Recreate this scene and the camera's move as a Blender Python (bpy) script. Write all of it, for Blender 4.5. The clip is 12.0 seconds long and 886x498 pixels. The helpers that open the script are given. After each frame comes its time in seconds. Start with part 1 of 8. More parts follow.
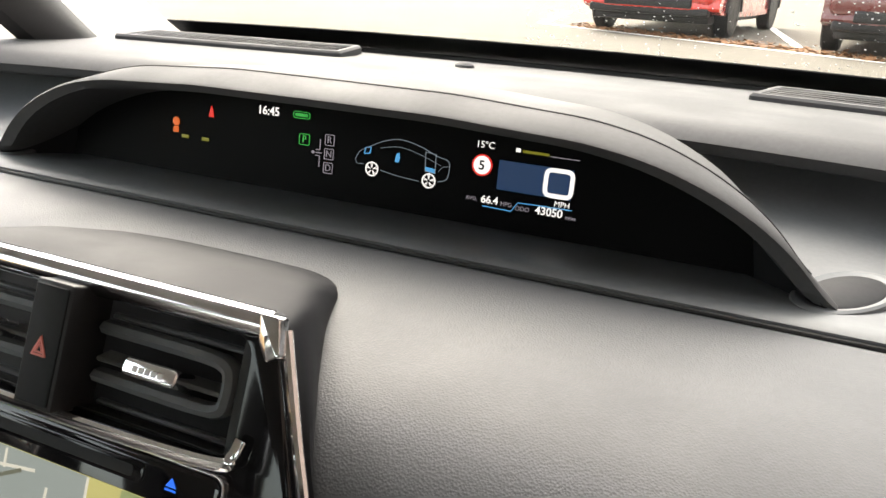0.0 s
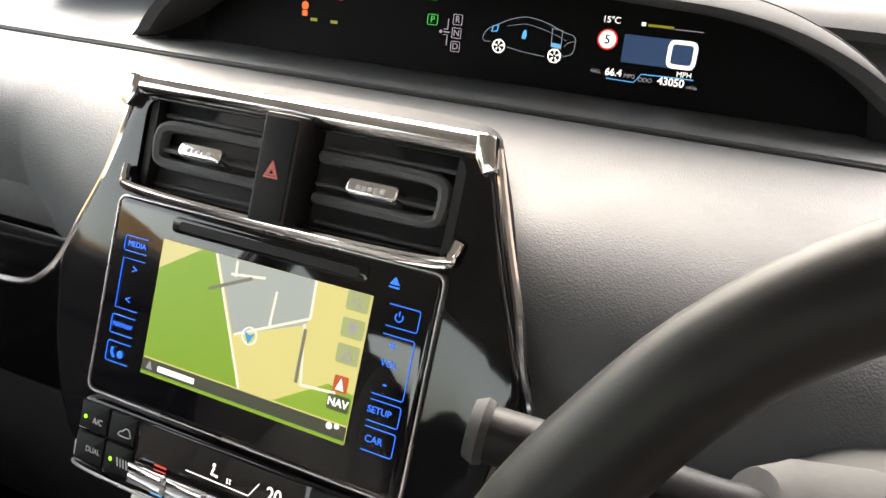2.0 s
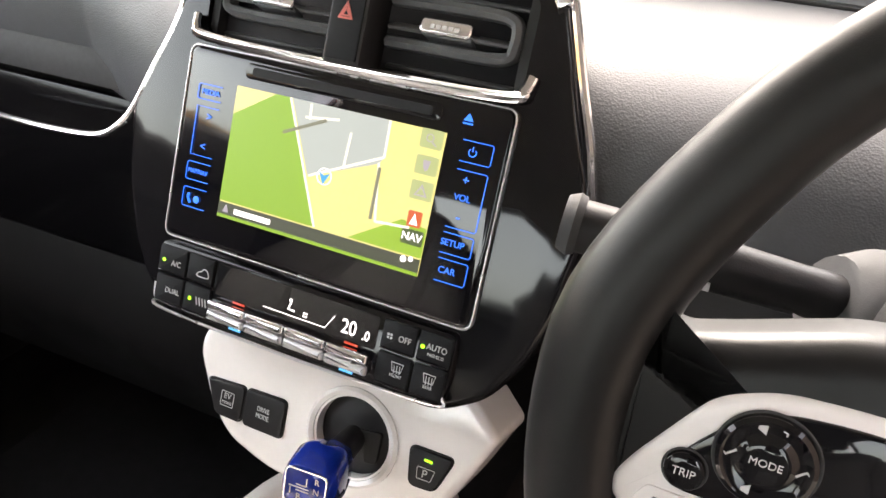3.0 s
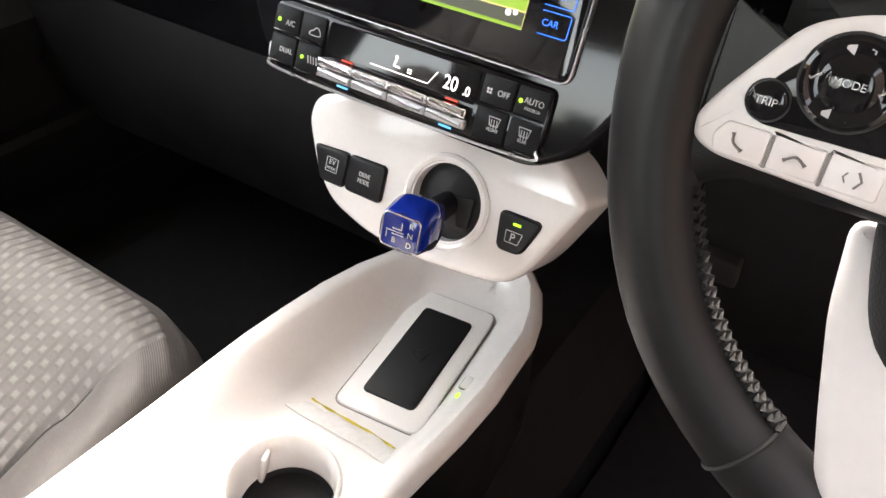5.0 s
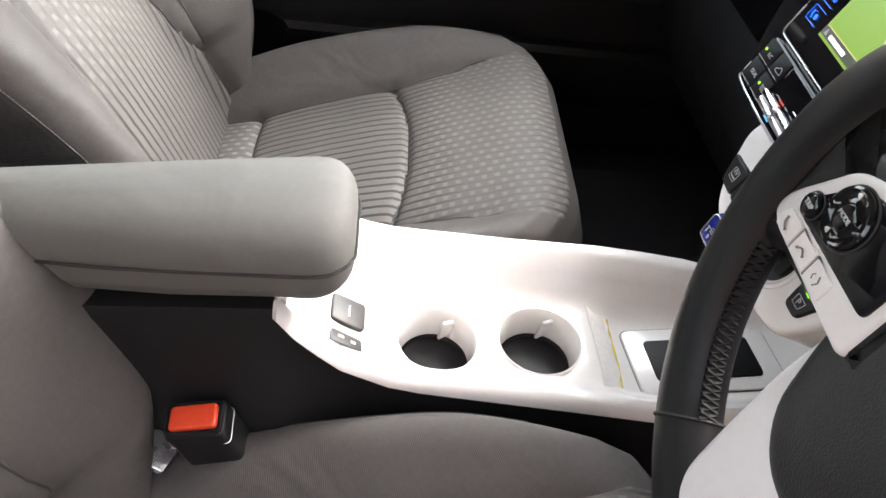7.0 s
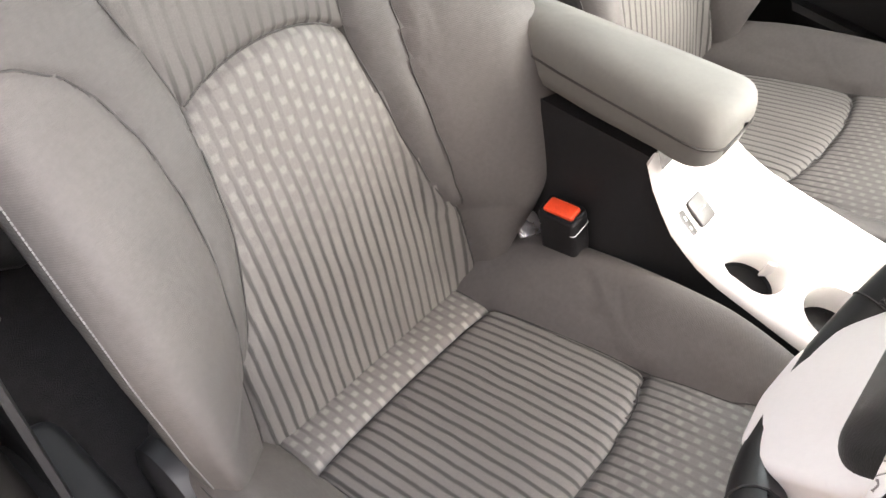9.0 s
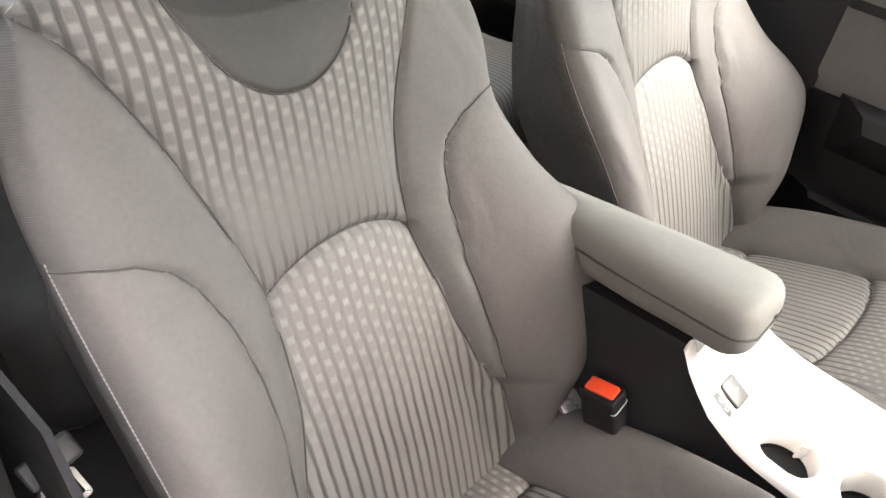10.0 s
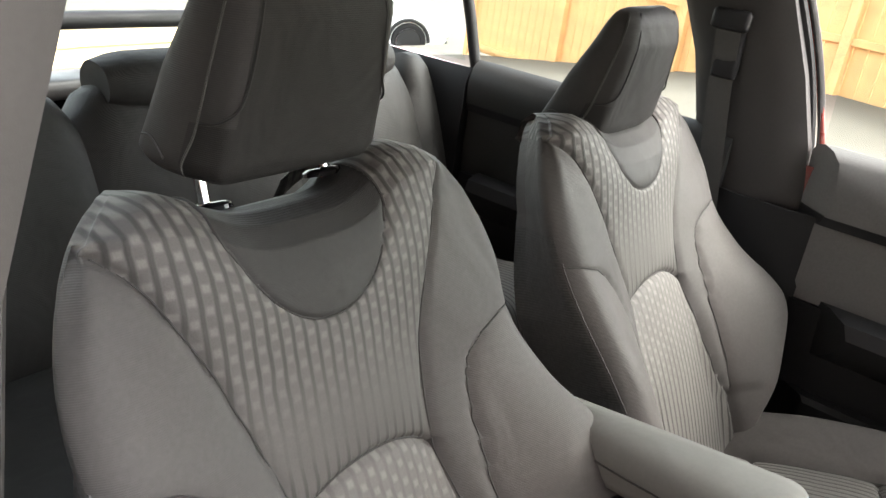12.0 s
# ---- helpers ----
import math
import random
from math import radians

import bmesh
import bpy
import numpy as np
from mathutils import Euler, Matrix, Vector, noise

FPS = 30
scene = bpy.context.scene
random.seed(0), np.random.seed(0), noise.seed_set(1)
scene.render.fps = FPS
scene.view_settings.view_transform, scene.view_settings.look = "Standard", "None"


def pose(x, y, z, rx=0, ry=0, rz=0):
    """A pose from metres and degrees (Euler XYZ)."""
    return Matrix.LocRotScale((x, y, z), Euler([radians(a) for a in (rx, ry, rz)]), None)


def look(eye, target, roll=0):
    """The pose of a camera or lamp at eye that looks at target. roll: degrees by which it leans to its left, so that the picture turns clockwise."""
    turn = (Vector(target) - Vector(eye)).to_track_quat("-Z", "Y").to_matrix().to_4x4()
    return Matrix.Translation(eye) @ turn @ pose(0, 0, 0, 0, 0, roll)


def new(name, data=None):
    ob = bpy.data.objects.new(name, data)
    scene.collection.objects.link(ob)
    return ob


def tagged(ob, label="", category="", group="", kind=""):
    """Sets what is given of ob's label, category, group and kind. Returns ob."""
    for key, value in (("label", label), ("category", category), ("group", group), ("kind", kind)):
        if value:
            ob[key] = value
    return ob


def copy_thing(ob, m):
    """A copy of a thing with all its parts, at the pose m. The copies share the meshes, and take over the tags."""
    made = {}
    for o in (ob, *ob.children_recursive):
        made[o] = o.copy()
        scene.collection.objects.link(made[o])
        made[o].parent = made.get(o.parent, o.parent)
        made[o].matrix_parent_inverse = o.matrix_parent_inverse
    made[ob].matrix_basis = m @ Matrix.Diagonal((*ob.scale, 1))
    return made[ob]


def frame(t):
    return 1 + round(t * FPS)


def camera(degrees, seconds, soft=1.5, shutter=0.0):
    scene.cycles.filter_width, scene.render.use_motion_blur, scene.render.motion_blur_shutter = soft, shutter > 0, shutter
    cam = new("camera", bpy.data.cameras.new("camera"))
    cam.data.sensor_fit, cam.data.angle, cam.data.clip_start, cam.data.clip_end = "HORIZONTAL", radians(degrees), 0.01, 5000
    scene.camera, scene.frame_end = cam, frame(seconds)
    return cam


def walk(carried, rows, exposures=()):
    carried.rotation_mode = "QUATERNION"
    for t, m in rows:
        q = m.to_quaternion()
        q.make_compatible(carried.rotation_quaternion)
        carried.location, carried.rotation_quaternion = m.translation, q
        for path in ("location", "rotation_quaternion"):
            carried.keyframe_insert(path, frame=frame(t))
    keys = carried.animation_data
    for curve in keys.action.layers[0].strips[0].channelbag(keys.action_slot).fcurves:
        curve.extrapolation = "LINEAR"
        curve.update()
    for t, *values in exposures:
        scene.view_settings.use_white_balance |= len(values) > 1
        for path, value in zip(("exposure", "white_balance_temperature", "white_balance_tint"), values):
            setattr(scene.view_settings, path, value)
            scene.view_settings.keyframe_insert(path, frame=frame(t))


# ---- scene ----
cam = camera(58.7, 12.0)
EXPOSURES = [(0, 3.12, 7050, 12), (1.5, 3.5, 7200, 13), (2.5, 3.88, 7200, 16), (3.7, 4.35, 7200, 19), (5.3, 4.3, 7100, 17), (6.5, 3.9, 6900, 16), (7.4, 3.85, 6500, 15), (8.2, 4.05, 6600, 15), (9.4, 4.38, 7000, 14), (10.2, 4.26, 7000, 13), (11, 4.1, 6900, 12), (11.4, 3.68, 6800, 12), (12, 3.42, 6800, 11)]
PATH = [
    (0, (0.328, -0.238, 1.153), (-0.416, 1.488, 0.471), 2.8),
    (0.5, (0.327, -0.236, 1.153), (-0.418, 1.481, 0.451), 2.8),
    (1, (0.321, -0.252, 1.154), (-0.43, 1.459, 0.441), 2.6),
    (1.5, (0.3, -0.299, 1.141), (-0.456, 1.398, 0.4), 2.6),
    (2, (0.276, -0.349, 1.117), (-0.472, 1.307, 0.28), 2.8),
    (2.5, (0.266, -0.382, 1.102), (-0.479, 1.223, 0.17), 2.7),
    (3, (0.264, -0.399, 1.079), (-0.468, 1.164, 0.068), 2.8),
    (3.5, (0.267, -0.412, 1.059), (-0.464, 1.104, -0.022), 2.8),
    (3.7, (0.269, -0.417, 1.049), (-0.464, 1.078, -0.06), 2.7),
    (5.3, (0.308, -0.457, 1.016), (-0.595, 0.772, -0.278), 2.7),
    (5.5, (0.316, -0.459, 1.013), (-0.636, 0.713, -0.299), 3.1),
    (6, (0.363, -0.461, 1.034), (-0.766, 0.515, -0.297), 4.8),
    (6.5, (0.443, -0.446, 1.074), (-0.852, 0.28, -0.267), 7.5),
    (7, (0.517, -0.408, 1.113), (-0.911, -0.2, -0.272), 9.8),
    (7.5, (0.604, -0.358, 1.136), (-0.791, -0.522, -0.288), 10.9),
    (7.7, (0.644, -0.335, 1.152), (-0.7, -0.631, -0.299), 10.3),
    (9.3, (0.77, -0.298, 1.216), (-0.313, -1.036, -0.294), 10.2),
    (9.5, (0.777, -0.305, 1.233), (-0.347, -1.099, -0.218), 9.7),
    (10, (0.81, -0.321, 1.264), (-0.432, -1.234, -0.009), 9.0),
    (10.5, (0.844, -0.327, 1.283), (-0.485, -1.345, 0.19), 8.3),
    (11, (0.874, -0.333, 1.301), (-0.521, -1.416, 0.361), 8.3),
    (11.4, (0.876, -0.331, 1.299), (-0.539, -1.455, 0.442), 8.2),
    (12, (0.866, -0.353, 1.281), (-0.601, -1.436, 0.459), 7.7),
]
walk(cam, [(t, look(eye, target, roll)) for t, eye, target, roll in PATH], EXPOSURES)

# ---- world, sun and exposure ----
world = bpy.data.worlds.new("overcast_sky")
scene.world = world
world.use_nodes = True
wn = world.node_tree.nodes
sky = wn.new("ShaderNodeTexSky")
sky.sky_type = "NISHITA"
sky.sun_disc = False
sky.sun_elevation, sky.sun_rotation = radians(47), radians(-34.5)
sky.air_density, sky.dust_density = 1.0, 3.0
grey = wn.new("ShaderNodeHueSaturation")
grey.inputs["Saturation"].default_value = 0.35
world.node_tree.links.new(sky.outputs[0], grey.inputs["Color"])
world.node_tree.links.new(grey.outputs[0], wn["Background"].inputs[0])
wn["Background"].inputs[1].default_value = 0.15
sun = new("sun", bpy.data.lights.new("sun", "SUN"))
sun.data.energy, sun.data.angle, sun.data.color = 0.85, radians(55), (1.0, 0.985, 0.965)
sun.matrix_world = look((-11, 16, 21), (0, 0, 0))


# ---- materials ----
def mat(name, col, rough=0.5, metal=0.0, var=0.12, vs=9.0, bump=0.0, bs=600.0, kind="noise", coat=0.0, spec=0.5, rvar=0.08, dist=0.0006, sheen=0.0):
    m = bpy.data.materials.new(name)
    m.use_nodes = True
    n, l = m.node_tree.nodes, m.node_tree.links
    p = n["Principled BSDF"]
    tc = n.new("ShaderNodeTexCoord")
    no = n.new("ShaderNodeTexNoise")
    no.inputs["Scale"].default_value, no.inputs["Detail"].default_value = vs, 6
    l.new(tc.outputs["Object"], no.inputs["Vector"])
    fine = n.new("ShaderNodeTexNoise")
    fine.inputs["Scale"].default_value, fine.inputs["Detail"].default_value = vs * 23, 3
    l.new(tc.outputs["Object"], fine.inputs["Vector"])
    both = n.new("ShaderNodeMath")
    both.operation = "ADD"
    l.new(no.outputs[0], both.inputs[0])
    l.new(fine.outputs[0], both.inputs[1])
    mr = n.new("ShaderNodeMapRange")
    mr.inputs[1].default_value, mr.inputs[2].default_value = 0.6, 1.4
    mr.inputs[3].default_value, mr.inputs[4].default_value = 1 - var, 1 + var
    l.new(both.outputs[0], mr.inputs[0])
    mx = n.new("ShaderNodeVectorMath")
    mx.operation = "SCALE"
    mx.inputs[0].default_value = col
    l.new(mr.outputs[0], mx.inputs["Scale"])
    l.new(mx.outputs[0], p.inputs["Base Color"])
    rr = n.new("ShaderNodeMapRange")
    rr.inputs[1].default_value, rr.inputs[2].default_value = 0.35, 0.65
    rr.inputs[3].default_value, rr.inputs[4].default_value = max(0.01, rough - rvar), min(1, rough + rvar)
    l.new(no.outputs[0], rr.inputs[0])
    l.new(rr.outputs[0], p.inputs["Roughness"])
    p.inputs["Metallic"].default_value = metal
    p.inputs["Coat Weight"].default_value = coat
    p.inputs["Coat Roughness"].default_value = 0.03
    p.inputs["Specular IOR Level"].default_value = spec
    p.inputs["Sheen Weight"].default_value = sheen
    if bump:
        if kind == "voronoi":
            t = n.new("ShaderNodeTexVoronoi")
            t.feature = "SMOOTH_F1"
            t.inputs["Smoothness"].default_value = 0.4
        else:
            t = n.new("ShaderNodeTexNoise")
            t.inputs["Detail"].default_value = 3
        t.inputs["Scale"].default_value = bs
        l.new(tc.outputs["Object"], t.inputs["Vector"])
        b = n.new("ShaderNodeBump")
        b.inputs["Strength"].default_value, b.inputs["Distance"].default_value = bump, dist
        l.new(t.outputs[0], b.inputs["Height"])
        l.new(b.outputs[0], p.inputs["Normal"])
    return m


LIT = 0.125                                             # lit displays against daylight


def glow(name, col, strength):
    m = bpy.data.materials.new(name)
    m.use_nodes = True
    p = m.node_tree.nodes["Principled BSDF"]
    p.inputs["Base Color"].default_value = (*[c * 0.1 for c in col], 1)
    p.inputs["Roughness"].default_value = 0.4
    p.inputs["Emission Color"].default_value = (*col, 1)
    p.inputs["Emission Strength"].default_value = strength * LIT
    return m


def pane_glass(name, tint=(0.92, 0.96, 0.94), clear=True):
    m = bpy.data.materials.new(name)
    m.use_nodes = True
    n, l = m.node_tree.nodes, m.node_tree.links
    n.remove(n["Principled BSDF"])
    tr, gl, mx, fr = n.new("ShaderNodeBsdfTransparent"), n.new("ShaderNodeBsdfGlossy"), n.new("ShaderNodeMixShader"), n.new("ShaderNodeLayerWeight")
    tr.inputs[0].default_value = (*tint, 1)
    gl.inputs["Roughness"].default_value = 0.01
    fr.inputs[0].default_value = 0.5
    pw, ad = n.new("ShaderNodeMath"), n.new("ShaderNodeMath")
    pw.operation, ad.operation = "POWER", "MULTIPLY_ADD"
    pw.inputs[1].default_value, ad.inputs[1].default_value, ad.inputs[2].default_value = 5, 0.6, 0.02
    l.new(fr.outputs["Facing"], pw.inputs[0])
    l.new(pw.outputs[0], ad.inputs[0])
    l.new(ad.outputs[0], mx.inputs[0])
    l.new(tr.outputs[0], mx.inputs[1])
    l.new(gl.outputs[0], mx.inputs[2])
    l.new(mx.outputs[0], n["Material Output"].inputs[0])
    return m


def weave(name, col, light, rib=0.0140, dash=0.020, v_rib=0.0, v_dash=0.1, depth=0.5, gain=1.0, tail=None, tail_depth=0.85, base=0.42):
    """Seat cloth: raised ribs along v that break up into short bright dashes between v_rib and v_dash."""
    m = bpy.data.materials.new(name)
    m.use_nodes = True
    n, l = m.node_tree.nodes, m.node_tree.links
    p = n["Principled BSDF"]

    def op(kind, a, b=None, c=None):
        q = n.new("ShaderNodeMath")
        q.operation = kind
        for i, s in enumerate((a, b, c)):
            if s is None:
                continue
            if isinstance(s, (int, float)):
                q.inputs[i].default_value = s
            else:
                l.new(s, q.inputs[i])
        return q.outputs[0]

    uv, sep, tc = n.new("ShaderNodeUVMap"), n.new("ShaderNodeSeparateXYZ"), n.new("ShaderNodeTexCoord")
    l.new(uv.outputs[0], sep.inputs[0])
    wob = n.new("ShaderNodeTexNoise")
    wob.inputs["Scale"].default_value = 25
    l.new(tc.outputs["Object"], wob.inputs["Vector"])
    u = op("ADD", op("DIVIDE", sep.outputs[0], rib), op("MULTIPLY", wob.outputs[0], 0.25))
    v = sep.outputs[1]
    tri = op("PINGPONG", u, 0.5)                                   # 0 .. 0.5 across half a rib
    ribs = n.new("ShaderNodeMapRange")
    ribs.interpolation_type = "SMOOTHSTEP"
    ribs.inputs[1].default_value, ribs.inputs[2].default_value = 0.06, 0.24
    l.new(tri, ribs.inputs[0])
    col_id = op("FLOOR", u)
    vv = op("ADD", op("DIVIDE", v, dash), op("MULTIPLY", op("MODULO", op("ABSOLUTE", col_id), 2.0), 0.5))
    vt = op("PINGPONG", vv, 0.5)
    dm = n.new("ShaderNodeMapRange")
    dm.interpolation_type = "SMOOTHSTEP"
    dm.inputs[1].default_value, dm.inputs[2].default_value = 0.20, 0.42
    l.new(vt, dm.inputs[0])
    core = n.new("ShaderNodeMapRange")
    core.interpolation_type = "SMOOTHSTEP"
    core.inputs[1].default_value, core.inputs[2].default_value = 0.14, 0.36
    l.new(tri, core.inputs[0])
    specks = op("MULTIPLY", core.outputs[0], dm.outputs[0])
    bl = n.new("ShaderNodeMapRange")
    bl.inputs[1].default_value, bl.inputs[2].default_value = v_rib, v_dash
    l.new(v, bl.inputs[0])
    fade = op("MULTIPLY_ADD", bl.outputs[0], -0.75, 1.0)            # the grooves grow faint where the specks begin
    if tail:                                                       # and are gathered deep again (or fade out first) further on
        tl, gap = n.new("ShaderNodeMapRange"), n.new("ShaderNodeMapRange")
        tl.inputs[1].default_value, tl.inputs[2].default_value = tail[2], tail[3]
        gap.inputs[1].default_value, gap.inputs[2].default_value = tail[0], tail[1]
        l.new(v, tl.inputs[0])
        l.new(v, gap.inputs[0])
        fade = op("MAXIMUM", op("MULTIPLY_ADD", gap.outputs[0], -0.8, 1.0), op("MULTIPLY", tl.outputs[0], tail_depth))
    ridge = op("SUBTRACT", 1.0, op("MULTIPLY", op("SUBTRACT", 1.0, ribs.outputs[0]), fade))
    patt = op("ADD", ridge, op("MULTIPLY", op("MULTIPLY", specks, bl.outputs[0]), 0.55))
    fine = n.new("ShaderNodeTexNoise")
    fine.inputs["Scale"].default_value, fine.inputs["Detail"].default_value = 900, 2
    l.new(tc.outputs["Object"], fine.inputs["Vector"])
    wear = n.new("ShaderNodeTexNoise")
    wear.inputs["Scale"].default_value, wear.inputs["Detail"].default_value = 7, 5
    l.new(tc.outputs["Object"], wear.inputs["Vector"])
    cm = n.new("ShaderNodeMix")
    cm.data_type = "RGBA"
    cm.inputs[6].default_value, cm.inputs[7].default_value = (*col, 1), (*light, 1)
    l.new(op("MULTIPLY", op("ADD", op("MULTIPLY", ridge, base), op("MULTIPLY", op("MULTIPLY", specks, bl.outputs[0]), 0.5 * gain)), op("MULTIPLY_ADD", wear.outputs[0], 0.9, 0.55)), cm.inputs[0])
    sc = n.new("ShaderNodeVectorMath")
    sc.operation = "SCALE"
    l.new(cm.outputs[2], sc.inputs[0])
    l.new(op("MULTIPLY_ADD", fine.outputs[0], 0.5, 0.75), sc.inputs["Scale"])
    l.new(sc.outputs[0], p.inputs["Base Color"])
    p.inputs["Roughness"].default_value = 0.6
    p.inputs["Specular IOR Level"].default_value = 0.35
    b = n.new("ShaderNodeBump")
    b.inputs["Strength"].default_value, b.inputs["Distance"].default_value = depth, 0.0016
    l.new(op("ADD", patt, op("MULTIPLY", fine.outputs[0], 0.25)), b.inputs["Height"])
    l.new(b.outputs[0], p.inputs["Normal"])
    return m


def knit(name, col, var=0.12, period=0.0019, depth=0.3):
    """Plain seat cloth with a fine horizontal rep weave."""
    m = mat(name, col, 0.62, 0, var, 8, spec=0.32, rvar=0.06)
    n, l = m.node_tree.nodes, m.node_tree.links
    p = n["Principled BSDF"]
    uv, w = n.new("ShaderNodeUVMap"), n.new("ShaderNodeTexWave")
    w.bands_direction = "Y"
    w.inputs["Scale"].default_value, w.inputs["Distortion"].default_value, w.inputs["Detail Scale"].default_value = 0.314 / period, 0.6, 40
    l.new(uv.outputs[0], w.inputs["Vector"])
    b = n.new("ShaderNodeBump")
    b.inputs["Strength"].default_value, b.inputs["Distance"].default_value = depth, 0.0006
    l.new(w.outputs["Fac"], b.inputs["Height"])
    # soft creases and dimples in the padding
    tc, cr = n.new("ShaderNodeTexCoord"), n.new("ShaderNodeTexNoise")
    cr.inputs["Scale"].default_value, cr.inputs["Detail"].default_value, cr.inputs["Distortion"].default_value = 9, 2.5, 0.8
    l.new(tc.outputs["Object"], cr.inputs["Vector"])
    b2 = n.new("ShaderNodeBump")
    b2.inputs["Strength"].default_value, b2.inputs["Distance"].default_value = 0.28, 0.02
    l.new(cr.outputs[0], b2.inputs["Height"])
    l.new(b2.outputs[0], b.inputs["Normal"])
    l.new(b.outputs[0], p.inputs["Normal"])
    return m


M_PAD = mat("soft_grey_dash_plastic", (0.054, 0.055, 0.056), 0.75, spec=0.2, bump=0.25, bs=1500, dist=0.0003)
M_TRAY = mat("dark_satin_tray_plastic", (0.085, 0.091, 0.094), 0.45, spec=0.4, bump=0.15, bs=1800, dist=0.0002)
M_LEATHER = mat("grained_dash_skin", (0.063, 0.066, 0.070), 0.60, spec=0.32, var=0.08, bump=0.45, bs=760, kind="voronoi", dist=0.0005)
M_SURROUND = mat("dark_satin_surround", (0.012, 0.0125, 0.014), 0.62, spec=0.14, bump=0.2, bs=1500, dist=0.0002)
M_GLOSS = mat("gloss_black_panel", (0.006, 0.006, 0.007), 0.07, var=0.2, rvar=0.03, spec=0.36)
M_TRIM = mat("half_gloss_black_trim", (0.004, 0.004, 0.0045), 0.16, var=0.2, spec=0.2, rvar=0.04)
# black plastic below M_BLACK, the footwell's lack of light put into the colour
M_DARK = mat("matt_black_dimmed_trim", (0.008, 0.008, 0.0085), 0.6, spec=0.2, bump=0.25, bs=1300, dist=0.0003)
M_SCREENBLACK = mat("black_display_glass", (0.004, 0.004, 0.005), 0.06, rvar=0.02, spec=0.5)
M_HUDBLACK = mat("matt_black_display_cover", (0.0015, 0.0015, 0.0018), 0.5, rvar=0.05, spec=0.06)
M_CHROME = mat("bright_chrome_trim", (0.86, 0.86, 0.88), 0.10, 1.0, var=0.05, rvar=0.05)
M_SMOKE = mat("smoked_chrome_trim", (0.66, 0.66, 0.67), 0.10, 1.0, var=0.05, rvar=0.05)
M_SATIN = mat("satin_silver_plastic", (0.62, 0.62, 0.63), 0.28, 0.8, var=0.06)
M_BLACK = mat("black_moulded_plastic", (0.013, 0.013, 0.014), 0.48, spec=0.28, bump=0.25, bs=1300, dist=0.0003)
M_DEEP = mat("deep_black_cavity", (0.006, 0.006, 0.006), 0.7)
M_WHITE = mat("gloss_white_console_plastic", (0.82, 0.79, 0.76), 0.16, var=0.025, coat=0.5, rvar=0.04)
M_WHITE2 = mat("satin_white_wheel_trim", (0.74, 0.70, 0.68), 0.35, var=0.03, rvar=0.05)
M_RUBBER = mat("black_rubber_mat", (0.010, 0.010, 0.011), 0.5, spec=0.2, bump=0.2, bs=900, dist=0.0003)
M_WHEEL = mat("black_leather_rim", (0.009, 0.0089, 0.0092), 0.42, var=0.15, spec=0.28, bump=0.12, bs=1900, kind="voronoi", dist=0.0002)
M_AIRBAG = mat("grained_black_airbag_cover", (0.010, 0.010, 0.0105), 0.5, bump=0.4, bs=900, kind="voronoi", dist=0.0005)
M_CARPET = mat("black_carpet", (0.024, 0.023, 0.024), 0.95, spec=0.1, var=0.35, vs=60, bump=1.0, bs=900, dist=0.002)
M_DOOR = mat("black_door_plastic", (0.009, 0.009, 0.010), 0.5, spec=0.25, bump=0.4, bs=900, kind="voronoi", dist=0.0005)
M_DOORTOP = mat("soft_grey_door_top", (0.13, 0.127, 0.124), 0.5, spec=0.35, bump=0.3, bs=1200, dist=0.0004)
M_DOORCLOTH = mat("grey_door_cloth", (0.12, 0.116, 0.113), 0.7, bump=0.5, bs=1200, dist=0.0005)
M_PILLAR = mat("grey_pillar_plastic", (0.034, 0.032, 0.031), 0.42, bump=0.3, bs=1200, dist=0.0003)
M_LINER = mat("light_grey_headliner", (0.60, 0.58, 0.55), 0.9, bump=0.5, bs=1000, dist=0.0006)
M_BLUE = mat("blue_translucent_shift_knob", (0.002, 0.016, 0.20), 0.10, var=0.25, vs=60, coat=0.4, rvar=0.04)
M_RED = mat("red_release_button", (0.75, 0.07, 0.025), 0.35)
M_WEB = mat("dark_grey_seat_belt_webbing", (0.055, 0.053, 0.050), 0.7, bump=0.6, bs=1500, dist=0.0004)
M_ARM = knit("grey_green_armrest_cloth", (0.145, 0.145, 0.135), 0.06, 0.0015, 0.2)
M_BOLSTER = knit("grey_bolster_cloth", (0.077, 0.071, 0.068), 0.12, 0.0019, 0.26)
M_INNER = knit("mid_grey_inner_cloth", (0.068, 0.064, 0.0615))
M_SIDE = knit("dark_woven_side_cloth", (0.060, 0.058, 0.056), 0.3, 0.0042, 0.4)
# dark cloth of headrest and neck, their shading worked into the colour
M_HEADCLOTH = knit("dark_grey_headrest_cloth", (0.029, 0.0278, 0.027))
# front face of the headrest, coloured as more shaded than its sides
M_HEADFRONT = knit("shaded_headrest_front_cloth", (0.014, 0.0134, 0.013))
# rear bench cloth, with the shade at the back put into its colour
M_REAR = knit("shade_darkened_rear_cloth", (0.011, 0.0105, 0.010))
# shaded copy of the door greys: the dimmer rear is in the colour
M_REARDOOR = mat("shaded_rear_door_trim", (0.030, 0.030, 0.029), 0.5, spec=0.3, bump=0.3, bs=1200, dist=0.0004)
M_SEAM = mat("dark_thread", (0.035, 0.033, 0.032), 0.8)
M_STITCH = mat("pale_stitching", (0.11, 0.107, 0.106), 0.7)
M_YELLOW = mat("yellow_film_edge", (0.55, 0.42, 0.02), 0.4, var=0.5, vs=90)
M_FILM = mat("clear_protective_film", (0.80, 0.78, 0.75), 0.12, coat=1.0)
M_BODY = mat("dark_red_body_paint", (0.16, 0.020, 0.014), 0.25, coat=1.0, var=0.05)
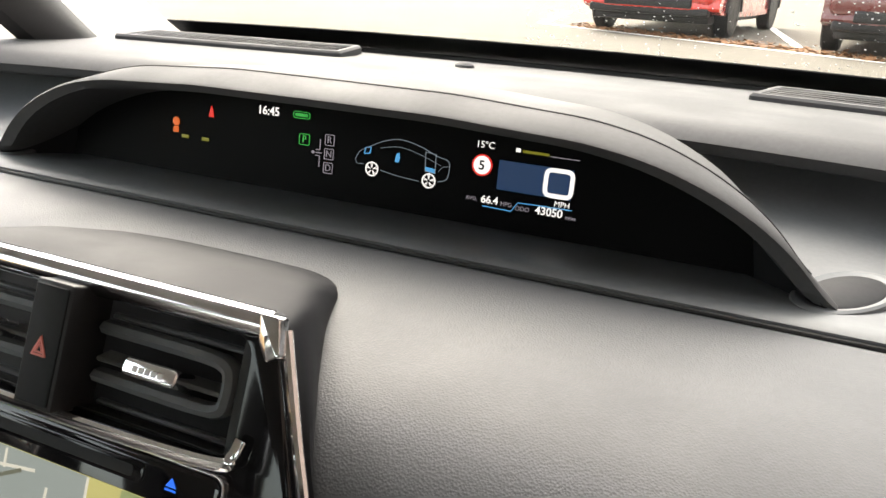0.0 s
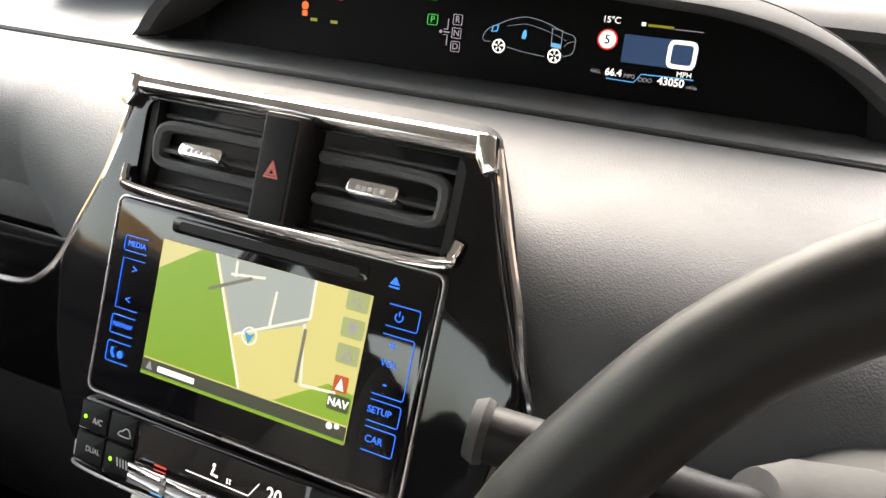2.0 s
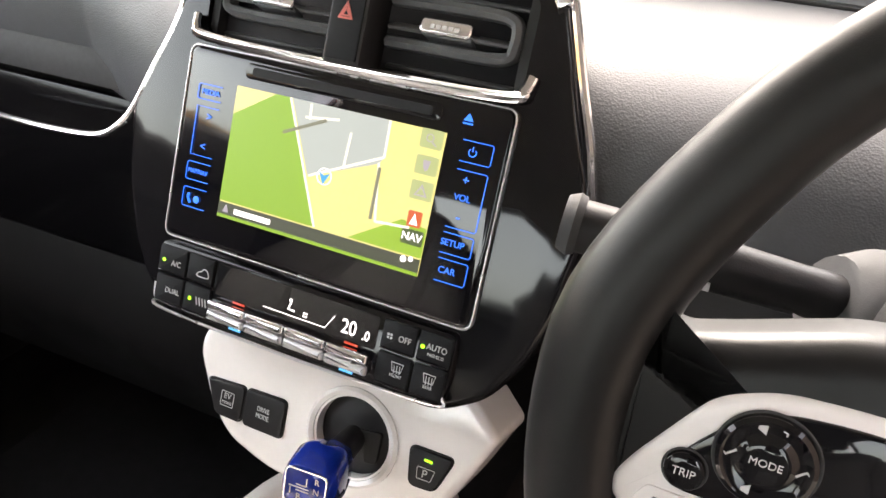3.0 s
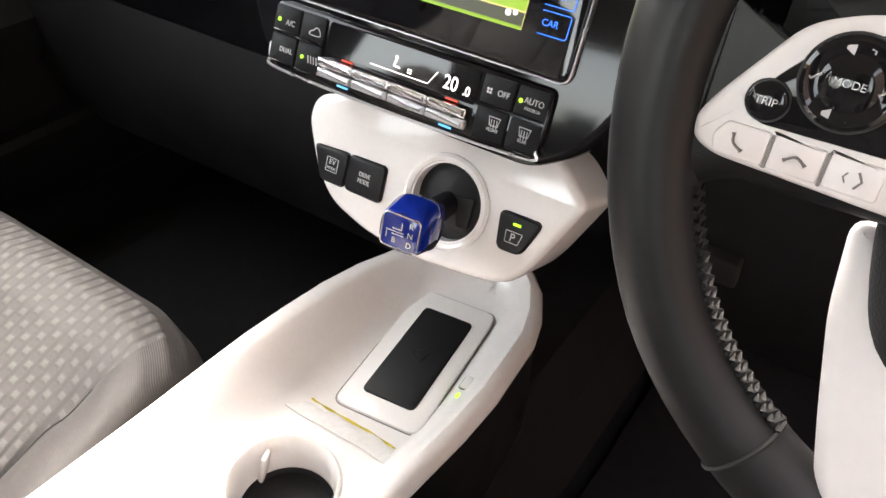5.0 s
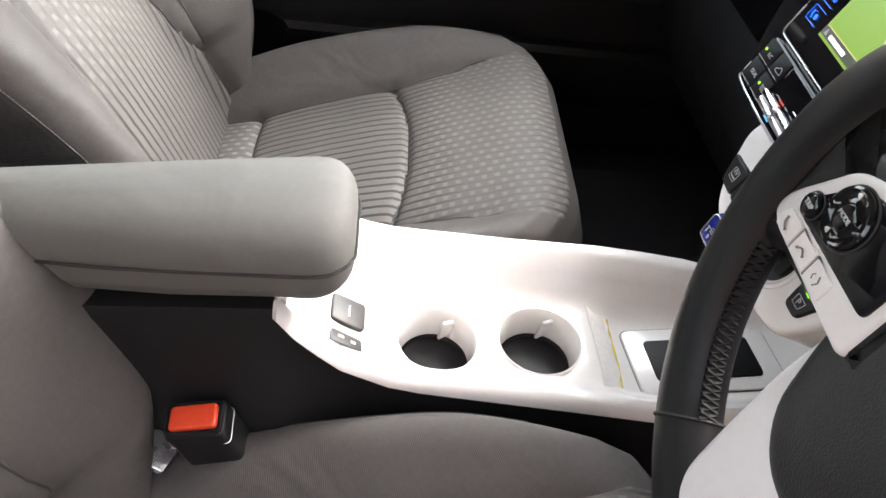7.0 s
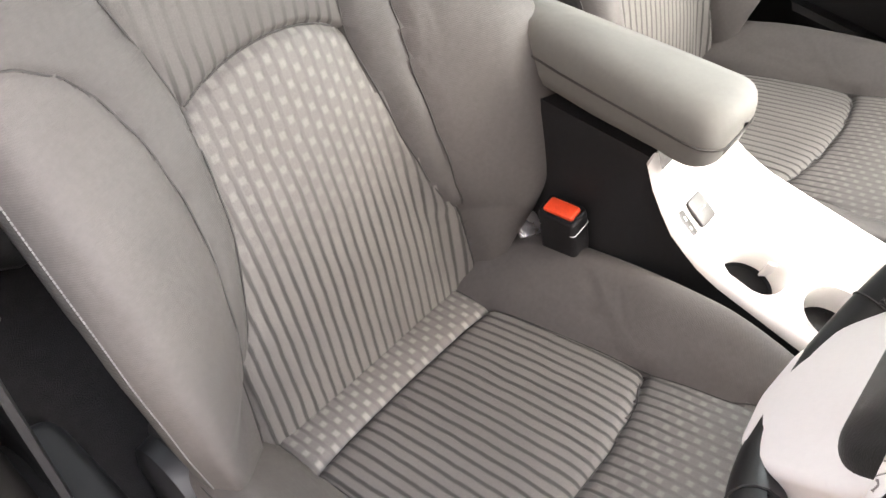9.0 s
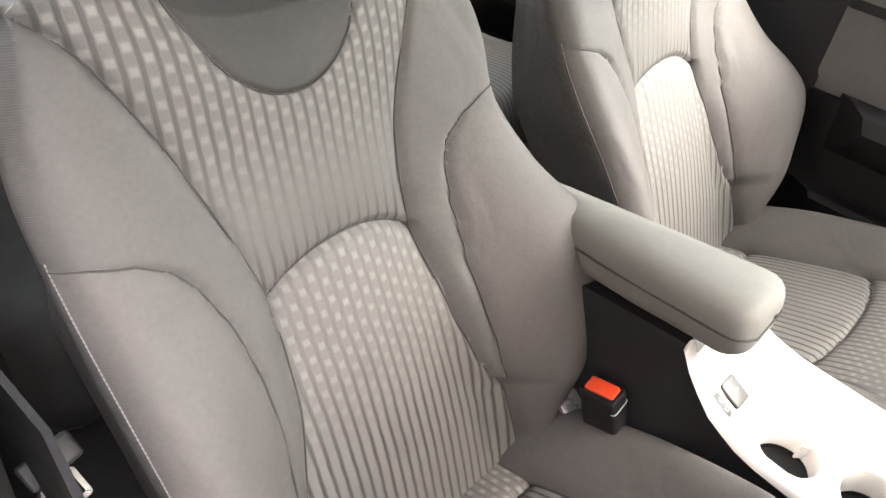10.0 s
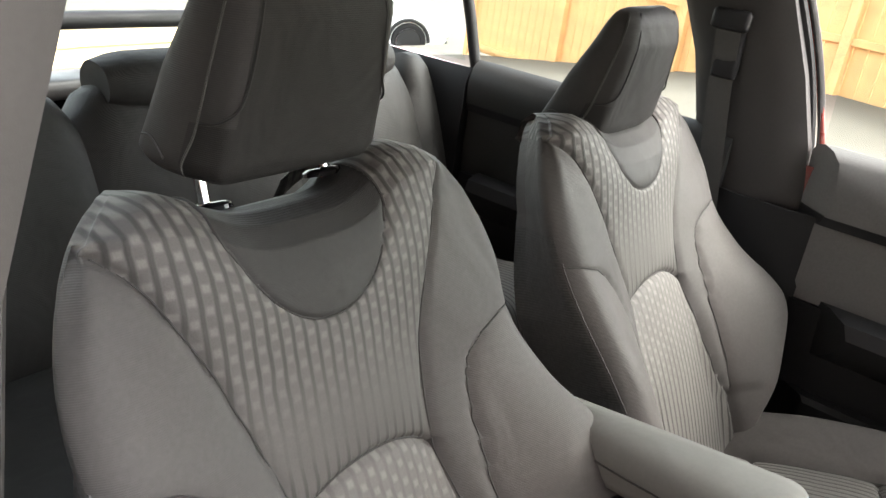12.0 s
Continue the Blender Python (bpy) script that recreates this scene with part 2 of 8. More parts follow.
M_GREYMARK = mat("pale_grey_print", (0.55, 0.55, 0.55), 0.5, var=0.02)
M_BROWNMARK = mat("grey_brown_print", (0.20, 0.18, 0.17), 0.5, var=0.02)
M_GLASS = pane_glass("window_glass")
M_SCREEN = pane_glass("windscreen_glass", (0.88, 0.88, 0.85))
G_WHITE = glow("lit_white_symbol", (1, 1, 1), 1.0)
G_GREY = glow("lit_grey_symbol", (0.45, 0.42, 0.50), 0.5)
G_DIM = glow("lit_dim_outline", (0.40, 0.50, 0.60), 0.35)
G_BLUE = glow("lit_blue_symbol", (0.01, 0.16, 1.0), 1.0)
G_DBLUE = glow("lit_dark_blue_field", (0.008, 0.05, 0.16), 0.5)
G_CYAN = glow("lit_cyan_symbol", (0.08, 0.42, 0.85), 0.8)
G_GREEN = glow("lit_green_symbol", (0.02, 0.45, 0.06), 0.8)
G_LED = glow("lit_green_led", (0.25, 1.0, 0.02), 1.5)
G_AMBER = glow("lit_amber_symbol", (1.0, 0.18, 0.01), 0.6)
G_YELLOW = glow("lit_yellow_symbol", (0.6, 0.6, 0.02), 0.25)
G_RED = glow("lit_red_symbol", (1.0, 0.03, 0.02), 0.7)
G_ORANGE = glow("lit_orange_mark", (0.9, 0.08, 0.03), 0.35)


# ---- modelling helpers ----
def world_loc(ob):
    v = Vector((0, 0, 0))
    while ob:
        v += ob.location
        ob = ob.parent
    return v


def part(name, bm, material, parent=None, label="", angle=38, kind="", category="", loc=None):
    me = bpy.data.meshes.new(name)
    bmesh.ops.recalc_face_normals(bm, faces=bm.faces)
    bm.to_mesh(me)
    bm.free()
    me.polygons.foreach_set("use_smooth", [True] * len(me.polygons))
    me.set_sharp_from_angle(angle=radians(angle))
    me.materials.append(material)
    ob = new(name, me)
    at = Vector((0, 0, 0))
    if parent:
        at = world_loc(parent)
        ob.parent = parent
    if loc is not None:
        ob.location = Vector(loc) - at
        at = Vector(loc)
    me.transform(Matrix.Translation(-at))
    return tagged(ob, label, category, "", kind)


def thing(name, loc, label, category, group="", kind=""):
    return tagged(new(name), label, category, group, kind) if loc is None else _placed(name, loc, label, category, group, kind)


def _placed(name, loc, label, category, group, kind):
    ob = tagged(new(name), label, category, group, kind)
    ob.location = loc
    ob.empty_display_size = 0.05
    return ob


def loft(rows, close=False, cap=False, wrap=False):
    """Skin over rows of points; close: each row is a loop; cap: fill the first and last row; wrap: join last row to first."""
    bm = bmesh.new()
    vs = [[bm.verts.new(p) for p in r] for r in rows]
    n = len(rows[0])
    for i in range(len(rows) - (0 if wrap else 1)):
        a, b = vs[i], vs[(i + 1) % len(rows)]
        for j in range(n if close else n - 1):
            k = (j + 1) % n
            try:
                bm.faces.new((a[j], a[k], b[k], b[j]))
            except ValueError:
                pass
    if cap:
        bm.faces.new(vs[0])
        bm.faces.new(list(reversed(vs[-1])))
    return bm


def sheet(rows, thick):
    """An open skin with real thickness."""
    bm = loft(rows)
    bmesh.ops.recalc_face_normals(bm, faces=bm.faces)
    bmesh.ops.solidify(bm, geom=bm.faces[:], thickness=thick)
    return bm


def offset(poly, d):
    """A 2D outline moved inwards by d (outline runs anticlockwise)."""
    out, n = [], len(poly)
    for i in range(n):
        p, q, r = Vector(poly[i - 1]), Vector(poly[i]), Vector(poly[(i + 1) % n])
        a, b = (q - p), (r - q)
        if a.length < 1e-9 or b.length < 1e-9:
            out.append(tuple(q))
            continue
        a.normalize(), b.normalize()
        na, nb = Vector((-a.y, a.x)), Vector((-b.y, b.x))
        m = na + nb
        k = max(0.4, 1 + na.dot(nb))
        out.append((q.x + m.x * d / k, q.y + m.y * d / k))
    return out


def rounded(pts, r, n=5):
    """A polygon with rounded corners; r is one radius or one for each corner. Always anticlockwise."""
    area = sum(pts[i - 1][0] * pts[i][1] - pts[i][0] * pts[i - 1][1] for i in range(len(pts)))
    rs = list(r) if isinstance(r, (list, tuple)) else [r] * len(pts)
    if area < 0:
        pts, rs = pts[::-1], rs[::-1]
    out = []
    for i, q in enumerate(pts):
        q, p, s = Vector(q), Vector(pts[i - 1]), Vector(pts[(i + 1) % len(pts)])
        a, b = (p - q), (s - q)
        d = min(rs[i], a.length * 0.49, b.length * 0.49)
        s0, s1 = q + a.normalized() * d, q + b.normalized() * d
        for k in range(n + 1):
            t = k / n
            out.append(tuple(s0 * (1 - t) ** 2 + q * 2 * t * (1 - t) + s1 * t * t))
    return out


def rect(x0, y0, x1, y1, r=0.0, n=5):
    p = [(x0, y0), (x1, y0), (x1, y1), (x0, y1)]
    return rounded(p, r, n) if r else p


def circle(cx, cy, r, n=32, ry=None):
    return [(cx + r * math.cos(2 * math.pi * i / n), cy + (ry or r) * math.sin(2 * math.pi * i / n)) for i in range(n)]


def plate(poly, depth, m, bev=0.0008, seg=2, top=0.0):
    """A solid plate: outline in the plane of m, front at height top, with a rounded front edge."""
    rows = [[m @ Vector((x, y, top - depth)) for x, y in poly]]
    for k in range(seg + 1):
        a = math.pi / 2 * k / seg
        o = offset(poly, bev * (1 - math.cos(a)))
        rows.append([m @ Vector((x, y, top - bev + bev * math.sin(a))) for x, y in o])
    return loft(rows, close=True, cap=True)


def ring(poly, width, depth, m, bev=0.0006, top=0.0):
    """A frame of that width inside an outline."""
    inner = offset(poly, width)
    o1, i1 = offset(poly, bev), offset(poly, width - bev)
    rows = [[m @ Vector((x, y, top - depth)) for x, y in poly], [m @ Vector((x, y, top - bev)) for x, y in poly],
            [m @ Vector((x, y, top)) for x, y in o1], [m @ Vector((x, y, top)) for x, y in i1],
            [m @ Vector((x, y, top - bev)) for x, y in inner], [m @ Vector((x, y, top - depth)) for x, y in inner]]
    return loft(rows, close=True, wrap=True)


def spline(pts, n=8, closed=False):
    """A smooth line through points (Catmull-Rom)."""
    p = [Vector(q) for q in pts]
    out, k = [], len(p)
    for i in range(k if closed else k - 1):
        a = p[i - 1] if (i or closed) else p[0] * 2 - p[1]
        b, c = p[i], p[(i + 1) % k]
        d = p[(i + 2) % k] if (i + 2 < k or closed) else c * 2 - b
        for j in range(n):
            t = j / n
            out.append(0.5 * ((2 * b) + (c - a) * t + (2 * a - 5 * b + 4 * c - d) * t * t + (3 * b - a - 3 * c + d) * t ** 3))
    if not closed:
        out.append(p[-1])
    return out


def tube(pts, r, n=8, closed=False, flat=1.0, up=None):
    """A tube along points; r is one radius or one for each point; flat squashes it along the second axis."""
    pts = [Vector(p) for p in pts]
    k = len(pts)
    rs = list(r) if isinstance(r, (list, tuple)) else [r] * k
    rows, side = [], Vector(up) if up else None
    for i in range(k):
        a, b = pts[i - 1] if (i or closed) else pts[0], pts[(i + 1) % k] if (i < k - 1 or closed) else pts[-1]
        t = (b - a).normalized()
        if side is None:
            side = t.orthogonal()
        side = (side - t * side.dot(t)).normalized()
        o = t.cross(side)
        rows.append([pts[i] + rs[i] * (math.cos(2 * math.pi * j / n) * o + flat * math.sin(2 * math.pi * j / n) * side) for j in range(n)])
    return loft(rows, close=True, cap=not closed, wrap=closed)


def revolve(profile, m, n=32):
    """A body turned round the z axis of m from (radius, height) pairs."""
    rows = [[m @ Vector((r * math.cos(2 * math.pi * j / n), r * math.sin(2 * math.pi * j / n), z)) for j in range(n)] for r, z in profile]
    return loft(rows, close=True, cap=True)


def block(m, sx, sy, sz, bev=0.004, seg=2):
    bm = bmesh.new()
    bmesh.ops.create_cube(bm, size=1, matrix=Matrix.Diagonal((sx, sy, sz, 1)))
    if bev:
        bmesh.ops.bevel(bm, geom=bm.edges[:], offset=min(bev, 0.45 * min(sx, sy, sz)), segments=seg, profile=0.5, affect="EDGES")
    bm.transform(m)
    return bm


def join(*bms):
    """Several meshes as one part."""
    out = bmesh.new()
    for b in bms:
        me = bpy.data.meshes.new("tmp")
        b.to_mesh(me)
        b.free()
        out.from_mesh(me)
        bpy.data.meshes.remove(me)
    return out


def text(words, size, m, material, parent, name="lettering", wide=1.0, align="CENTER", label="", thick=0.0):
    cu = bpy.data.curves.new("tmp", "FONT")
    cu.body, cu.size, cu.align_x, cu.align_y = words, size, align, "CENTER"
    cu.extrude, cu.offset = 0.00015, thick
    ob = bpy.data.objects.new("tmp", cu)
    scene.collection.objects.link(ob)
    bpy.context.view_layer.update()
    me = bpy.data.meshes.new_from_object(ob.evaluated_get(bpy.context.evaluated_depsgraph_get()))
    bpy.data.objects.remove(ob)
    bm = bmesh.new()
    bm.from_mesh(me)
    bpy.data.meshes.remove(me)
    bm.transform(m @ Matrix.Diagonal((wide, 1, 1, 1)))
    return part(name, bm, material, parent, label)


def lerp(x, table):
    """Straight-line look-up in a table of (x, y)."""
    if x <= table[0][0]:
        return table[0][1]
    for (a, p), (b, q) in zip(table, table[1:]):
        if x <= b:
            return p + (q - p) * (x - a) / (b - a)
    return table[-1][1]


def smooth(x, table):
    """The same, smoothed with a little averaging."""
    w = (table[-1][0] - table[0][0]) / len(table) * 0.3
    return sum(lerp(x + w * d, table) for d in (-1, -0.5, 0, 0.5, 1)) / 5


def plane_at(origin, tilt):
    """A frame whose x is the car's right, y runs up the face and z points out of it to the rear, leaning by tilt degrees."""
    t = radians(tilt)
    return Matrix(((1, 0, 0, origin[0]), (0, math.sin(t), -math.cos(t), origin[1]), (0, math.cos(t), math.sin(t), origin[2]), (0, 0, 0, 1)))


# ---- the car's shell: floor, sides, roof, pillars, glass ----
def shell():
    floor = part("floor", block(Matrix.Translation((0, -0.75, 0.20)), 1.46, 3.2, 0.05, 0), M_CARPET, None, "black carpeted cabin floor", kind="structure", category="floor")
    # tunnel under the console
    tun = [[(x, y, z) for x, z in ((-0.13, 0.22), (-0.11, 0.34), (-0.07, 0.38), (0.07, 0.38), (0.11, 0.34), (0.13, 0.22))] for y in (0.55, -1.0)]
    part("tunnel", loft(tun, cap=True, close=True), M_CARPET, None, "black carpeted centre tunnel of the floor", kind="structure", category="floor")
    part("firewall", loft([[(-0.73, y, 0.2), (0.73, y, 0.2), (0.73, y + 0.05, 0.6), (0.73, 0.62, 0.95), (-0.73, 0.62, 0.95), (-0.73, y + 0.05, 0.6)] for y in (0.46, 0.52)], close=True, cap=True), M_CARPET, None,
         "black carpeted bulkhead of the footwells", kind="structure", category="bulkhead")
    # roof, one curved lining and the painted skin over it
    rows, skin = [], []
    for k in range(15):
        y = 0.18 - 2.1 * k / 14
        zc = 1.395 - 0.035 * ((y + 0.55) / 0.9) ** 2
        rows.append([(x, y, zc - 0.05 * (abs(x) / 0.58) ** 3) for x in [i * 0.58 / 8 for i in range(-8, 9)]])
        skin.append([(p[0] * 1.06, p[1], p[2] + 0.045) for p in rows[-1]])
    part("ceiling", sheet(rows, 0.012), M_LINER, None, "light grey woven roof lining", kind="structure", category="ceiling")
    part("roof", sheet(skin, 0.004), M_BODY, None, "dark red painted roof skin", kind="structure", category="roof")
    # passenger side: sill to belt line, front and rear of the centre pillar; driver side: rear half only, the front door stands away
    for s, y1, tag in ((-1, 0.62, "wall_left"), (1, -0.80, "wall_right")):
        y0 = -2.35
        prof = [(0.73, 0.18), (0.775, 0.30), (0.79, 0.55), (0.775, 0.80), (0.755, 0.885), (0.745, 0.885), (0.755, 0.75), (0.765, 0.5), (0.75, 0.30), (0.715, 0.20)]
        rows = [[(s * x, y, z) for x, z in prof] for y in (y0, -1.6, -0.8, y1) if y <= y1 + 1e-6]
        part(tag, loft(rows, close=True, cap=True), M_BODY, None, "dark red body side below the windows", kind="structure", category="body side")
    part("sill_right", block(Matrix.Translation((0.72, -0.1, 0.27)), 0.12, 1.5, 0.16, 0.03, 3), M_BLACK, None, "black plastic door sill under the open doorway", kind="structure", category="sill")
    part("tail_lining", block(Matrix.Translation((0, -2.325, 0.48)), 1.44, 0.02, 0.54, 0.006), M_DARK, None, "black lining inside the tail", kind="structure", category="trim")
    part("wall_rear", block(Matrix.Translation((0, -2.37, 0.47)), 1.50, 0.06, 0.54, 0.02), M_BODY, None, "dark red tail below the rear window", kind="structure", category="body")


def bar_between(name, pts, w, d, material, label, category, up=(1, 0, 0), parent=None, kind="structure", n=10):
    return part(name, tube(spline(pts, 6), w, n, flat=d, up=up), material, parent, label, kind=kind, category=category)


def pillars():
    for s in (-1, 1):
        side = "left" if s < 0 else "right"
        bar_between("pillar_a_" + side, [(s * 0.71, 0.72, 0.96), (s * 0.66, 0.48, 1.14), (s * 0.595, 0.20, 1.33)], 0.045, 0.7, M_PILLAR, "grey plastic windscreen pillar trim", "pillar")
        bar_between("roof_rail_" + side, [(s * 0.60, 0.22, 1.33), (s * 0.585, -0.4, 1.365), (s * 0.575, -1.0, 1.355), (s * 0.56, -1.9, 1.26)], 0.045, 0.8, M_LINER, "light grey lining over the roof rail", "roof rail")
        bar_between("pillar_c_" + side, [(s * 0.56, -1.86, 1.27), (s * 0.62, -2.05, 1.12), (s * 0.70, -2.22, 0.93)], 0.085, 0.5, M_PILLAR, "dark grey rear pillar trim", "pillar")
    # painted outer frame strips seen in the doorways
    bar_between("door_frame_left", [(-0.785, -0.685, 0.90), (-0.745, -0.745, 1.10), (-0.65, -0.83, 1.34)], 0.007, 0.8, M_BODY, "dark red painted door frame edge", "door frame")


def centre_pillar(s):
    side = "left" if s < 0 else "right"
    t = thing("pillar_b_" + side, (s * 0.72, -0.76, 0.30), "grey plastic centre pillar with its belt guide", "pillar", kind="structure")
    rows = []
    for z, x, yf, yb in ((0.25, 0.735, -0.64, -0.90), (0.55, 0.745, -0.675, -0.92), (0.80, 0.738, -0.695, -0.93), (0.92, 0.728, -0.715, -0.930), (1.05, 0.70, -0.752, -0.955), (1.20, 0.655, -0.805, -1.005), (1.36, 0.60, -0.855, -1.06)):
        xo = x + 0.05
        if s > 0:                                            # this one stands more upright
            yf, yb = -0.02 + max(yf, -0.745 - 0.1 * max(0.0, z - 1.2)), max(yb, -0.925)
        rows.append([(s * a, b, z) for a, b in ((xo, yf + 0.012), (x + 0.012, yf + 0.01), (x, yf - 0.012), (x - 0.012, yf - 0.05), (x - 0.014, (yf + yb) / 2), (x - 0.012, yb + 0.05), (x, yb + 0.012), (x + 0.012, yb - 0.005), (xo, yb - 0.006))])
    part("trim", loft(rows, close=True, cap=True), M_PILLAR, t, "dark grained pillar trim")
    # rubber door seal down the front edge and bright strip beside it
    edge = [(s * 0.775, -0.63 - 0.03 * (s > 0), 0.30), (s * 0.785, -0.67 - 0.03 * (s > 0), 0.60), (s * 0.775, -0.702 - 0.03 * (s > 0), 0.86), (s * 0.735, -0.752 - 0.03 * (s > 0), 1.08), (s * 0.64, -0.850 - 0.03 * (s > 0), 1.34)]
    part("door_seal", tube(spline(edge, 6), 0.011, 8), M_RUBBER, t, "black rubber door seal")
    part("edge_strip", tube(spline([(x + s * 0.012, y + 0.018, z) for x, y, z in edge], 6), 0.007, 8, flat=0.6), M_PILLAR, t, "pale edge strip")
    part("lower_trim", sheet([[(s * (0.722 - 0.01 * k), y, z) for k, y in ((0, -0.64), (1, -0.70), (1, -0.80), (0, -0.86))] for z in (0.28, 0.50, 0.72, 0.80)], 0.006), M_BLACK, t, "black lower pillar cover")
    # slide and belt
    part("belt_slide", block(Matrix.Translation((s * 0.672, -0.880, 1.12)), 0.02, 0.05, 0.20, 0.008, 3), M_BLACK, t)
    part("belt_guide", block(pose(s * 0.655, -0.885, 1.13, 0, s * 10, 0), 0.022, 0.075, 0.040, 0.010, 3), M_BLACK, t, "black plastic belt guide loop")
    web = [(s * 0.650, -0.885, 1.13), (s * 0.672, -0.880, 1.0), (s * 0.700, -0.86, 0.8), (s * 0.708, -0.82, 0.5), (s * 0.708, -0.80, 0.33)]
    part("belt_webbing", tube(spline(web, 6), 0.024, 8, flat=0.06, up=(1, 0, 0)), M_WEB, t, "grey woven belt webbing")
    tg = part("belt_tongue", ring(rect(-0.017, -0.015, 0.017, 0.015, 0.005), 0.006, 0.003, pose(s * 0.696, -0.745, 0.662, -42, 0, s * 12)), M_SMOKE, t, "steel belt tongue")
    part("tongue_grip", block(pose(s * 0.696, -0.765, 0.684, -42, 0, s * 12), 0.050, 0.026, 0.010, 0.004, 3), M_BLACK, tg, "black plastic tongue grip")
    return t


def glazing():
    n = 12
    rows = []
    for k in range(9):
        v = k / 8
        y, z, hw = 1.03 - 0.83 * v, 1.005 + 0.375 * v + 0.03 * math.sin(math.pi * v), 0.70 - 0.12 * v
        rows.append([(x * hw, y - 0.10 * x * x * (1 - 0.6 * v), z - 0.03 * x * x * v) for x in [i / n * 2 - 1 for i in range(n + 1)]])
    ws = thing("windscreen", (0, 0.9, 1.02), "rain-spotted curved windscreen with a black edge band", "windscreen", kind="structure")
    g = part("pane", sheet(rows, 0.004), M_SCREEN, ws)
    g.visible_shadow = False
    part("edge_band", sheet([[Vector(p) + Vector((0, -0.006, 0.002)) for p in rows[0]], [Vector(p) * (1 - f) + Vector(q) * f + Vector((0, -0.006, 0.001)) for p, q, f in zip(rows[0], rows[1], [0.60] * 13)]], 0.002), M_SURROUND, ws, "black printed band along the lower edge")
    # water drops on the outside
    rnd = random.Random(4)
    bm = bmesh.new()
    for i in range(900):
        a, b = rnd.random(), rnd.random() ** 1.7 * 0.40
        k = min(7, int(b * 8))
        f = b * 8 - k
        j = min(n - 1, int((0.45 + 0.5 * a) * n))
        p = Vector(rows[k][j]).lerp(Vector(rows[k][j + 1]), (0.45 + 0.5 * a) * n - j).lerp(Vector(rows[k + 1][j]).lerp(Vector(rows[k + 1][j + 1]), (0.45 + 0.5 * a) * n - j), f)
        r = rnd.uniform(0.0005, 0.0016)
        bmesh.ops.create_icosphere(bm, subdivisions=1, radius=r, matrix=Matrix.Translation(p + Vector((0, 0.004, 0.006))) @ pose(0, 0, 0, -24) @ Matrix.Diagonal((1, 1.2, 0.45, 1)))
    part("rain_drops", bm, mat("water_drop", (0.75, 0.78, 0.8), 0.05, coat=1.0), ws, "small clear rain drops", kind="stuff")
    # cowl and bonnet beyond
    part("cowl", sheet([[(x, 1.08 + d, 0.965 - 0.25 * d) for x in (-0.72, -0.3, 0.3, 0.72)] for d in (-0.10, 0.0, 0.10)], 0.01), M_BLACK, None, "black plastic cowl below the windscreen", kind="structure", category="cowl")
    part("wiper", join(tube([(-0.55, 1.06, 0.990), (0.0, 1.075, 0.992), (0.50, 1.05, 0.990)], 0.006, 6), tube([(-0.2, 1.12, 0.97), (0.1, 1.09, 0.992)], 0.007, 6)), M_RUBBER, None, "black wiper resting along the foot of the windscreen", category="wiper")
    rows = [[(x * (0.72 - 0.1 * k), 1.18 + 0.32 * k, 0.997 - 0.012 * k - 0.004 * k * k - 0.04 * x * x) for x in [i / 4 - 1 for i in range(9)]] for k in range(4)]
    part("bonnet", sheet(rows, 0.01), M_BODY, None, "dark red painted bonnet ahead of the windscreen", kind="structure", category="bonnet")
    # side windows, passenger side and rear driver side
    for s, spans in ((-1, ((0.42, -0.68), (-0.90, -1.52), (-1.56, -2.02))), (1, ((-0.90, -1.52), (-1.56, -2.02)))):
        for k, (a, b) in enumerate(spans):
            top = (1.345, 1.33, 1.16)[k if s < 0 else k + 1]
            bot = 0.90
            f = part(f"window_{'left' if s < 0 else 'right'}_{k + 1}", sheet([[(s * 0.755, a, bot), (s * 0.755, b, bot - 0.01)], [(s * 0.70, a - (0.15 if a > 0 else 0), bot + (top - bot) * 0.5), (s * 0.70, b, bot + (top - bot) * 0.5)],
                     [(s * 0.605, a - (0.34 if a > 0 else 0.0), top - (0.02 if a > 0 else 0)), (s * 0.605, b, top - 0.02 * k)]], 0.004), M_GLASS, None, "clear side window glass", kind="structure", category="window")
            f.visible_shadow = False
        bar_between("quarter_bar_" + ("left" if s < 0 else "right"), [(s * 0.745, -1.515, 0.885), (s * 0.70, -1.55, 1.09), (s * 0.60, -1.60, 1.30)], 0.014, 1.0, M_DEEP, "black quarter window bar", "window bar")
    rg = part("rear_window", sheet([[(-0.58, -1.80, 1.30), (0.58, -1.80, 1.30)], [(-0.62, -2.08, 1.12), (0.62, -2.08, 1.12)], [(-0.62, -2.235, 0.915), (0.62, -2.235, 0.915)]], 0.004), M_GLASS, None, "sloping rear window glass", kind="structure", category="window")
    rg.visible_shadow = False
    rl = part("lower_rear_window", sheet([[(-0.58, -2.26, 0.875), (0.58, -2.26, 0.875)], [(-0.60, -2.30, 0.765), (0.60, -2.30, 0.765)]], 0.004), M_GLASS, None, "upright lower rear window glass", kind="structure", category="window")
    rl.visible_shadow = False
    part("tail_bar", tube(spline([(-0.66, -2.22, 0.885), (0, -2.25, 0.892), (0.66, -2.22, 0.885)], 8), 0.024, 10, flat=0.8), M_BLACK, None, "black bar between the two rear windows", kind="structure", category="tailgate")
    part("parcel_sill", block(Matrix.Translation((0, -2.26, 0.735)), 1.36, 0.12, 0.05, 0.02, 3), M_PILLAR, None, "grey trim along the foot of the rear window", kind="structure", category="tailgate")


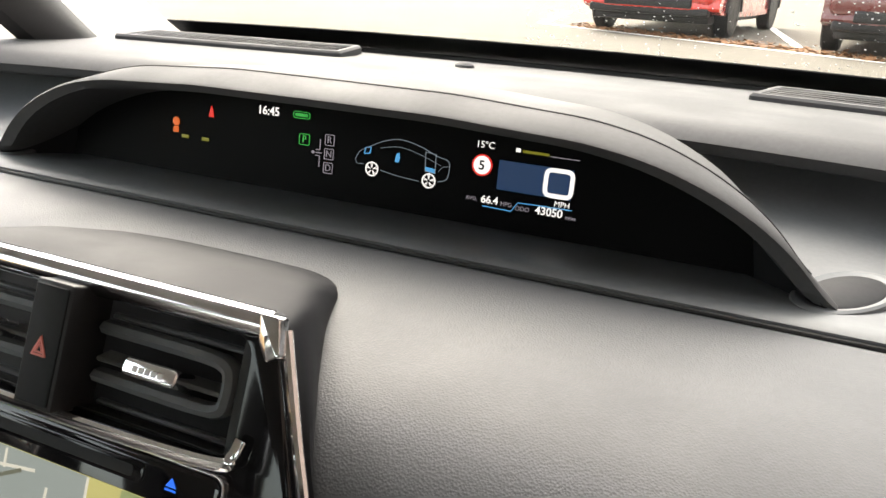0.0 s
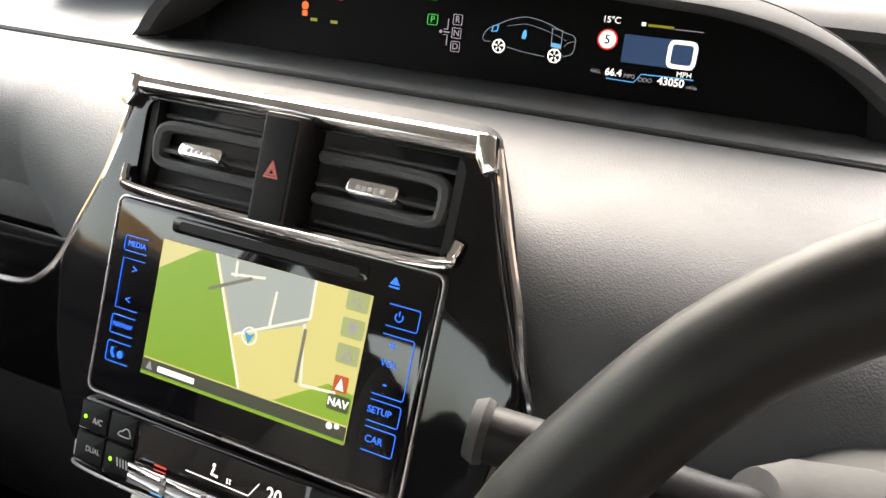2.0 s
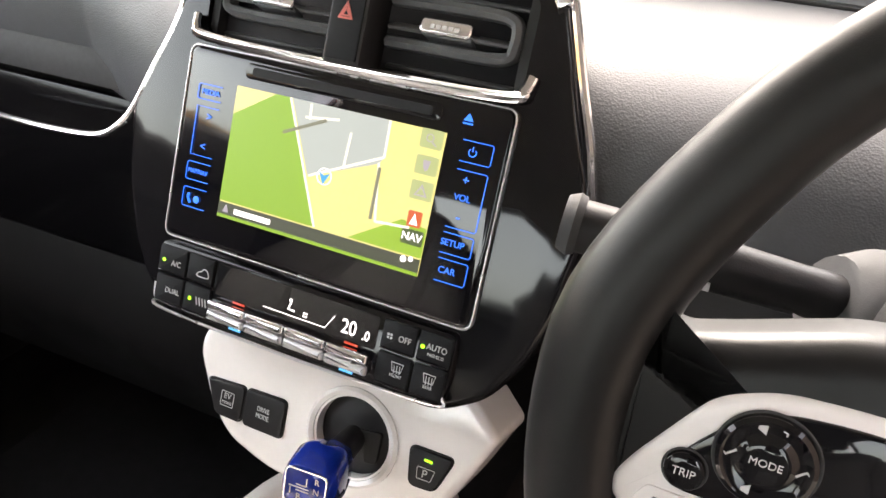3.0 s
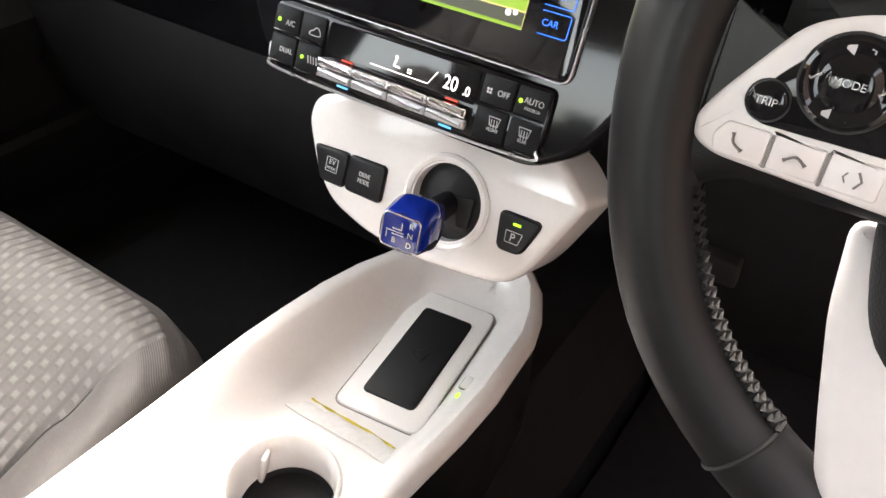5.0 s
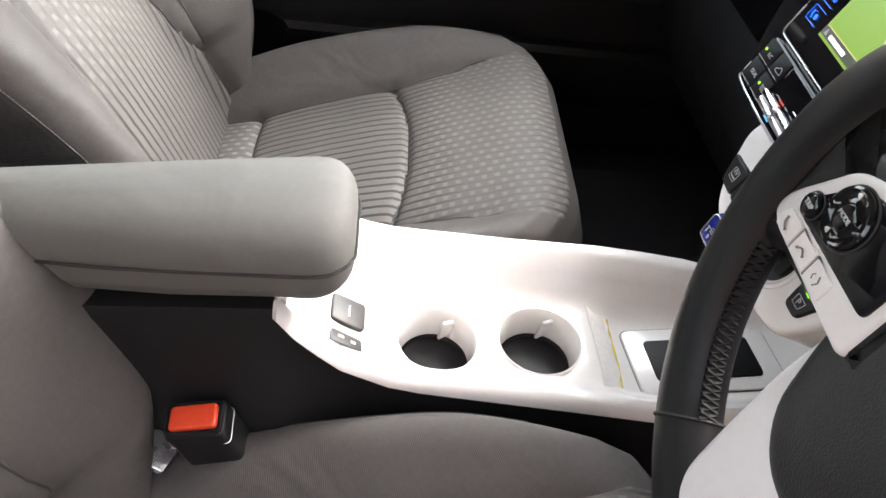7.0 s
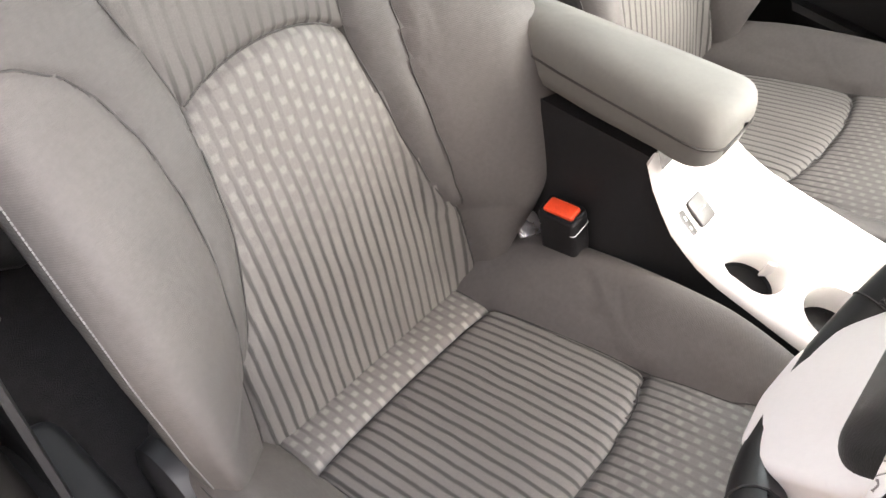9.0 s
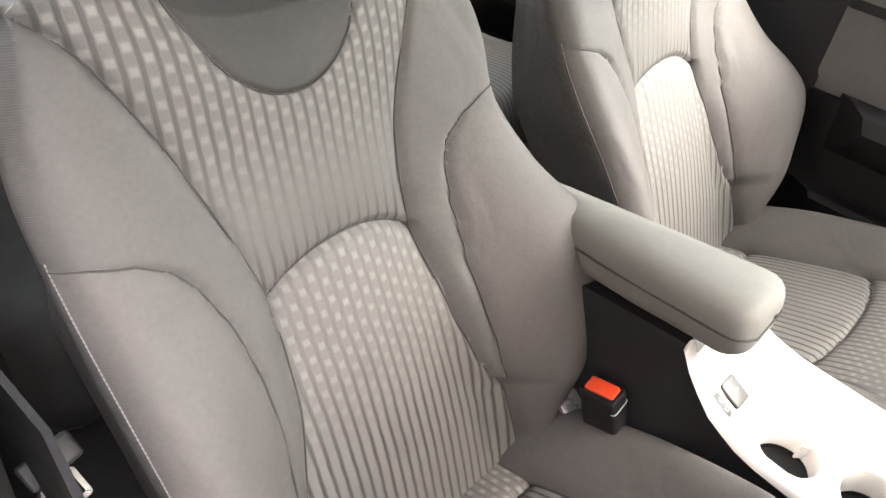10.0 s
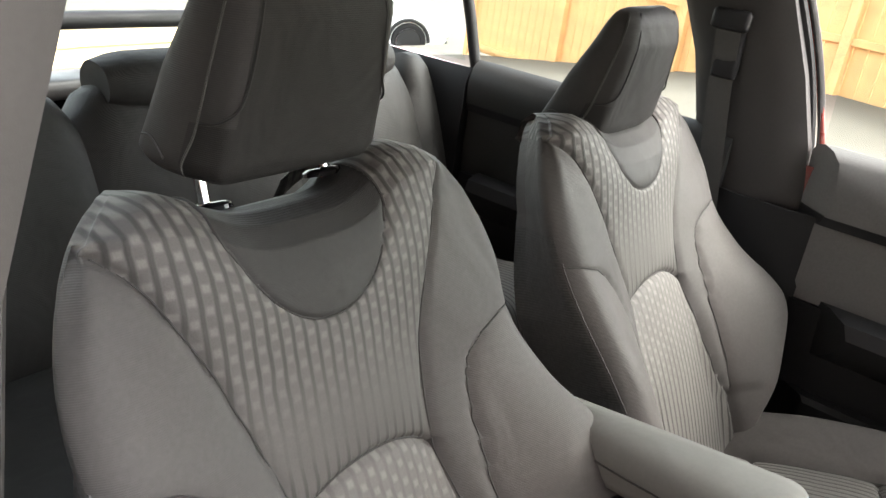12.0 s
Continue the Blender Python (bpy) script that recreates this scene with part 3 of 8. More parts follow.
def door_card(name, y0, y1, label, lift=0.0):
    """Inner panel of a left-hand door: y0 is its rear edge, y1 its front edge."""
    t = thing(name, (-0.73, (y0 + y1) / 2, 0.3), label, "car door", "left doors")
    n = 10
    slant = 1.3 if y1 > 0 else 0.0                         # the rear edge is chamfered towards the pillar

    def strip(prof, part_name, material, lab="", ya=y0, yb=y1):
        rows = [[(-x, ya + (yb - ya) * k / n + min(0.14, slant * (0.757 - x)) * (1 - k / n), z) for x, z in prof] for k in range(n + 1)]
        return part(part_name, loft(rows, close=True, cap=True), material, t, lab)
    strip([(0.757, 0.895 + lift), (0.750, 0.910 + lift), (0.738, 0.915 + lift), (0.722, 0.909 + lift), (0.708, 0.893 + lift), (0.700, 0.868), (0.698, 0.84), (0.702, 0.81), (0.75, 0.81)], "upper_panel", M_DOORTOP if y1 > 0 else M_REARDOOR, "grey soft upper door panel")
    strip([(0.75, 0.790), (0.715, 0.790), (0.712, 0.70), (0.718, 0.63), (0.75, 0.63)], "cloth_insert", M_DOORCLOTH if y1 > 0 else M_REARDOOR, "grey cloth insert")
    strip([(0.75, 0.812), (0.704, 0.812), (0.709, 0.790), (0.75, 0.788)], "trim_strip", M_BLACK, "thin black strip")
    strip([(0.75, 0.640), (0.70, 0.642), (0.672, 0.632), (0.662, 0.605), (0.675, 0.565), (0.70, 0.535), (0.75, 0.53)], "armrest", M_BLACK, "black door armrest", y0 + 0.06, y1 - 0.18)
    strip([(0.75, 0.628), (0.712, 0.628), (0.705, 0.50), (0.70, 0.455), (0.75, 0.44)], "lower_panel", M_DOOR, "black grained lower panel")
    strip([(0.75, 0.452), (0.672, 0.456), (0.664, 0.446), (0.668, 0.36), (0.69, 0.33), (0.75, 0.32)], "door_pocket", M_DOOR, "black door pocket", y0 + 0.03, y1 - 0.05)
    strip([(0.75, 0.33), (0.70, 0.34), (0.69, 0.25), (0.75, 0.23)], "kick_panel", M_DOOR, "black lower edge of the door")
    part("speaker_grille", revolve([(0.001, 0.012), (0.045, 0.010), (0.075, 0.004), (0.082, 0.0)], Matrix.Translation((-0.70, y1 - 0.17, 0.52)) @ pose(0, 0, 0, 0, 90), 28), M_RUBBER, t, "round black loudspeaker grille")
    part("door_pull", tube(spline([(-0.70, y0 + 0.42, 0.69), (-0.665, y0 + 0.46, 0.70), (-0.665, y0 + 0.54, 0.70), (-0.70, y0 + 0.58, 0.69)], 5), 0.009, 8), M_SATIN, t, "silver door release")
    return t


shell()
pillars()
centre_pillar(-1)
centre_pillar(1)
glazing()
door_card("front_door", -0.70, 0.50, "black and grey front passenger door, closed, with cloth insert", 0.02)
for sx in (-1, 1):
    q = [[(sx * x, y, z + dz) for x, z in ((0.75, 0.885), (0.715, 0.895), (0.695, 0.86), (0.69, 0.70), (0.69, 0.50), (0.75, 0.45))] for y, dz in ((-1.505, 0.0), (-1.8, -0.005), (-2.1, -0.01), (-2.3, -0.015))]
    part("quarter_trim_" + ("left" if sx < 0 else "right"), loft(q, close=True, cap=True), M_DOOR, None, "dark grey trim beside the rear bench", kind="structure", category="trim")
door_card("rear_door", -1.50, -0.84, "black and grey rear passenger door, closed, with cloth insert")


# ---- the dashboard ----
def dashboard():
    d = thing("dashboard", (0, 0.35, 0.62), "grey grained dashboard with a long shallow display hood", "dashboard")
    xs = [i * 0.70 / 18 for i in range(-18, 19)]

    def rows(prof, sag=0.0, x0=-0.71, x1=0.71, n=36):
        out = []
        for x in [x0 + (x1 - x0) * i / n for i in range(n + 1)]:
            out.append([(x, y - 0.30 * x * x * w, z - sag * x * x) for y, z, w in prof])
        return out
    # soft upper pad: overhanging rear edge, flat top that runs to the glass
    pad = [(1.02, 1.000, 0.35), (0.90, 1.012, 0.4), (0.75, 1.020, 0.5), (0.62, 1.026, 0.6), (0.54, 1.028, 0.7), (0.512, 1.024, 0.7), (0.500, 1.014, 0.7), (0.506, 1.004, 0.7), (0.53, 0.998, 0.7), (0.60, 0.985, 0.7), (1.02, 0.975, 0.35)]
    part("upper_pad", loft(rows(pad), close=True, cap=True), M_PAD, d, "light-catching soft grey upper pad")
    # the long tray in which the display stands
    tray = [(0.56, 1.000, 0.6), (0.545, 0.985, 0.55), (0.50, 0.964, 0.4), (0.43, 0.954, 0.25), (0.36, 0.952, 0.1), (0.30, 0.957, 0.05), (0.256, 0.961, 0), (0.247, 0.9605, 0), (0.2425, 0.9585, 0), (0.2425, 0.9555, 0), (0.26, 0.945, 0), (0.5, 0.92, 0.3)]
    part("display_tray", loft(rows(tray), close=True, cap=True), M_TRAY, d, "dark satin tray with a thin rear lip")
    # grained skin below the tray, curving down towards the knees
    skin = [(0.246, 0.949, 0), (0.238, 0.9545, 0), (0.228, 0.9565, 0), (0.195, 0.958, 0.02), (0.150, 0.9575, 0.05), (0.105, 0.9545, 0.08), (0.065, 0.945, 0.1), (0.036, 0.929, 0.1), (0.017, 0.906, 0.1), (0.008, 0.876, 0.1),
            (0.012, 0.845, 0.1), (0.040, 0.820, 0.1), (0.085, 0.800, 0.1), (0.095, 0.77, 0.1), (0.11, 0.74, 0.1), (0.30, 0.73, 0), (0.35, 0.90, 0)]
    reach = [0.123] * 5 + [0.060, 0.092, 0.113] + [0.123] * 9
    hollow = [0, 0, 0, 0, 0, 0.3, 1, 1, 1, 1, 1, 1, 0.6, 0.3, 0, 0, 0]
    tuck = [0, 0, 0, 0, 0, 0.08, 0.25, 0.5, 0.75, 0.95, 1, 0.7, 0.1, 0, 0, 0, 0]
    swell = []
    for row in rows(skin, n=284):                          # hollow behind the centre stack, tucked in above the passenger's lip
        u = row[0][0]
        w = [0.075 * max(0.0, min(1.0, (e - abs(u)) / 0.006)) for e in reach]
        k = 0.062 * max(0.0, min(1.0, (-0.150 - u) / 0.14))
        swell.append([(x, y + e * g + k * q, z) for (x, y, z), e, g, q in zip(row, w, hollow, tuck)])
    part("grained_skin", loft(swell, close=True, cap=True), M_LEATHER, d, "grained grey dashboard skin")
    part("skin_seam", tube(spline([(x, 0.2415, 0.9550) for x in xs[::3]], 4), 0.0016, 6), M_DEEP, d, "dark gap under the tray lip")
    # lower dash: gloss trim band with chrome line on the passenger side, knee panel on the driver's side
    band = [(0.098, 0.842, 0.1), (0.062, 0.838, 0.1), (0.056, 0.825, 0.1), (0.060, 0.76, 0.1), (0.075, 0.66, 0.1), (0.3, 0.65, 0), (0.3, 0.84, 0)]
    part("passenger_trim", loft(rows(band, 0, -0.71, -0.17), close=True, cap=True), M_TRIM, d, "gloss black trim band")
    lip = [(0.100, 0.884, 0.1), (0.078, 0.883, 0.1), (0.064, 0.874, 0.1), (0.058, 0.860, 0.1), (0.060, 0.846, 0.1), (0.12, 0.842, 0.1)]
    part("passenger_lip", loft(rows(lip, 0, -0.71, -0.215), close=True, cap=True), M_PAD, d, "soft grey padded lip")
    glove = [(0.075, 0.658, 0.1), (0.062, 0.62, 0.1), (0.080, 0.52, 0.1), (0.12, 0.43, 0.1), (0.4, 0.42, 0), (0.4, 0.65, 0)]
    part("glove_box", loft(rows(glove, 0, -0.70, -0.15), close=True, cap=True), M_DARK, d, "black glove box lid")
    knee = [(0.11, 0.745, 0), (0.085, 0.72, 0), (0.09, 0.66, 0), (0.12, 0.56, 0), (0.17, 0.47, 0), (0.4, 0.45, 0), (0.4, 0.74, 0)]
    part("knee_panel", loft(rows(knee, 0, 0.15, 0.71), close=True, cap=True), M_DARK, d, "black knee panel")
    part("headlamp_switch_panel", plate(rect(-0.03, -0.018, 0.03, 0.018, 0.004), 0.01, plane_at((0.20, 0.098, 0.60), -20), 0.002), M_DEEP, d, "small black switch panel")
    for k, w in enumerate(("HI", "LO")):
        text(w, 0.007, plane_at((0.19, 0.0865, 0.607 - 0.014 * k), -20), M_BROWNMARK, d)
    # demister slots in the pad
    for x0, x1 in ((0.28, 0.66), (-0.66, -0.28)):
        xm, w = (x0 + x1) / 2, (x1 - x0) / 2
        m = Matrix.Translation((xm, 0.765, 1.0215)) @ pose(0, 0, 0, 1.0, 0, -8 if xm > 0 else 8)
        v = part("demister_vent", ring(rounded([(-w, -0.035), (w, -0.035), (w, 0.055), (-w + 0.015, 0.055)], 0.008), 0.013, 0.012, m, 0.003, top=0.006), M_PAD, d, "grey demister vent frame")
        part("vent_floor", plate(rect(-w + 0.012, -0.022, w - 0.012, 0.045, 0.004), 0.004, m, 0.001, top=0.003), M_DEEP, v)
        for k in range(4):
            part("vent_vane", block(m @ Matrix.Translation((0, -0.012 + 0.015 * k, 0.0035)), 2 * w - 0.03, 0.003, 0.004, 0.001, 1), M_BLACK, v)
    part("sun_sensor", revolve([(0.014, 0), (0.013, 0.003), (0.008, 0.006), (0.002, 0.007)], Matrix.Translation((-0.10, 0.80, 1.018)), 20), M_PAD, d, "small domed light sensor")
    part("glass_gap", tube(spline([(x, 0.985 - 0.12 * x * x, 1.0045) for x in xs[::3]], 4), 0.006, 6), M_DEEP, d, "dark gap at the foot of the glass")
    return d


def display_hood():
    h = thing("instrument_display", (0, 0.33, 0.955), "long black instrument display under a grey arched hood", "instrument display")
    A = 0.376                                            # half width at the tray

    def arch(t, top, half, base=0.958, power=2.6):
        """t from -1 to 1 along the arch."""
        x = half * t
        z = base + (top - base) * smooth(abs(t), [(0, 1.0), (0.28, 0.995), (0.56, 0.93), (0.66, 0.86), (0.74, 0.76), (0.82, 0.62), (0.89, 0.45), (0.95, 0.24), (1.0, 0.0)])
        return x, max(base, z)
    ts = [math.sin(math.pi / 2 * (i / 40)) for i in range(-40, 41)]
    lip, crown, back, foot, inner, deep = [], [], [], [], [], []
    for t in ts:
        x, z = arch(t, 1.056, 0.376)
        xi, zi = arch(t, 1.048, 0.362, 0.957)
        xb, zb = arch(t, 1.060, 0.348)
        xf, zf = arch(t, 1.046, 0.325, 0.957)
        xd, zd = arch(t, 1.036, 0.338, 0.957)
        lip.append((x, 0.278 - 0.020 * (1 - t * t), z))
        inner.append((xi, 0.2785 - 0.020 * (1 - t * t), zi))
        deep.append((xd, 0.345, zd))
        crown.append((xb, 0.345, zb))
        back.append((xf, 0.43, zf))
        foot.append((xf, 0.44, 0.957))
    mid = [((a[0] + b[0]) / 2, (a[1] + b[1]) / 2 - 0.002, (a[2] + b[2]) / 2 + 0.0045) for a, b in zip(lip, crown)]
    mid2 = [((a[0] + b[0]) / 2, (a[1] + b[1]) / 2, (a[2] + b[2]) / 2 + 0.004) for a, b in zip(crown, back)]
    lip2 = [(a[0], a[1] - 0.003, a[2] - 0.002) for a in lip]
    part("hood", loft([foot, back, mid2, crown, mid, lip, lip2, inner, deep]), M_PAD, h, "grey arched hood with a thin rear lip", angle=50)
    part("hood_seam", tube([(a[0] * 0.999, a[1] - 0.001, a[2] + 0.0012) for a in [(p[0] * 0.5 + q[0] * 0.5, p[1] * 0.5 + q[1] * 0.5, p[2] * 0.5 + q[2] * 0.5 + 0.0035) for p, q in zip(lip, crown)]][3:-3], 0.0009, 5), M_DEEP, h, "fine dark joint along the hood")
    # the display face closes the hood
    m = plane_at((0, 0.331, 1.0), 8)
    face = [arch(t, 1.04, 0.352, 0.952) for t in ts]
    bm = bmesh.new()
    inv = m.inverted()
    vs = [bm.verts.new(m @ Vector((x, (z - 1.0) / math.cos(radians(8)), 0))) for x, z in face]
    bm.faces.new(vs)
    scr = part("display_face", bm, M_HUDBLACK, h, "matt black display cover")
    for s in (-1, 1):
        rm = Matrix.Translation((s * 0.383, 0.318, 0.9575)) @ pose(0, 0, 0, 0, 0, -s * 28) @ Matrix.Diagonal((0.62, 1.25, 1, 1))
        rc = part("end_recess", revolve([(0.044, 0.0), (0.043, 0.0022), (0.040, 0.0034), (0.036, 0.0026), (0.031, 0.0014)], rm, 32), M_TRAY, h, "raised rim of the hood's end recess")
        # flat dark disc in place of the shadow inside the recess
        part("recess_shade", revolve([(0.0335, 0.0016), (0.030, 0.0030), (0.001, 0.0030)], rm, 32), M_SURROUND, rc)
    # side cheeks
    for s in (-1, 1):
        rows = [[(s * (0.372 - 0.004 * k), 0.272 + 0.004 * k, 0.957), (s * (0.356 - 0.016 * k), 0.270 + 0.010 * k, 0.988 - 0.002 * k)] for k in range(2)]
        part("cheek", sheet([[(s * 0.374, 0.278, 0.955), (s * 0.352, 0.276, 0.985), (s * 0.33, 0.274, 1.004)], [(s * 0.318, 0.334, 0.955), (s * 0.316, 0.334, 0.985), (s * 0.300, 0.334, 1.004)]], 0.002), M_SURROUND, h, "dark inner cheek")
    f = m @ Matrix.Translation((0, 0, 0.0012))

    def at(x, v):
        return f @ Matrix.Translation((x, v, 0))

    def flat(poly, material, name="symbol", lab=""):
        return part(name, plate(poly, 0.0005, f, 0.0001, 1), material, scr, lab)

    def line(pts, material, r=0.0004, name="outline"):
        return part(name, tube([f @ Vector((x, y, 0)) for x, y in pts], r, 5), material, scr)
    # selector pattern
    flat_ring = lambda poly, w, material: part("symbol_frame", ring(poly, w, 0.0005, f, 0.0001), material, scr)
    flat_ring(rect(-0.0585, -0.0015, -0.0475, 0.0085, 0.002), 0.0007, G_GREEN)
    text("P", 0.0085, at(-0.053, 0.0035), G_GREEN, scr, thick=0.0001)
    for k, c in enumerate("RND"):
        v = 0.006 - 0.012 * k
        flat_ring(rect(-0.0322, v - 0.0048, -0.0228, v + 0.0048, 0.0012), 0.0006, G_GREY)
        text(c, 0.0082, at(-0.0275, v), G_GREY, scr)
    flat(circle(-0.0435, -0.006, 0.0015, 14), G_GREY)
    line([(-0.0405, -0.0035), (-0.0365, -0.0035), (-0.0365, 0.006)], G_GREY, 0.0005)
    line([(-0.0405, -0.006), (-0.0345, -0.006)], G_GREY, 0.0005)
    line([(-0.0405, -0.0085), (-0.0365, -0.0085), (-0.0365, -0.018)], G_GREY, 0.0005)
    # outline of a car with its energy flow
    side = spline([(-0.001, -0.006), (0.003, 0.001), (0.012, 0.006), (0.025, 0.012), (0.040, 0.0152), (0.058, 0.012), (0.074, 0.006), (0.083, 0.004), (0.0855, -0.001), (0.084, -0.011), (0.0765, -0.0145)], 6)
    line([(p.x, p.y) for p in side], G_DIM, 0.00035)
    line([(p.x, p.y) for p in spline([(0.007, -0.009), (0.001, -0.0095), (-0.001, -0.006)], 4)], G_DIM, 0.0003)
    line([(0.0235, -0.0125), (0.040, -0.0150), (0.0595, -0.0165)], G_DIM, 0.0003)
    line([(p.x, p.y) for p in spline([(0.022, 0.006), (0.040, 0.009), (0.060, 0.005), (0.0775, -0.001)], 5)], G_DIM, 0.00022)
    line([(p.x, p.y) for p in spline([(0.0855, -0.001), (0.080, -0.002), (0.076, -0.006)], 5)], G_DIM, 0.00022)
    for cx, cy in ((0.0152, -0.0125), (0.0682, -0.0148)):
        part("wheel_symbol", ring(circle(cx, cy, 0.0062, 28), 0.0011, 0.0005, f, 0.0001), G_WHITE, scr)
        for k in range(5):
            a = math.pi / 2 + k * 2 * math.pi / 5
            for da in (-0.16, 0.16):
                line([(cx + 0.0012 * math.cos(a), cy + 0.0012 * math.sin(a)), (cx + 0.0053 * math.cos(a + da), cy + 0.0053 * math.sin(a + da))], G_WHITE, 0.00035, "spoke_symbol")
    flat_ring(rounded([(0.0065, -0.001), (0.0125, 0.000), (0.0135, 0.006), (0.0075, 0.005)], 0.0006), 0.0009, G_CYAN)
    flat(rounded([(0.0360, -0.0035), (0.0395, -0.004), (0.0405, 0.000), (0.0395, 0.0045), (0.0370, 0.003)], 0.001), G_CYAN)
    flat_ring([(0.0640, -0.0075), (0.0735, -0.0085), (0.0730, 0.0075), (0.0630, 0.0085)], 0.0006, G_DIM)
    flat([(0.0645, -0.0070), (0.0728, -0.0078), (0.0726, -0.0045), (0.0643, -0.0038)], G_CYAN)
    # speed limit sign, speed, trip line
    flat(circle(0.113, 0.0045, 0.0080, 32), G_WHITE, "sign_disc")
    part("sign_ring", ring(circle(0.113, 0.0045, 0.0086, 32), 0.0013, 0.0009, f, 0.0002, top=0.0004), G_RED, scr)
    text("5", 0.0105, at(0.113, 0.0042) @ Matrix.Translation((0, 0, 0.0008)), M_DEEP, scr, thick=0.0002)
    flat(rect(0.127, -0.0125, 0.187, 0.0105, 0.001), G_DBLUE, "blue_field")
    part("speed_digit", ring(rect(0.1645, -0.0125, 0.1885, 0.0105, 0.0065), 0.0034, 0.0006, f, 0.0002, top=0.0008), G_WHITE, scr, "large lit speed figure")
    text("MPH", 0.0062, at(0.181, -0.0168), G_WHITE, scr)
    text("AVG.", 0.0045, at(0.107, -0.0228), G_GREY, scr)
    text("66.4", 0.0085, at(0.1225, -0.0222), G_WHITE, scr, thick=0.00015)
    text("MPG", 0.0048, at(0.1365, -0.0235), G_GREY, scr)
    text("ODO", 0.0050, at(0.1500, -0.0250), G_GREY, scr)
    text("43050", 0.0088, at(0.1715, -0.0240), G_WHITE, scr, thick=0.00015)
    text("miles", 0.0042, at(0.1890, -0.0258), G_GREY, scr)
    line([(0.117, -0.0275), (0.141, -0.0280), (0.146, -0.0205), (0.165, -0.0200), (0.189, -0.0198)], G_CYAN, 0.0004)
    text("16:45", 0.0105, at(-0.0915, 0.0235), G_WHITE, scr, "clock_digits", thick=0.00015)
    text("15\u00b0C", 0.0075, at(0.114, 0.0205), G_WHITE, scr)
    part("ready_lamp", ring(rect(-0.0660, 0.0208, -0.0485, 0.0270, 0.003), 0.0006, 0.0005, f, 0.0001), G_GREEN, scr)
    flat(rect(-0.0635, 0.0226, -0.0510, 0.0252), G_GREEN, "symbol_bar")
    flat(rect(0.145, 0.0185, 0.166, 0.0205), G_YELLOW, "gauge_bar")
    flat(rect(0.167, 0.0182, 0.190, 0.0188), G_GREY, "gauge_line")
    flat(rect(0.1395, 0.0185, 0.1430, 0.0215, 0.0004), G_WHITE, "fuel_symbol")
    # warning lamps
    flat(circle(-0.1945, 0.0025, 0.0040, 20), G_AMBER, "warning_lamp", "amber lit warning lamp")
    flat(rect(-0.1975, -0.0075, -0.1915, -0.0020, 0.001), G_AMBER, "warning_lamp")
    flat(rounded([(-0.157, 0.011), (-0.151, 0.011), (-0.1525, 0.018), (-0.154, 0.0215), (-0.1555, 0.018)], 0.001), G_RED, "belt_lamp", "red lit belt warning lamp")
    for x in (-0.1835, -0.1600):
        flat(rect(x - 0.004, -0.0115, x + 0.004, -0.0085), G_YELLOW, "symbol_bar")
    return h


dashboard()
display_hood()


# ---- centre stack ----
S = plane_at((0, 0, 0.9), 22)


def SP(x, v, n=0.0):
    return S @ Vector((x, v, n))


def SM(x, v, n=0.0):
    return S @ Matrix.Translation((x, v, n))


def cut(ob, *cutters):
    """Cuts solids out of an object's mesh, at once."""
    for c in cutters:
        me = bpy.data.meshes.new("cutter")
        bmesh.ops.recalc_face_normals(c, faces=c.faces)
        c.to_mesh(me)
        c.free()
        co = new("cutter", me)
        co.location = world_loc(ob)
        me.transform(Matrix.Translation(-world_loc(ob)))
        mod = ob.modifiers.new("cut", "BOOLEAN")
        mod.object, mod.operation, mod.solver = co, "DIFFERENCE", "EXACT"
        bpy.context.view_layer.update()
        res = bpy.data.meshes.new_from_object(ob.evaluated_get(bpy.context.evaluated_depsgraph_get()))
        ob.modifiers.clear()
        ob.data = res
        bpy.data.objects.remove(co)
    ob.data.polygons.foreach_set("use_smooth", [True] * len(ob.data.polygons))
    ob.data.set_sharp_from_angle(angle=radians(38))
    return ob


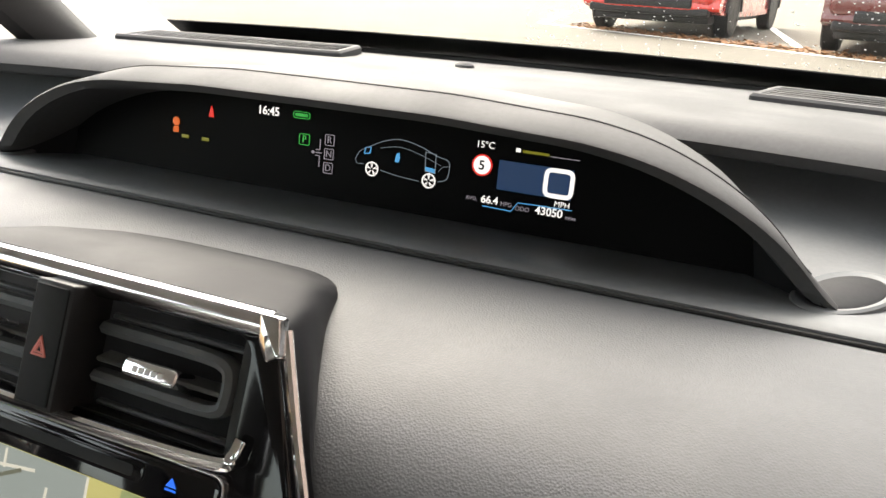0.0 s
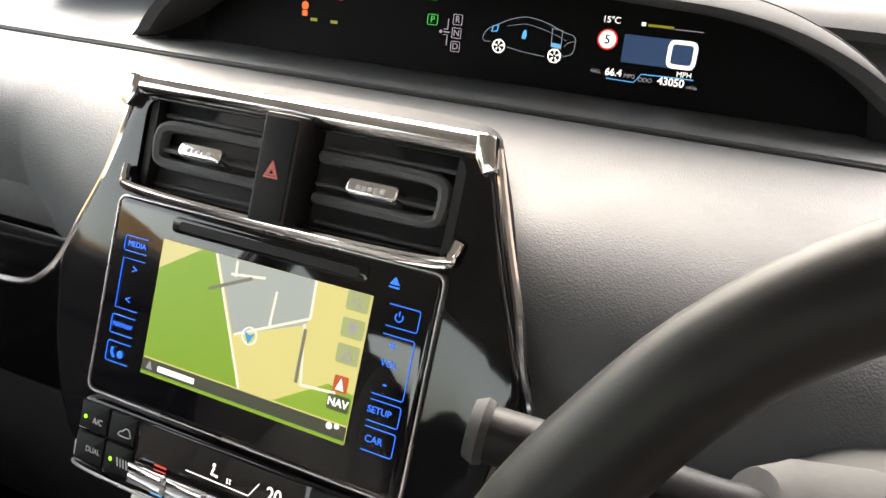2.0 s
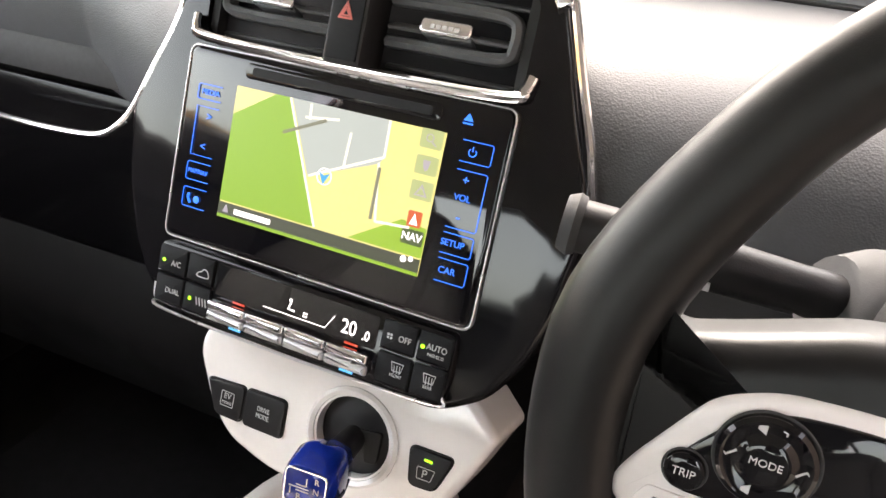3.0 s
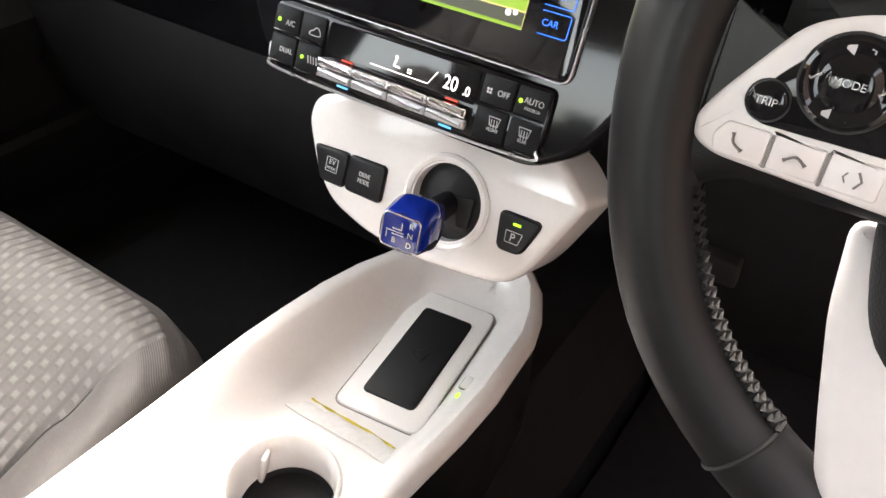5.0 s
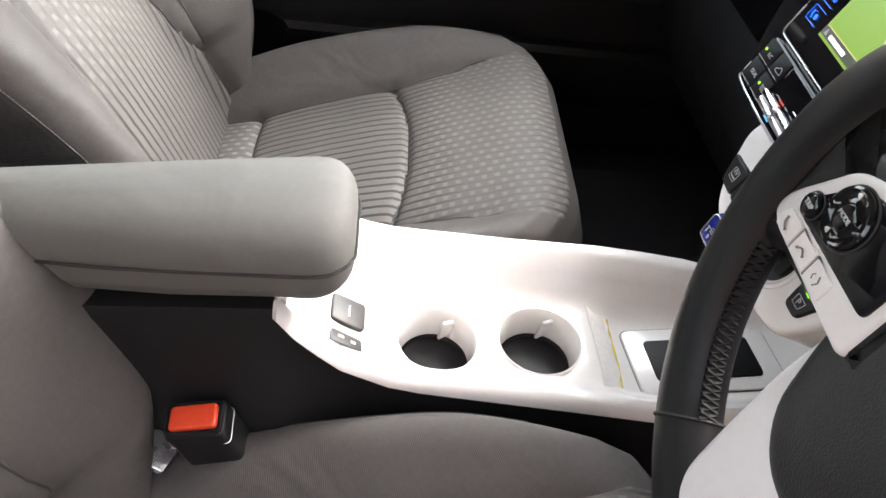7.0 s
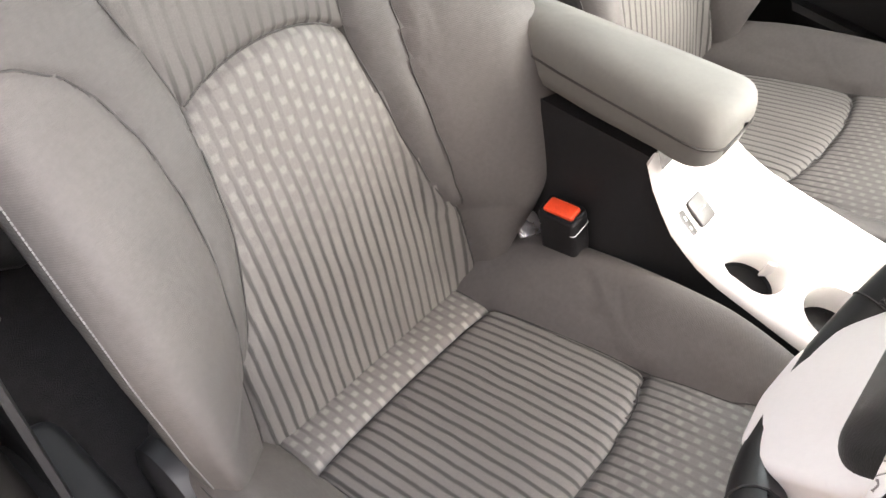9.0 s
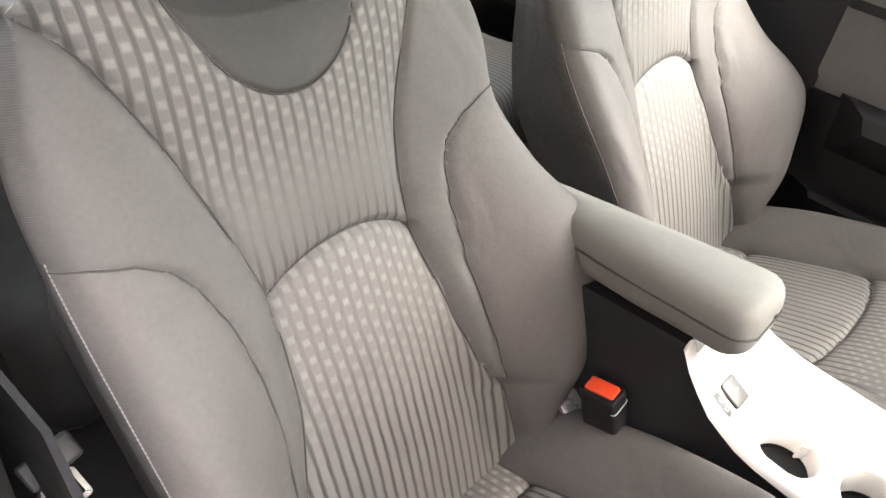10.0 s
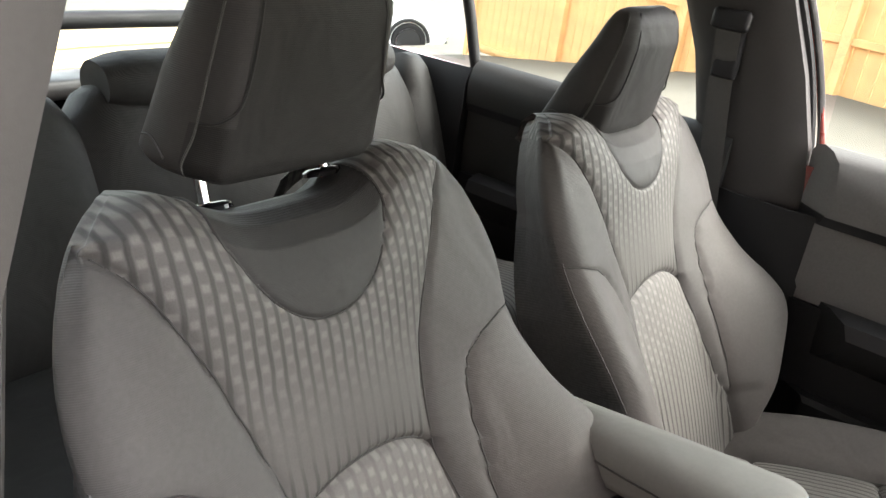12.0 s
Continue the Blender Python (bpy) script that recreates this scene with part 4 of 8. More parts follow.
def centre_stack():
    c = thing("centre_stack", (0, 0.05, 0.72), "gloss black centre stack with chrome edges, vents and touch screen", "centre console")
    # dark surround that steps down to the dashboard skin
    half = [(0.130, 0.090), (0.142, 0.058), (0.151, 0.020), (0.168, -0.020), (0.178, -0.045), (0.168, -0.10), (0.120, -0.165)]
    poly = rounded([(-0.124, 0.0985), (0.124, 0.0985)] + half + [(-x, v) for x, v in half[::-1]], [0.006, 0.006] + [0.016] * 14, 5)
    rows = [[S @ Vector((x, y, n)) for x, y in offset(poly, d)] for d, n in ((0.008, -0.034), (0.003, -0.026), (0.004, -0.018), (0.010, -0.0145))]
    part("surround", loft(rows, close=True, cap=True), M_SURROUND, c, "dark satin surround")
    # soft pad that slopes from the brow back on to the dashboard, with rounded rear corners
    foot = [(0.0, 0.168, 0.9575), (0.040, 0.1675, 0.9575), (0.066, 0.165, 0.9575), (0.084, 0.157, 0.957), (0.094, 0.145, 0.9565), (0.100, 0.130, 0.9555), (0.109, 0.108, 0.956), (0.122, 0.082, 0.952), (0.136, 0.056, 0.944), (0.147, 0.036, 0.931), (0.156, 0.020, 0.911), (0.163, 0.014, 0.885)]
    crest = [(0.0, 0.1005), (0.040, 0.1005), (0.070, 0.1005), (0.094, 0.1005), (0.110, 0.1005), (0.120, 0.100), (0.127, 0.097), (0.1305, 0.088), (0.137, 0.070), (0.144, 0.050), (0.151, 0.032), (0.160, 0.012)]
    low = spline([(-x, y, z) for x, y, z in foot[:0:-1]] + foot, 4)
    high = spline([SP(-x, v, -0.012) for x, v in crest[:0:-1]] + [SP(x, v, -0.012) for x, v in crest], 4)
    rows = []
    for f, up in ((0.0, -0.010), (0.0, 0.0015), (0.02, 0.0032), (0.25, 0.0070), (0.5, 0.0085), (0.75, 0.0060), (1.0, 0.0)):
        rows.append([Vector(a).lerp(Vector(b), f) + Vector((0, 0.3 * up * (f > 0), up)) for a, b in zip(low, high)])
    part("stack_pad", loft(rows), M_SURROUND, c, "dark soft pad behind the brow")
    # gloss fascia
    half = [(0.127, 0.094), (0.154, 0.018), (0.174, -0.028), (0.166, -0.085), (0.154, -0.122), (0.136, -0.152), (0.106, -0.170)]
    poly = rounded([(-0.127, 0.094), *half, *[(-x, v) for x, v in half[:0:-1]]], 0.012, 4)
    fas = part("fascia", plate(poly, 0.018, S, 0.006, 3, top=-0.002), M_GLOSS, c, "gloss black fascia")
    cut(fas, plate(rect(-0.116, 0.030, 0.116, 0.089, 0.012), 0.10, S, 0.0001, 1, top=0.02))
    for s in (-1, 1):
        # chrome line from the top corner down to the column
        run = [(0.131, 0.096), (0.147, 0.050), (0.162, 0.010), (0.170, -0.018), (0.180, -0.042), (0.184, -0.058)] if s > 0 else [(0.128, 0.096), (0.141, 0.040), (0.158, 0.000), (0.172, -0.032), (0.186, -0.048), (0.206, -0.058), (0.24, -0.063), (0.30, -0.067), (0.40, -0.070)]
        pts = [SP(s * x, v, -0.004 - (0.0 if x < 0.18 else (x - 0.18) * 0.16)) for x, v in run]
        part("chrome_line", tube(spline(pts, 8), 0.0027, 8), M_CHROME, c, "thin chrome edge line")
    # broad chrome brow, its two turned-down ends and the lower vent trim
    bulge = [(0.0965 + 0.0075 * math.sin(a), -0.004 + 0.008 * math.cos(a)) for a in [math.radians(110 - 22 * k) for k in range(10)]] + [(0.0895, -0.012), (0.1015, -0.012)]
    brow = [[SP(x, v, n) for v, n in bulge] for x in [i * 0.0124 for i in range(-10, 11)]]
    part("chrome_brow", loft(brow, close=True, cap=True), M_SMOKE, c, "broad chrome brow over the vents")
    for s in (-1, 1):
        part("chrome_corner", plate(rounded([(s * 0.1195, 0.1025), (s * 0.1305, 0.1025), (s * 0.1345, 0.084), (s * 0.1275, 0.080), (s * 0.1215, 0.089)], 0.002), 0.008, S, 0.0015, 2, top=0.0045), M_SMOKE, c, "smoked chrome corner")
    low = spline([SP(-0.1215, 0.042, 0.001), SP(-0.1195, 0.034, 0.003), SP(-0.112, 0.0285, 0.004), SP(-0.05, 0.0260, 0.005), SP(0.05, 0.0260, 0.005), SP(0.112, 0.0285, 0.004), SP(0.1195, 0.034, 0.003), SP(0.1215, 0.042, 0.001)], 8)
    part("chrome_vent_trim", tube(low, 0.0036, 8, flat=0.8), M_CHROME, c, "chrome trim under the vents")
    # air vents
    for s in (-1, 1):
        x0, x1 = (0.016, 0.112) if s > 0 else (-0.112, -0.012)
        v = part("air_vent", join(block(SM((x0 + x1) / 2, 0.0595, -0.047), x1 - x0 + 0.01, 0.062, 0.004, 0), block(SM((x0 + x1) / 2, 0.0285, -0.026), x1 - x0 + 0.01, 0.004, 0.042, 0), block(SM((x0 + x1) / 2, 0.0905, -0.026), x1 - x0 + 0.01, 0.004, 0.042, 0), block(SM(x0 if s < 0 else x1, 0.0595, -0.026), 0.006, 0.062, 0.042, 0)), M_DEEP, c, "black air vent")
        xo, xi = s * 0.104, s * 0.020
        bow = spline([SP(xi, 0.0735, -0.010), SP(s * 0.085, 0.0735, -0.008), SP(s * 0.100, 0.0715, -0.008), SP(xo, 0.066, -0.008), SP(xo, 0.056, -0.008), SP(s * 0.101, 0.050, -0.008), SP(s * 0.085, 0.048, -0.008), SP(xi, 0.048, -0.010)], 6)
        part("vent_bow", tube(bow, 0.0042, 8, flat=1.6, up=S.to_3x3() @ Vector((0, 0, 1))), M_TRAY, v, "satin black vane bow")
        for k, h in enumerate((0.0605, 0.083, 0.037)):
            part("vane", block(SM((x0 + x1) / 2, h, -0.018 - 0.006 * (k > 0)) @ pose(0, 0, 0, 18), x1 - x0 - 0.006, 0.0028, 0.026, 0.001, 1), M_TRAY, v)
        for k in range(7):
            part("cross_vane", block(SM(x0 + 0.010 + (x1 - x0 - 0.02) * k / 6, 0.0595, -0.036), 0.002, 0.058, 0.014, 0.0005, 1), M_TRAY, v)
        kn = part("vent_slider", plate(rect(-0.017, -0.0048, 0.017, 0.0048, 0.0035), 0.016, SM(s * 0.0625, 0.0605, 0.004) @ pose(0, 0, 0, -14), 0.002, 3), M_CHROME, v, "chrome vent slider")
        part("slider_mark", join(*[block(SM(s * 0.0625 + dx, 0.0600, 0.0040) @ pose(0, 0, 0, -14), 0.0034, 0.0032, 0.0012, 0.0004, 1) for dx in (-0.008, -0.004, 0.0, 0.004, 0.008)]), M_GREYMARK, kn)
    # hazard switch
    hz = part("hazard_switch", plate(rounded([(-0.0115, 0.0275), (0.0150, 0.0275), (0.0150, 0.0935), (-0.0115, 0.0935)], 0.002), 0.045, S, 0.0015, 2, top=0.013), M_BLACK, c, "black hazard switch")
    part("switch_face", plate(rect(-0.0095, 0.030, 0.0128, 0.091, 0.0015), 0.002, S, 0.0006, 2, top=0.0140), M_SURROUND, hz)
    part("triangle", ring(rounded([(-0.0045, 0.0545), (0.0065, 0.0545), (0.0010, 0.0655)], 0.0008, 3), 0.0013, 0.001, S, 0.0002, top=0.0147), mat("faded_red_print", (0.62, 0.16, 0.13), 0.4), hz, "red triangle mark")
    part("triangle", ring(rounded([(-0.0022, 0.0562), (0.0042, 0.0562), (0.0010, 0.0622)], 0.0005, 3), 0.0009, 0.001, S, 0.0002, top=0.0147), mat("faded_red_print", (0.62, 0.16, 0.13), 0.4), hz)
    # touch-screen unit
    u = part("screen_unit", plate(rect(-0.1205, -0.1105, 0.1165, 0.0215, 0.007), 0.012, S, 0.002, 2, top=0.003), M_SCREENBLACK, c, "gloss black touch-screen unit")
    part("unit_edge", ring(rect(-0.1225, -0.1125, 0.1185, 0.0230, 0.008), 0.0014, 0.004, S, 0.0005, top=0.0026), M_SATIN, u, "thin bright edge")
    slot = part("disc_slot", plate(rect(-0.073, 0.0068, 0.072, 0.0172, 0.004), 0.003, S, 0.0008, 2, top=0.0042), M_GLOSS, u, "disc slot")
    part("slot_mouth", plate(rect(-0.067, 0.0090, 0.066, 0.0148, 0.0025), 0.001, S, 0.0002, 1, top=0.0046), M_RUBBER, slot)
    # lit map
    scr = part("map_screen", plate(rect(-0.0775, -0.0880, 0.0775, 0.0010), 0.001, S, 0.0002, 1, top=0.0036), glow("map_pale_yellow", (0.72, 0.68, 0.25), 0.62), u, "lit navigation map")

    def flat(poly, material, name, n=0.0040, lab=""):
        return part(name, plate(poly, 0.0003, S, 0.00005, 1, top=n), material, scr, lab)
    flat([(-0.0775, -0.0765), (-0.0775, 0.0010), (-0.0345, 0.0010), (-0.0010, -0.0765)], glow("map_green", (0.22, 0.42, 0.02), 0.6), "map_field", lab="green field on the map")
    flat([(-0.0775, -0.018), (-0.0775, 0.0010), (-0.046, 0.0010)], glow("map_pale_yellow_corner", (0.72, 0.68, 0.30), 0.6), "map_field", 0.0042)
    flat([(-0.0330, 0.0010), (0.0385, 0.0010), (0.0400, -0.0215), (0.0370, -0.0265), (-0.0120, -0.0455)], glow("map_grey_blue", (0.40, 0.46, 0.44), 0.6), "map_field")
    flat([(0.0250, -0.0765), (0.0600, -0.0560), (0.0775, -0.0580), (0.0775, -0.0765)], glow("map_green_b", (0.26, 0.46, 0.03), 0.6), "map_field")
    road = glow("map_road", (0.85, 0.84, 0.72), 0.7)
    for a, b in (((-0.0345, 0.0010), (-0.0005, -0.0765)), ((0.0395, 0.0010), (0.0400, -0.0220)), ((0.0400, -0.0220), (-0.0110, -0.0450)), ((-0.018, 0.000), (-0.0175, -0.010)), ((-0.021, -0.009), (0.004, -0.006)), ((0.014, -0.012), (0.013, -0.034)), ((0.037, -0.026), (0.042, -0.062)), ((0.042, -0.062), (0.066, -0.060))):
        d = (Vector(b) - Vector(a)).normalized() * 0.0008
        flat([(a[0] - d.y, a[1] + d.x), (a[0] + d.y, a[1] - d.x), (b[0] + d.y, b[1] - d.x), (b[0] - d.y, b[1] + d.x)], road, "map_road", 0.0044)
    barm = glow("map_label_ink", (0.22, 0.23, 0.16), 0.5)
    for cx, cv, w, ang in ((-0.0205, -0.0150, 0.0170, 24), (0.0385, -0.045, 0.0165, 90)):
        part("map_label_bar", plate(rect(-w, -0.0011, w, 0.0011, 0.0008), 0.0003, SM(cx, cv, 0.0047) @ pose(0, 0, 0, 0, 0, ang), 0.00005, 1), barm, scr)
    flat(rect(-0.0775, -0.0880, 0.0775, -0.0775), glow("map_footer", (0.06, 0.07, 0.04), 0.5), "footer_bar", 0.0043)
    flat(rect(-0.0775, -0.0880, 0.0775, -0.0858), glow("map_footer_green", (0.22, 0.42, 0.02), 0.6), "footer_line", 0.0045)
    flat(rect(-0.064, -0.0838, -0.034, -0.0802, 0.0008), G_WHITE, "map_label_bar", 0.0046)
    flat([(-0.0735, -0.0840), (-0.0685, -0.0840), (-0.0705, -0.0790), (-0.0715, -0.0790)], G_GREY, "map_symbol", 0.0046)
    part("position_ring", ring(circle(0.0005, -0.0430, 0.0055, 28), 0.0005, 0.0003, S, 0.00005, top=0.0046), G_WHITE, scr)
    flat([(-0.0035, -0.0405), (0.0005, -0.0425), (0.0045, -0.0405), (0.0005, -0.0480)], glow("map_arrow", (0.02, 0.30, 0.62), 0.7), "position_arrow", 0.0048)
    keym = glow("map_key", (0.42, 0.50, 0.22), 0.55)
    for k, v in enumerate((-0.0045, -0.0205, -0.0360)):
        flat(rect(0.0615, v - 0.0058, 0.0765, v + 0.0058, 0.0015), keym, "map_key", 0.0044)
        if k == 0:
            part("key_symbol", join(ring(circle(0.068, v + 0.0005, 0.0026, 16), 0.0006, 0.0003, S, 0.00005, top=0.0048), plate([(0.0695, v - 0.002), (0.0725, v - 0.0042), (0.073, v - 0.0036), (0.070, v - 0.0012)], 0.0003, S, 0.00005, 1, top=0.0048)), G_GREY, scr)
        elif k == 1:
            flat([(0.0665, v + 0.003), (0.0715, v + 0.003), (0.0705, v - 0.002), (0.069, v - 0.0038), (0.0675, v - 0.002)], G_GREY, "key_symbol", 0.0048)
        else:
            part("key_symbol", ring([(0.0645, v - 0.0035), (0.0735, v - 0.0035), (0.069, v + 0.0038)], 0.0009, 0.0003, S, 0.00005, top=0.0048), G_GREY, scr)
    flat(rect(0.0635, -0.0590, 0.0730, -0.0490, 0.0012), glow("map_orange_key", (0.55, 0.10, 0.02), 0.6), "map_key", 0.0044)
    flat([(0.0655, -0.0575), (0.071, -0.0575), (0.0682, -0.0505)], G_WHITE, "key_symbol", 0.0048)
    flat(rect(0.0615, -0.0700, 0.0765, -0.0605, 0.0015), glow("map_dark_key", (0.07, 0.11, 0.03), 0.5), "map_key", 0.0044)
    text("NAV", 0.0068, SM(0.0690, -0.0652, 0.0048), G_WHITE, scr, thick=0.0001)
    flat(circle(0.0662, -0.0795, 0.0021, 10), G_WHITE, "gear_symbol", 0.0047)
    flat(circle(0.0712, -0.0785, 0.0017, 10), G_WHITE, "gear_symbol", 0.0047)
    # blue touch keys
    def bracket(pts, name="key_outline"):
        part(name, tube([SP(x, v, 0.0035) for x, v in pts], 0.00030, 5), G_BLUE, u)
    for v0, v1 in ((-0.0005, -0.0130), (-0.0180, -0.0530), (-0.0565, -0.0690), (-0.0725, -0.0865)):
        bracket([(0.0885, v0), (0.1075, v0), (0.1085, v0 - 0.001), (0.1085, v1 + 0.001), (0.1075, v1), (0.0885, v1)])
    part("power_symbol", join(tube([SP(0.096 + 0.0024 * math.cos(a), -0.007 + 0.0024 * math.sin(a), 0.0036) for a in [2.3 + k * 0.52 for k in range(10)]], 0.0004, 5), tube([SP(0.096, -0.0065, 0.0036), SP(0.096, -0.0035, 0.0036)], 0.0004, 5)), G_BLUE, u)
    for w, v, sz in (("+", -0.0240, 0.0085), ("VOL", -0.0345, 0.0056), ("-", -0.0460, 0.0095), ("SETUP", -0.0625, 0.0056), ("CAR", -0.0795, 0.0058)):
        text(w, sz, SM(0.0955, v, 0.0035), G_BLUE, u)
    part("eject_symbol", join(plate([(0.0860, 0.0105), (0.0925, 0.0105), (0.0892, 0.0150)], 0.0004, S, 0.0001, 1, top=0.0038), plate(rect(0.0860, 0.0085, 0.0925, 0.0095), 0.0004, S, 0.0001, 1, top=0.0038)), G_BLUE, u)
    for v0, v1 in ((-0.0030, -0.0130), (-0.0565, -0.0690), (-0.0745, -0.0880)):
        bracket([(-0.0900, v0), (-0.1085, v0), (-0.1095, v0 - 0.001), (-0.1095, v1 + 0.001), (-0.1085, v1), (-0.0900, v1)])
    bracket([(-0.0900, -0.0180), (-0.1085, -0.0180), (-0.1085, -0.0515), (-0.0900, -0.0515)])
    text("MEDIA", 0.0052, SM(-0.0990, -0.0080, 0.0035), G_BLUE, u)
    text(">", 0.0080, SM(-0.0975, -0.0245, 0.0035), G_BLUE, u)
    text("<", 0.0080, SM(-0.0990, -0.0450, 0.0035), G_BLUE, u)
    text("MAP/NAV", 0.0046, SM(-0.0998, -0.0628, 0.0035), G_BLUE, u, wide=0.85)
    part("phone_symbol", join(tube([SP(-0.1045, -0.0785, 0.0035), SP(-0.1050, -0.0815, 0.0035), SP(-0.1025, -0.0850, 0.0035)], 0.0009, 6), plate(circle(-0.0975, -0.082, 0.0026, 10), 0.0003, S, 0.0001, 1, top=0.0038)), G_BLUE, u)
    return c


def climate_unit():
    c = thing("climate_panel", SP(0, -0.14), "black climate control panel with silver toggles and a small readout", "control panel")
    n0 = 0.003
    body = part("panel", plate(rounded([(-0.1225, -0.1165), (0.1120, -0.1165), (0.1130, -0.1500), (0.1080, -0.1640), (-0.1120, -0.1665), (-0.1225, -0.1560)], 0.006), 0.03, S, 0.002, 2, top=n0), M_GLOSS, c)
    part("lower_edge", tube(spline([SP(-0.1215, -0.1480, 0.0035), SP(-0.1200, -0.1590, 0.0035), SP(-0.1100, -0.1655, 0.0035), SP(0, -0.1665, 0.0040), SP(0.1030, -0.1630, 0.0035), SP(0.1100, -0.1560, 0.0035)], 6), 0.0012, 6), M_SATIN, c, "thin bright lower edge")
    lcd = part("readout", plate(rect(-0.0690, -0.1420, 0.0590, -0.1195, 0.002), 0.001, S, 0.0003, 1, top=n0 + 0.0008), M_SCREENBLACK, c, "dark climate readout")
    text("20", 0.0135, SM(0.0385, -0.1335, n0 + 0.001), G_WHITE, lcd, "temperature_digits", wide=0.85, thick=0.0001)
    text(".0", 0.0090, SM(0.0515, -0.1352, n0 + 0.001), G_WHITE, lcd, "temperature_digits", wide=0.85, thick=0.0001)
    part("readout_line", tube([SP(x, v, n0 + 0.0012) for x, v in ((-0.028, -0.1385), (0.0210, -0.1385), (0.0270, -0.1290))], 0.0004, 5), G_WHITE, lcd)
    part("airflow_symbol", join(plate(circle(-0.0075, -0.1285, 0.0013, 10), 0.0003, S, 0.0001, 1, top=n0 + 0.0012), tube([SP(-0.007, -0.130, n0 + 0.001), SP(-0.0085, -0.1345, n0 + 0.001), SP(-0.0035, -0.1350, n0 + 0.001)], 0.0008, 5)), G_WHITE, lcd)
    part("fan_symbol", join(*[plate(circle(0.005 + 0.0014 * math.cos(a), -0.135 + 0.0014 * math.sin(a), 0.0008, 8), 0.0003, S, 0.0001, 1, top=n0 + 0.0012) for a in (0.8, 2.4, 3.9, 5.5)]), G_WHITE, lcd)
    # four silver rocker bars
    for k in range(4):
        x0 = -0.0695 + 0.0322 * k
        t = part("toggle", plate(rect(x0, -0.1515, x0 + 0.0312, -0.1450, 0.0015), 0.006, S, 0.0025, 3, top=n0 + 0.0085), M_CHROME, c, "silver toggle bar")
        part("toggle_lower", plate(rect(x0, -0.1590, x0 + 0.0312, -0.1525, 0.0015), 0.006, S, 0.0025, 3, top=n0 + 0.0075), M_SATIN, t)
    for x in (-0.0480, 0.0420):
        part("warm_mark", plate(rect(x - 0.005, -0.1440, x + 0.005, -0.1425), 0.0005, S, 0.0001, 1, top=n0 + 0.0012), G_ORANGE, c, "red mark")
        part("cool_mark", plate(rect(x - 0.005, -0.1625, x + 0.005, -0.1610), 0.0005, S, 0.0001, 1, top=n0 + 0.0012), G_CYAN, c, "blue mark")
    for x0, x1 in ((-0.1205, -0.0960), (-0.0945, -0.0720), (0.0625, 0.0865), (0.0880, 0.1105)):
        for v0, v1 in ((-0.1385, -0.1190), (-0.1610, -0.1400)):
            b = part("button", plate(rect(x0, v0, x1, v1, 0.0015), 0.004, S, 0.0012, 2, top=n0 + 0.0022), M_SURROUND, c)
            part("button_ridge", plate(rect(x0 + 0.001, v0 + 0.0003, x1 - 0.001, v0 + 0.0016, 0.0005), 0.001, S, 0.0004, 1, top=n0 + 0.0032), M_GLOSS, b)
    n1 = n0 + 0.0024
    for w, x, v, sz in (("A/C", -0.1045, -0.1305, 0.0058), ("DUAL", -0.1045, -0.1505, 0.0054), ("OFF", 0.0790, -0.1290, 0.0056), ("AUTO", 0.1010, -0.1275, 0.0056), ("FAST/ECO", 0.1010, -0.1325, 0.0028), ("FRONT", 0.0775, -0.1530, 0.0030), ("REAR", 0.1000, -0.1530, 0.0030)):
        text(w, sz, SM(x, v, n1), M_GREYMARK, c, wide=0.9)
    for x, v in ((-0.1155, -0.1295), (-0.0885, -0.1505), (0.0915, -0.1285)):
        part("indicator", plate(circle(x, v, 0.0014, 12), 0.0008, S, 0.0002, 1, top=n1 + 0.0004), G_LED, c, "lit green indicator")
    part("recirculation_symbol", tube(spline([SP(x, v, n1) for x, v in ((-0.085, -0.133), (-0.0845, -0.1305), (-0.082, -0.1295), (-0.080, -0.1275), (-0.077, -0.1280), (-0.0752, -0.1315), (-0.0765, -0.1330))], 4, True), 0.0004, 5, True), M_GREYMARK, c)
    part("fan_symbol", join(*[plate(circle(0.0685 + 0.0015 * math.cos(a), -0.129 + 0.0015 * math.sin(a), 0.0009, 8), 0.0003, S, 0.0001, 1, top=n1 + 0.0003) for a in (0.8, 2.4, 3.9, 5.5)]), M_GREYMARK, c)
    part("filter_symbol", join(*[tube([SP(-0.083 + 0.0026 * k, -0.1480, n1), SP(-0.0815 + 0.0026 * k, -0.1535, n1)], 0.0005, 5) for k in range(4)]), M_GREYMARK, c)
    for x in (0.0775, 0.1000):
        part("demist_symbol", join(tube([SP(x - 0.0042, -0.1445, n1), SP(x + 0.0042, -0.1445, n1), SP(x + 0.0030, -0.1500, n1), SP(x - 0.0030, -0.1500, n1)], 0.0004, 5, True), *[tube([SP(x + d, -0.146, n1), SP(x + d + 0.0004, -0.1515, n1)], 0.0003, 4) for d in (-0.002, 0, 0.002)]), M_GREYMARK, c)
    return c


# ---- gear selector panel ----
W = plane_at((0, -0.045, 0.675), 22)


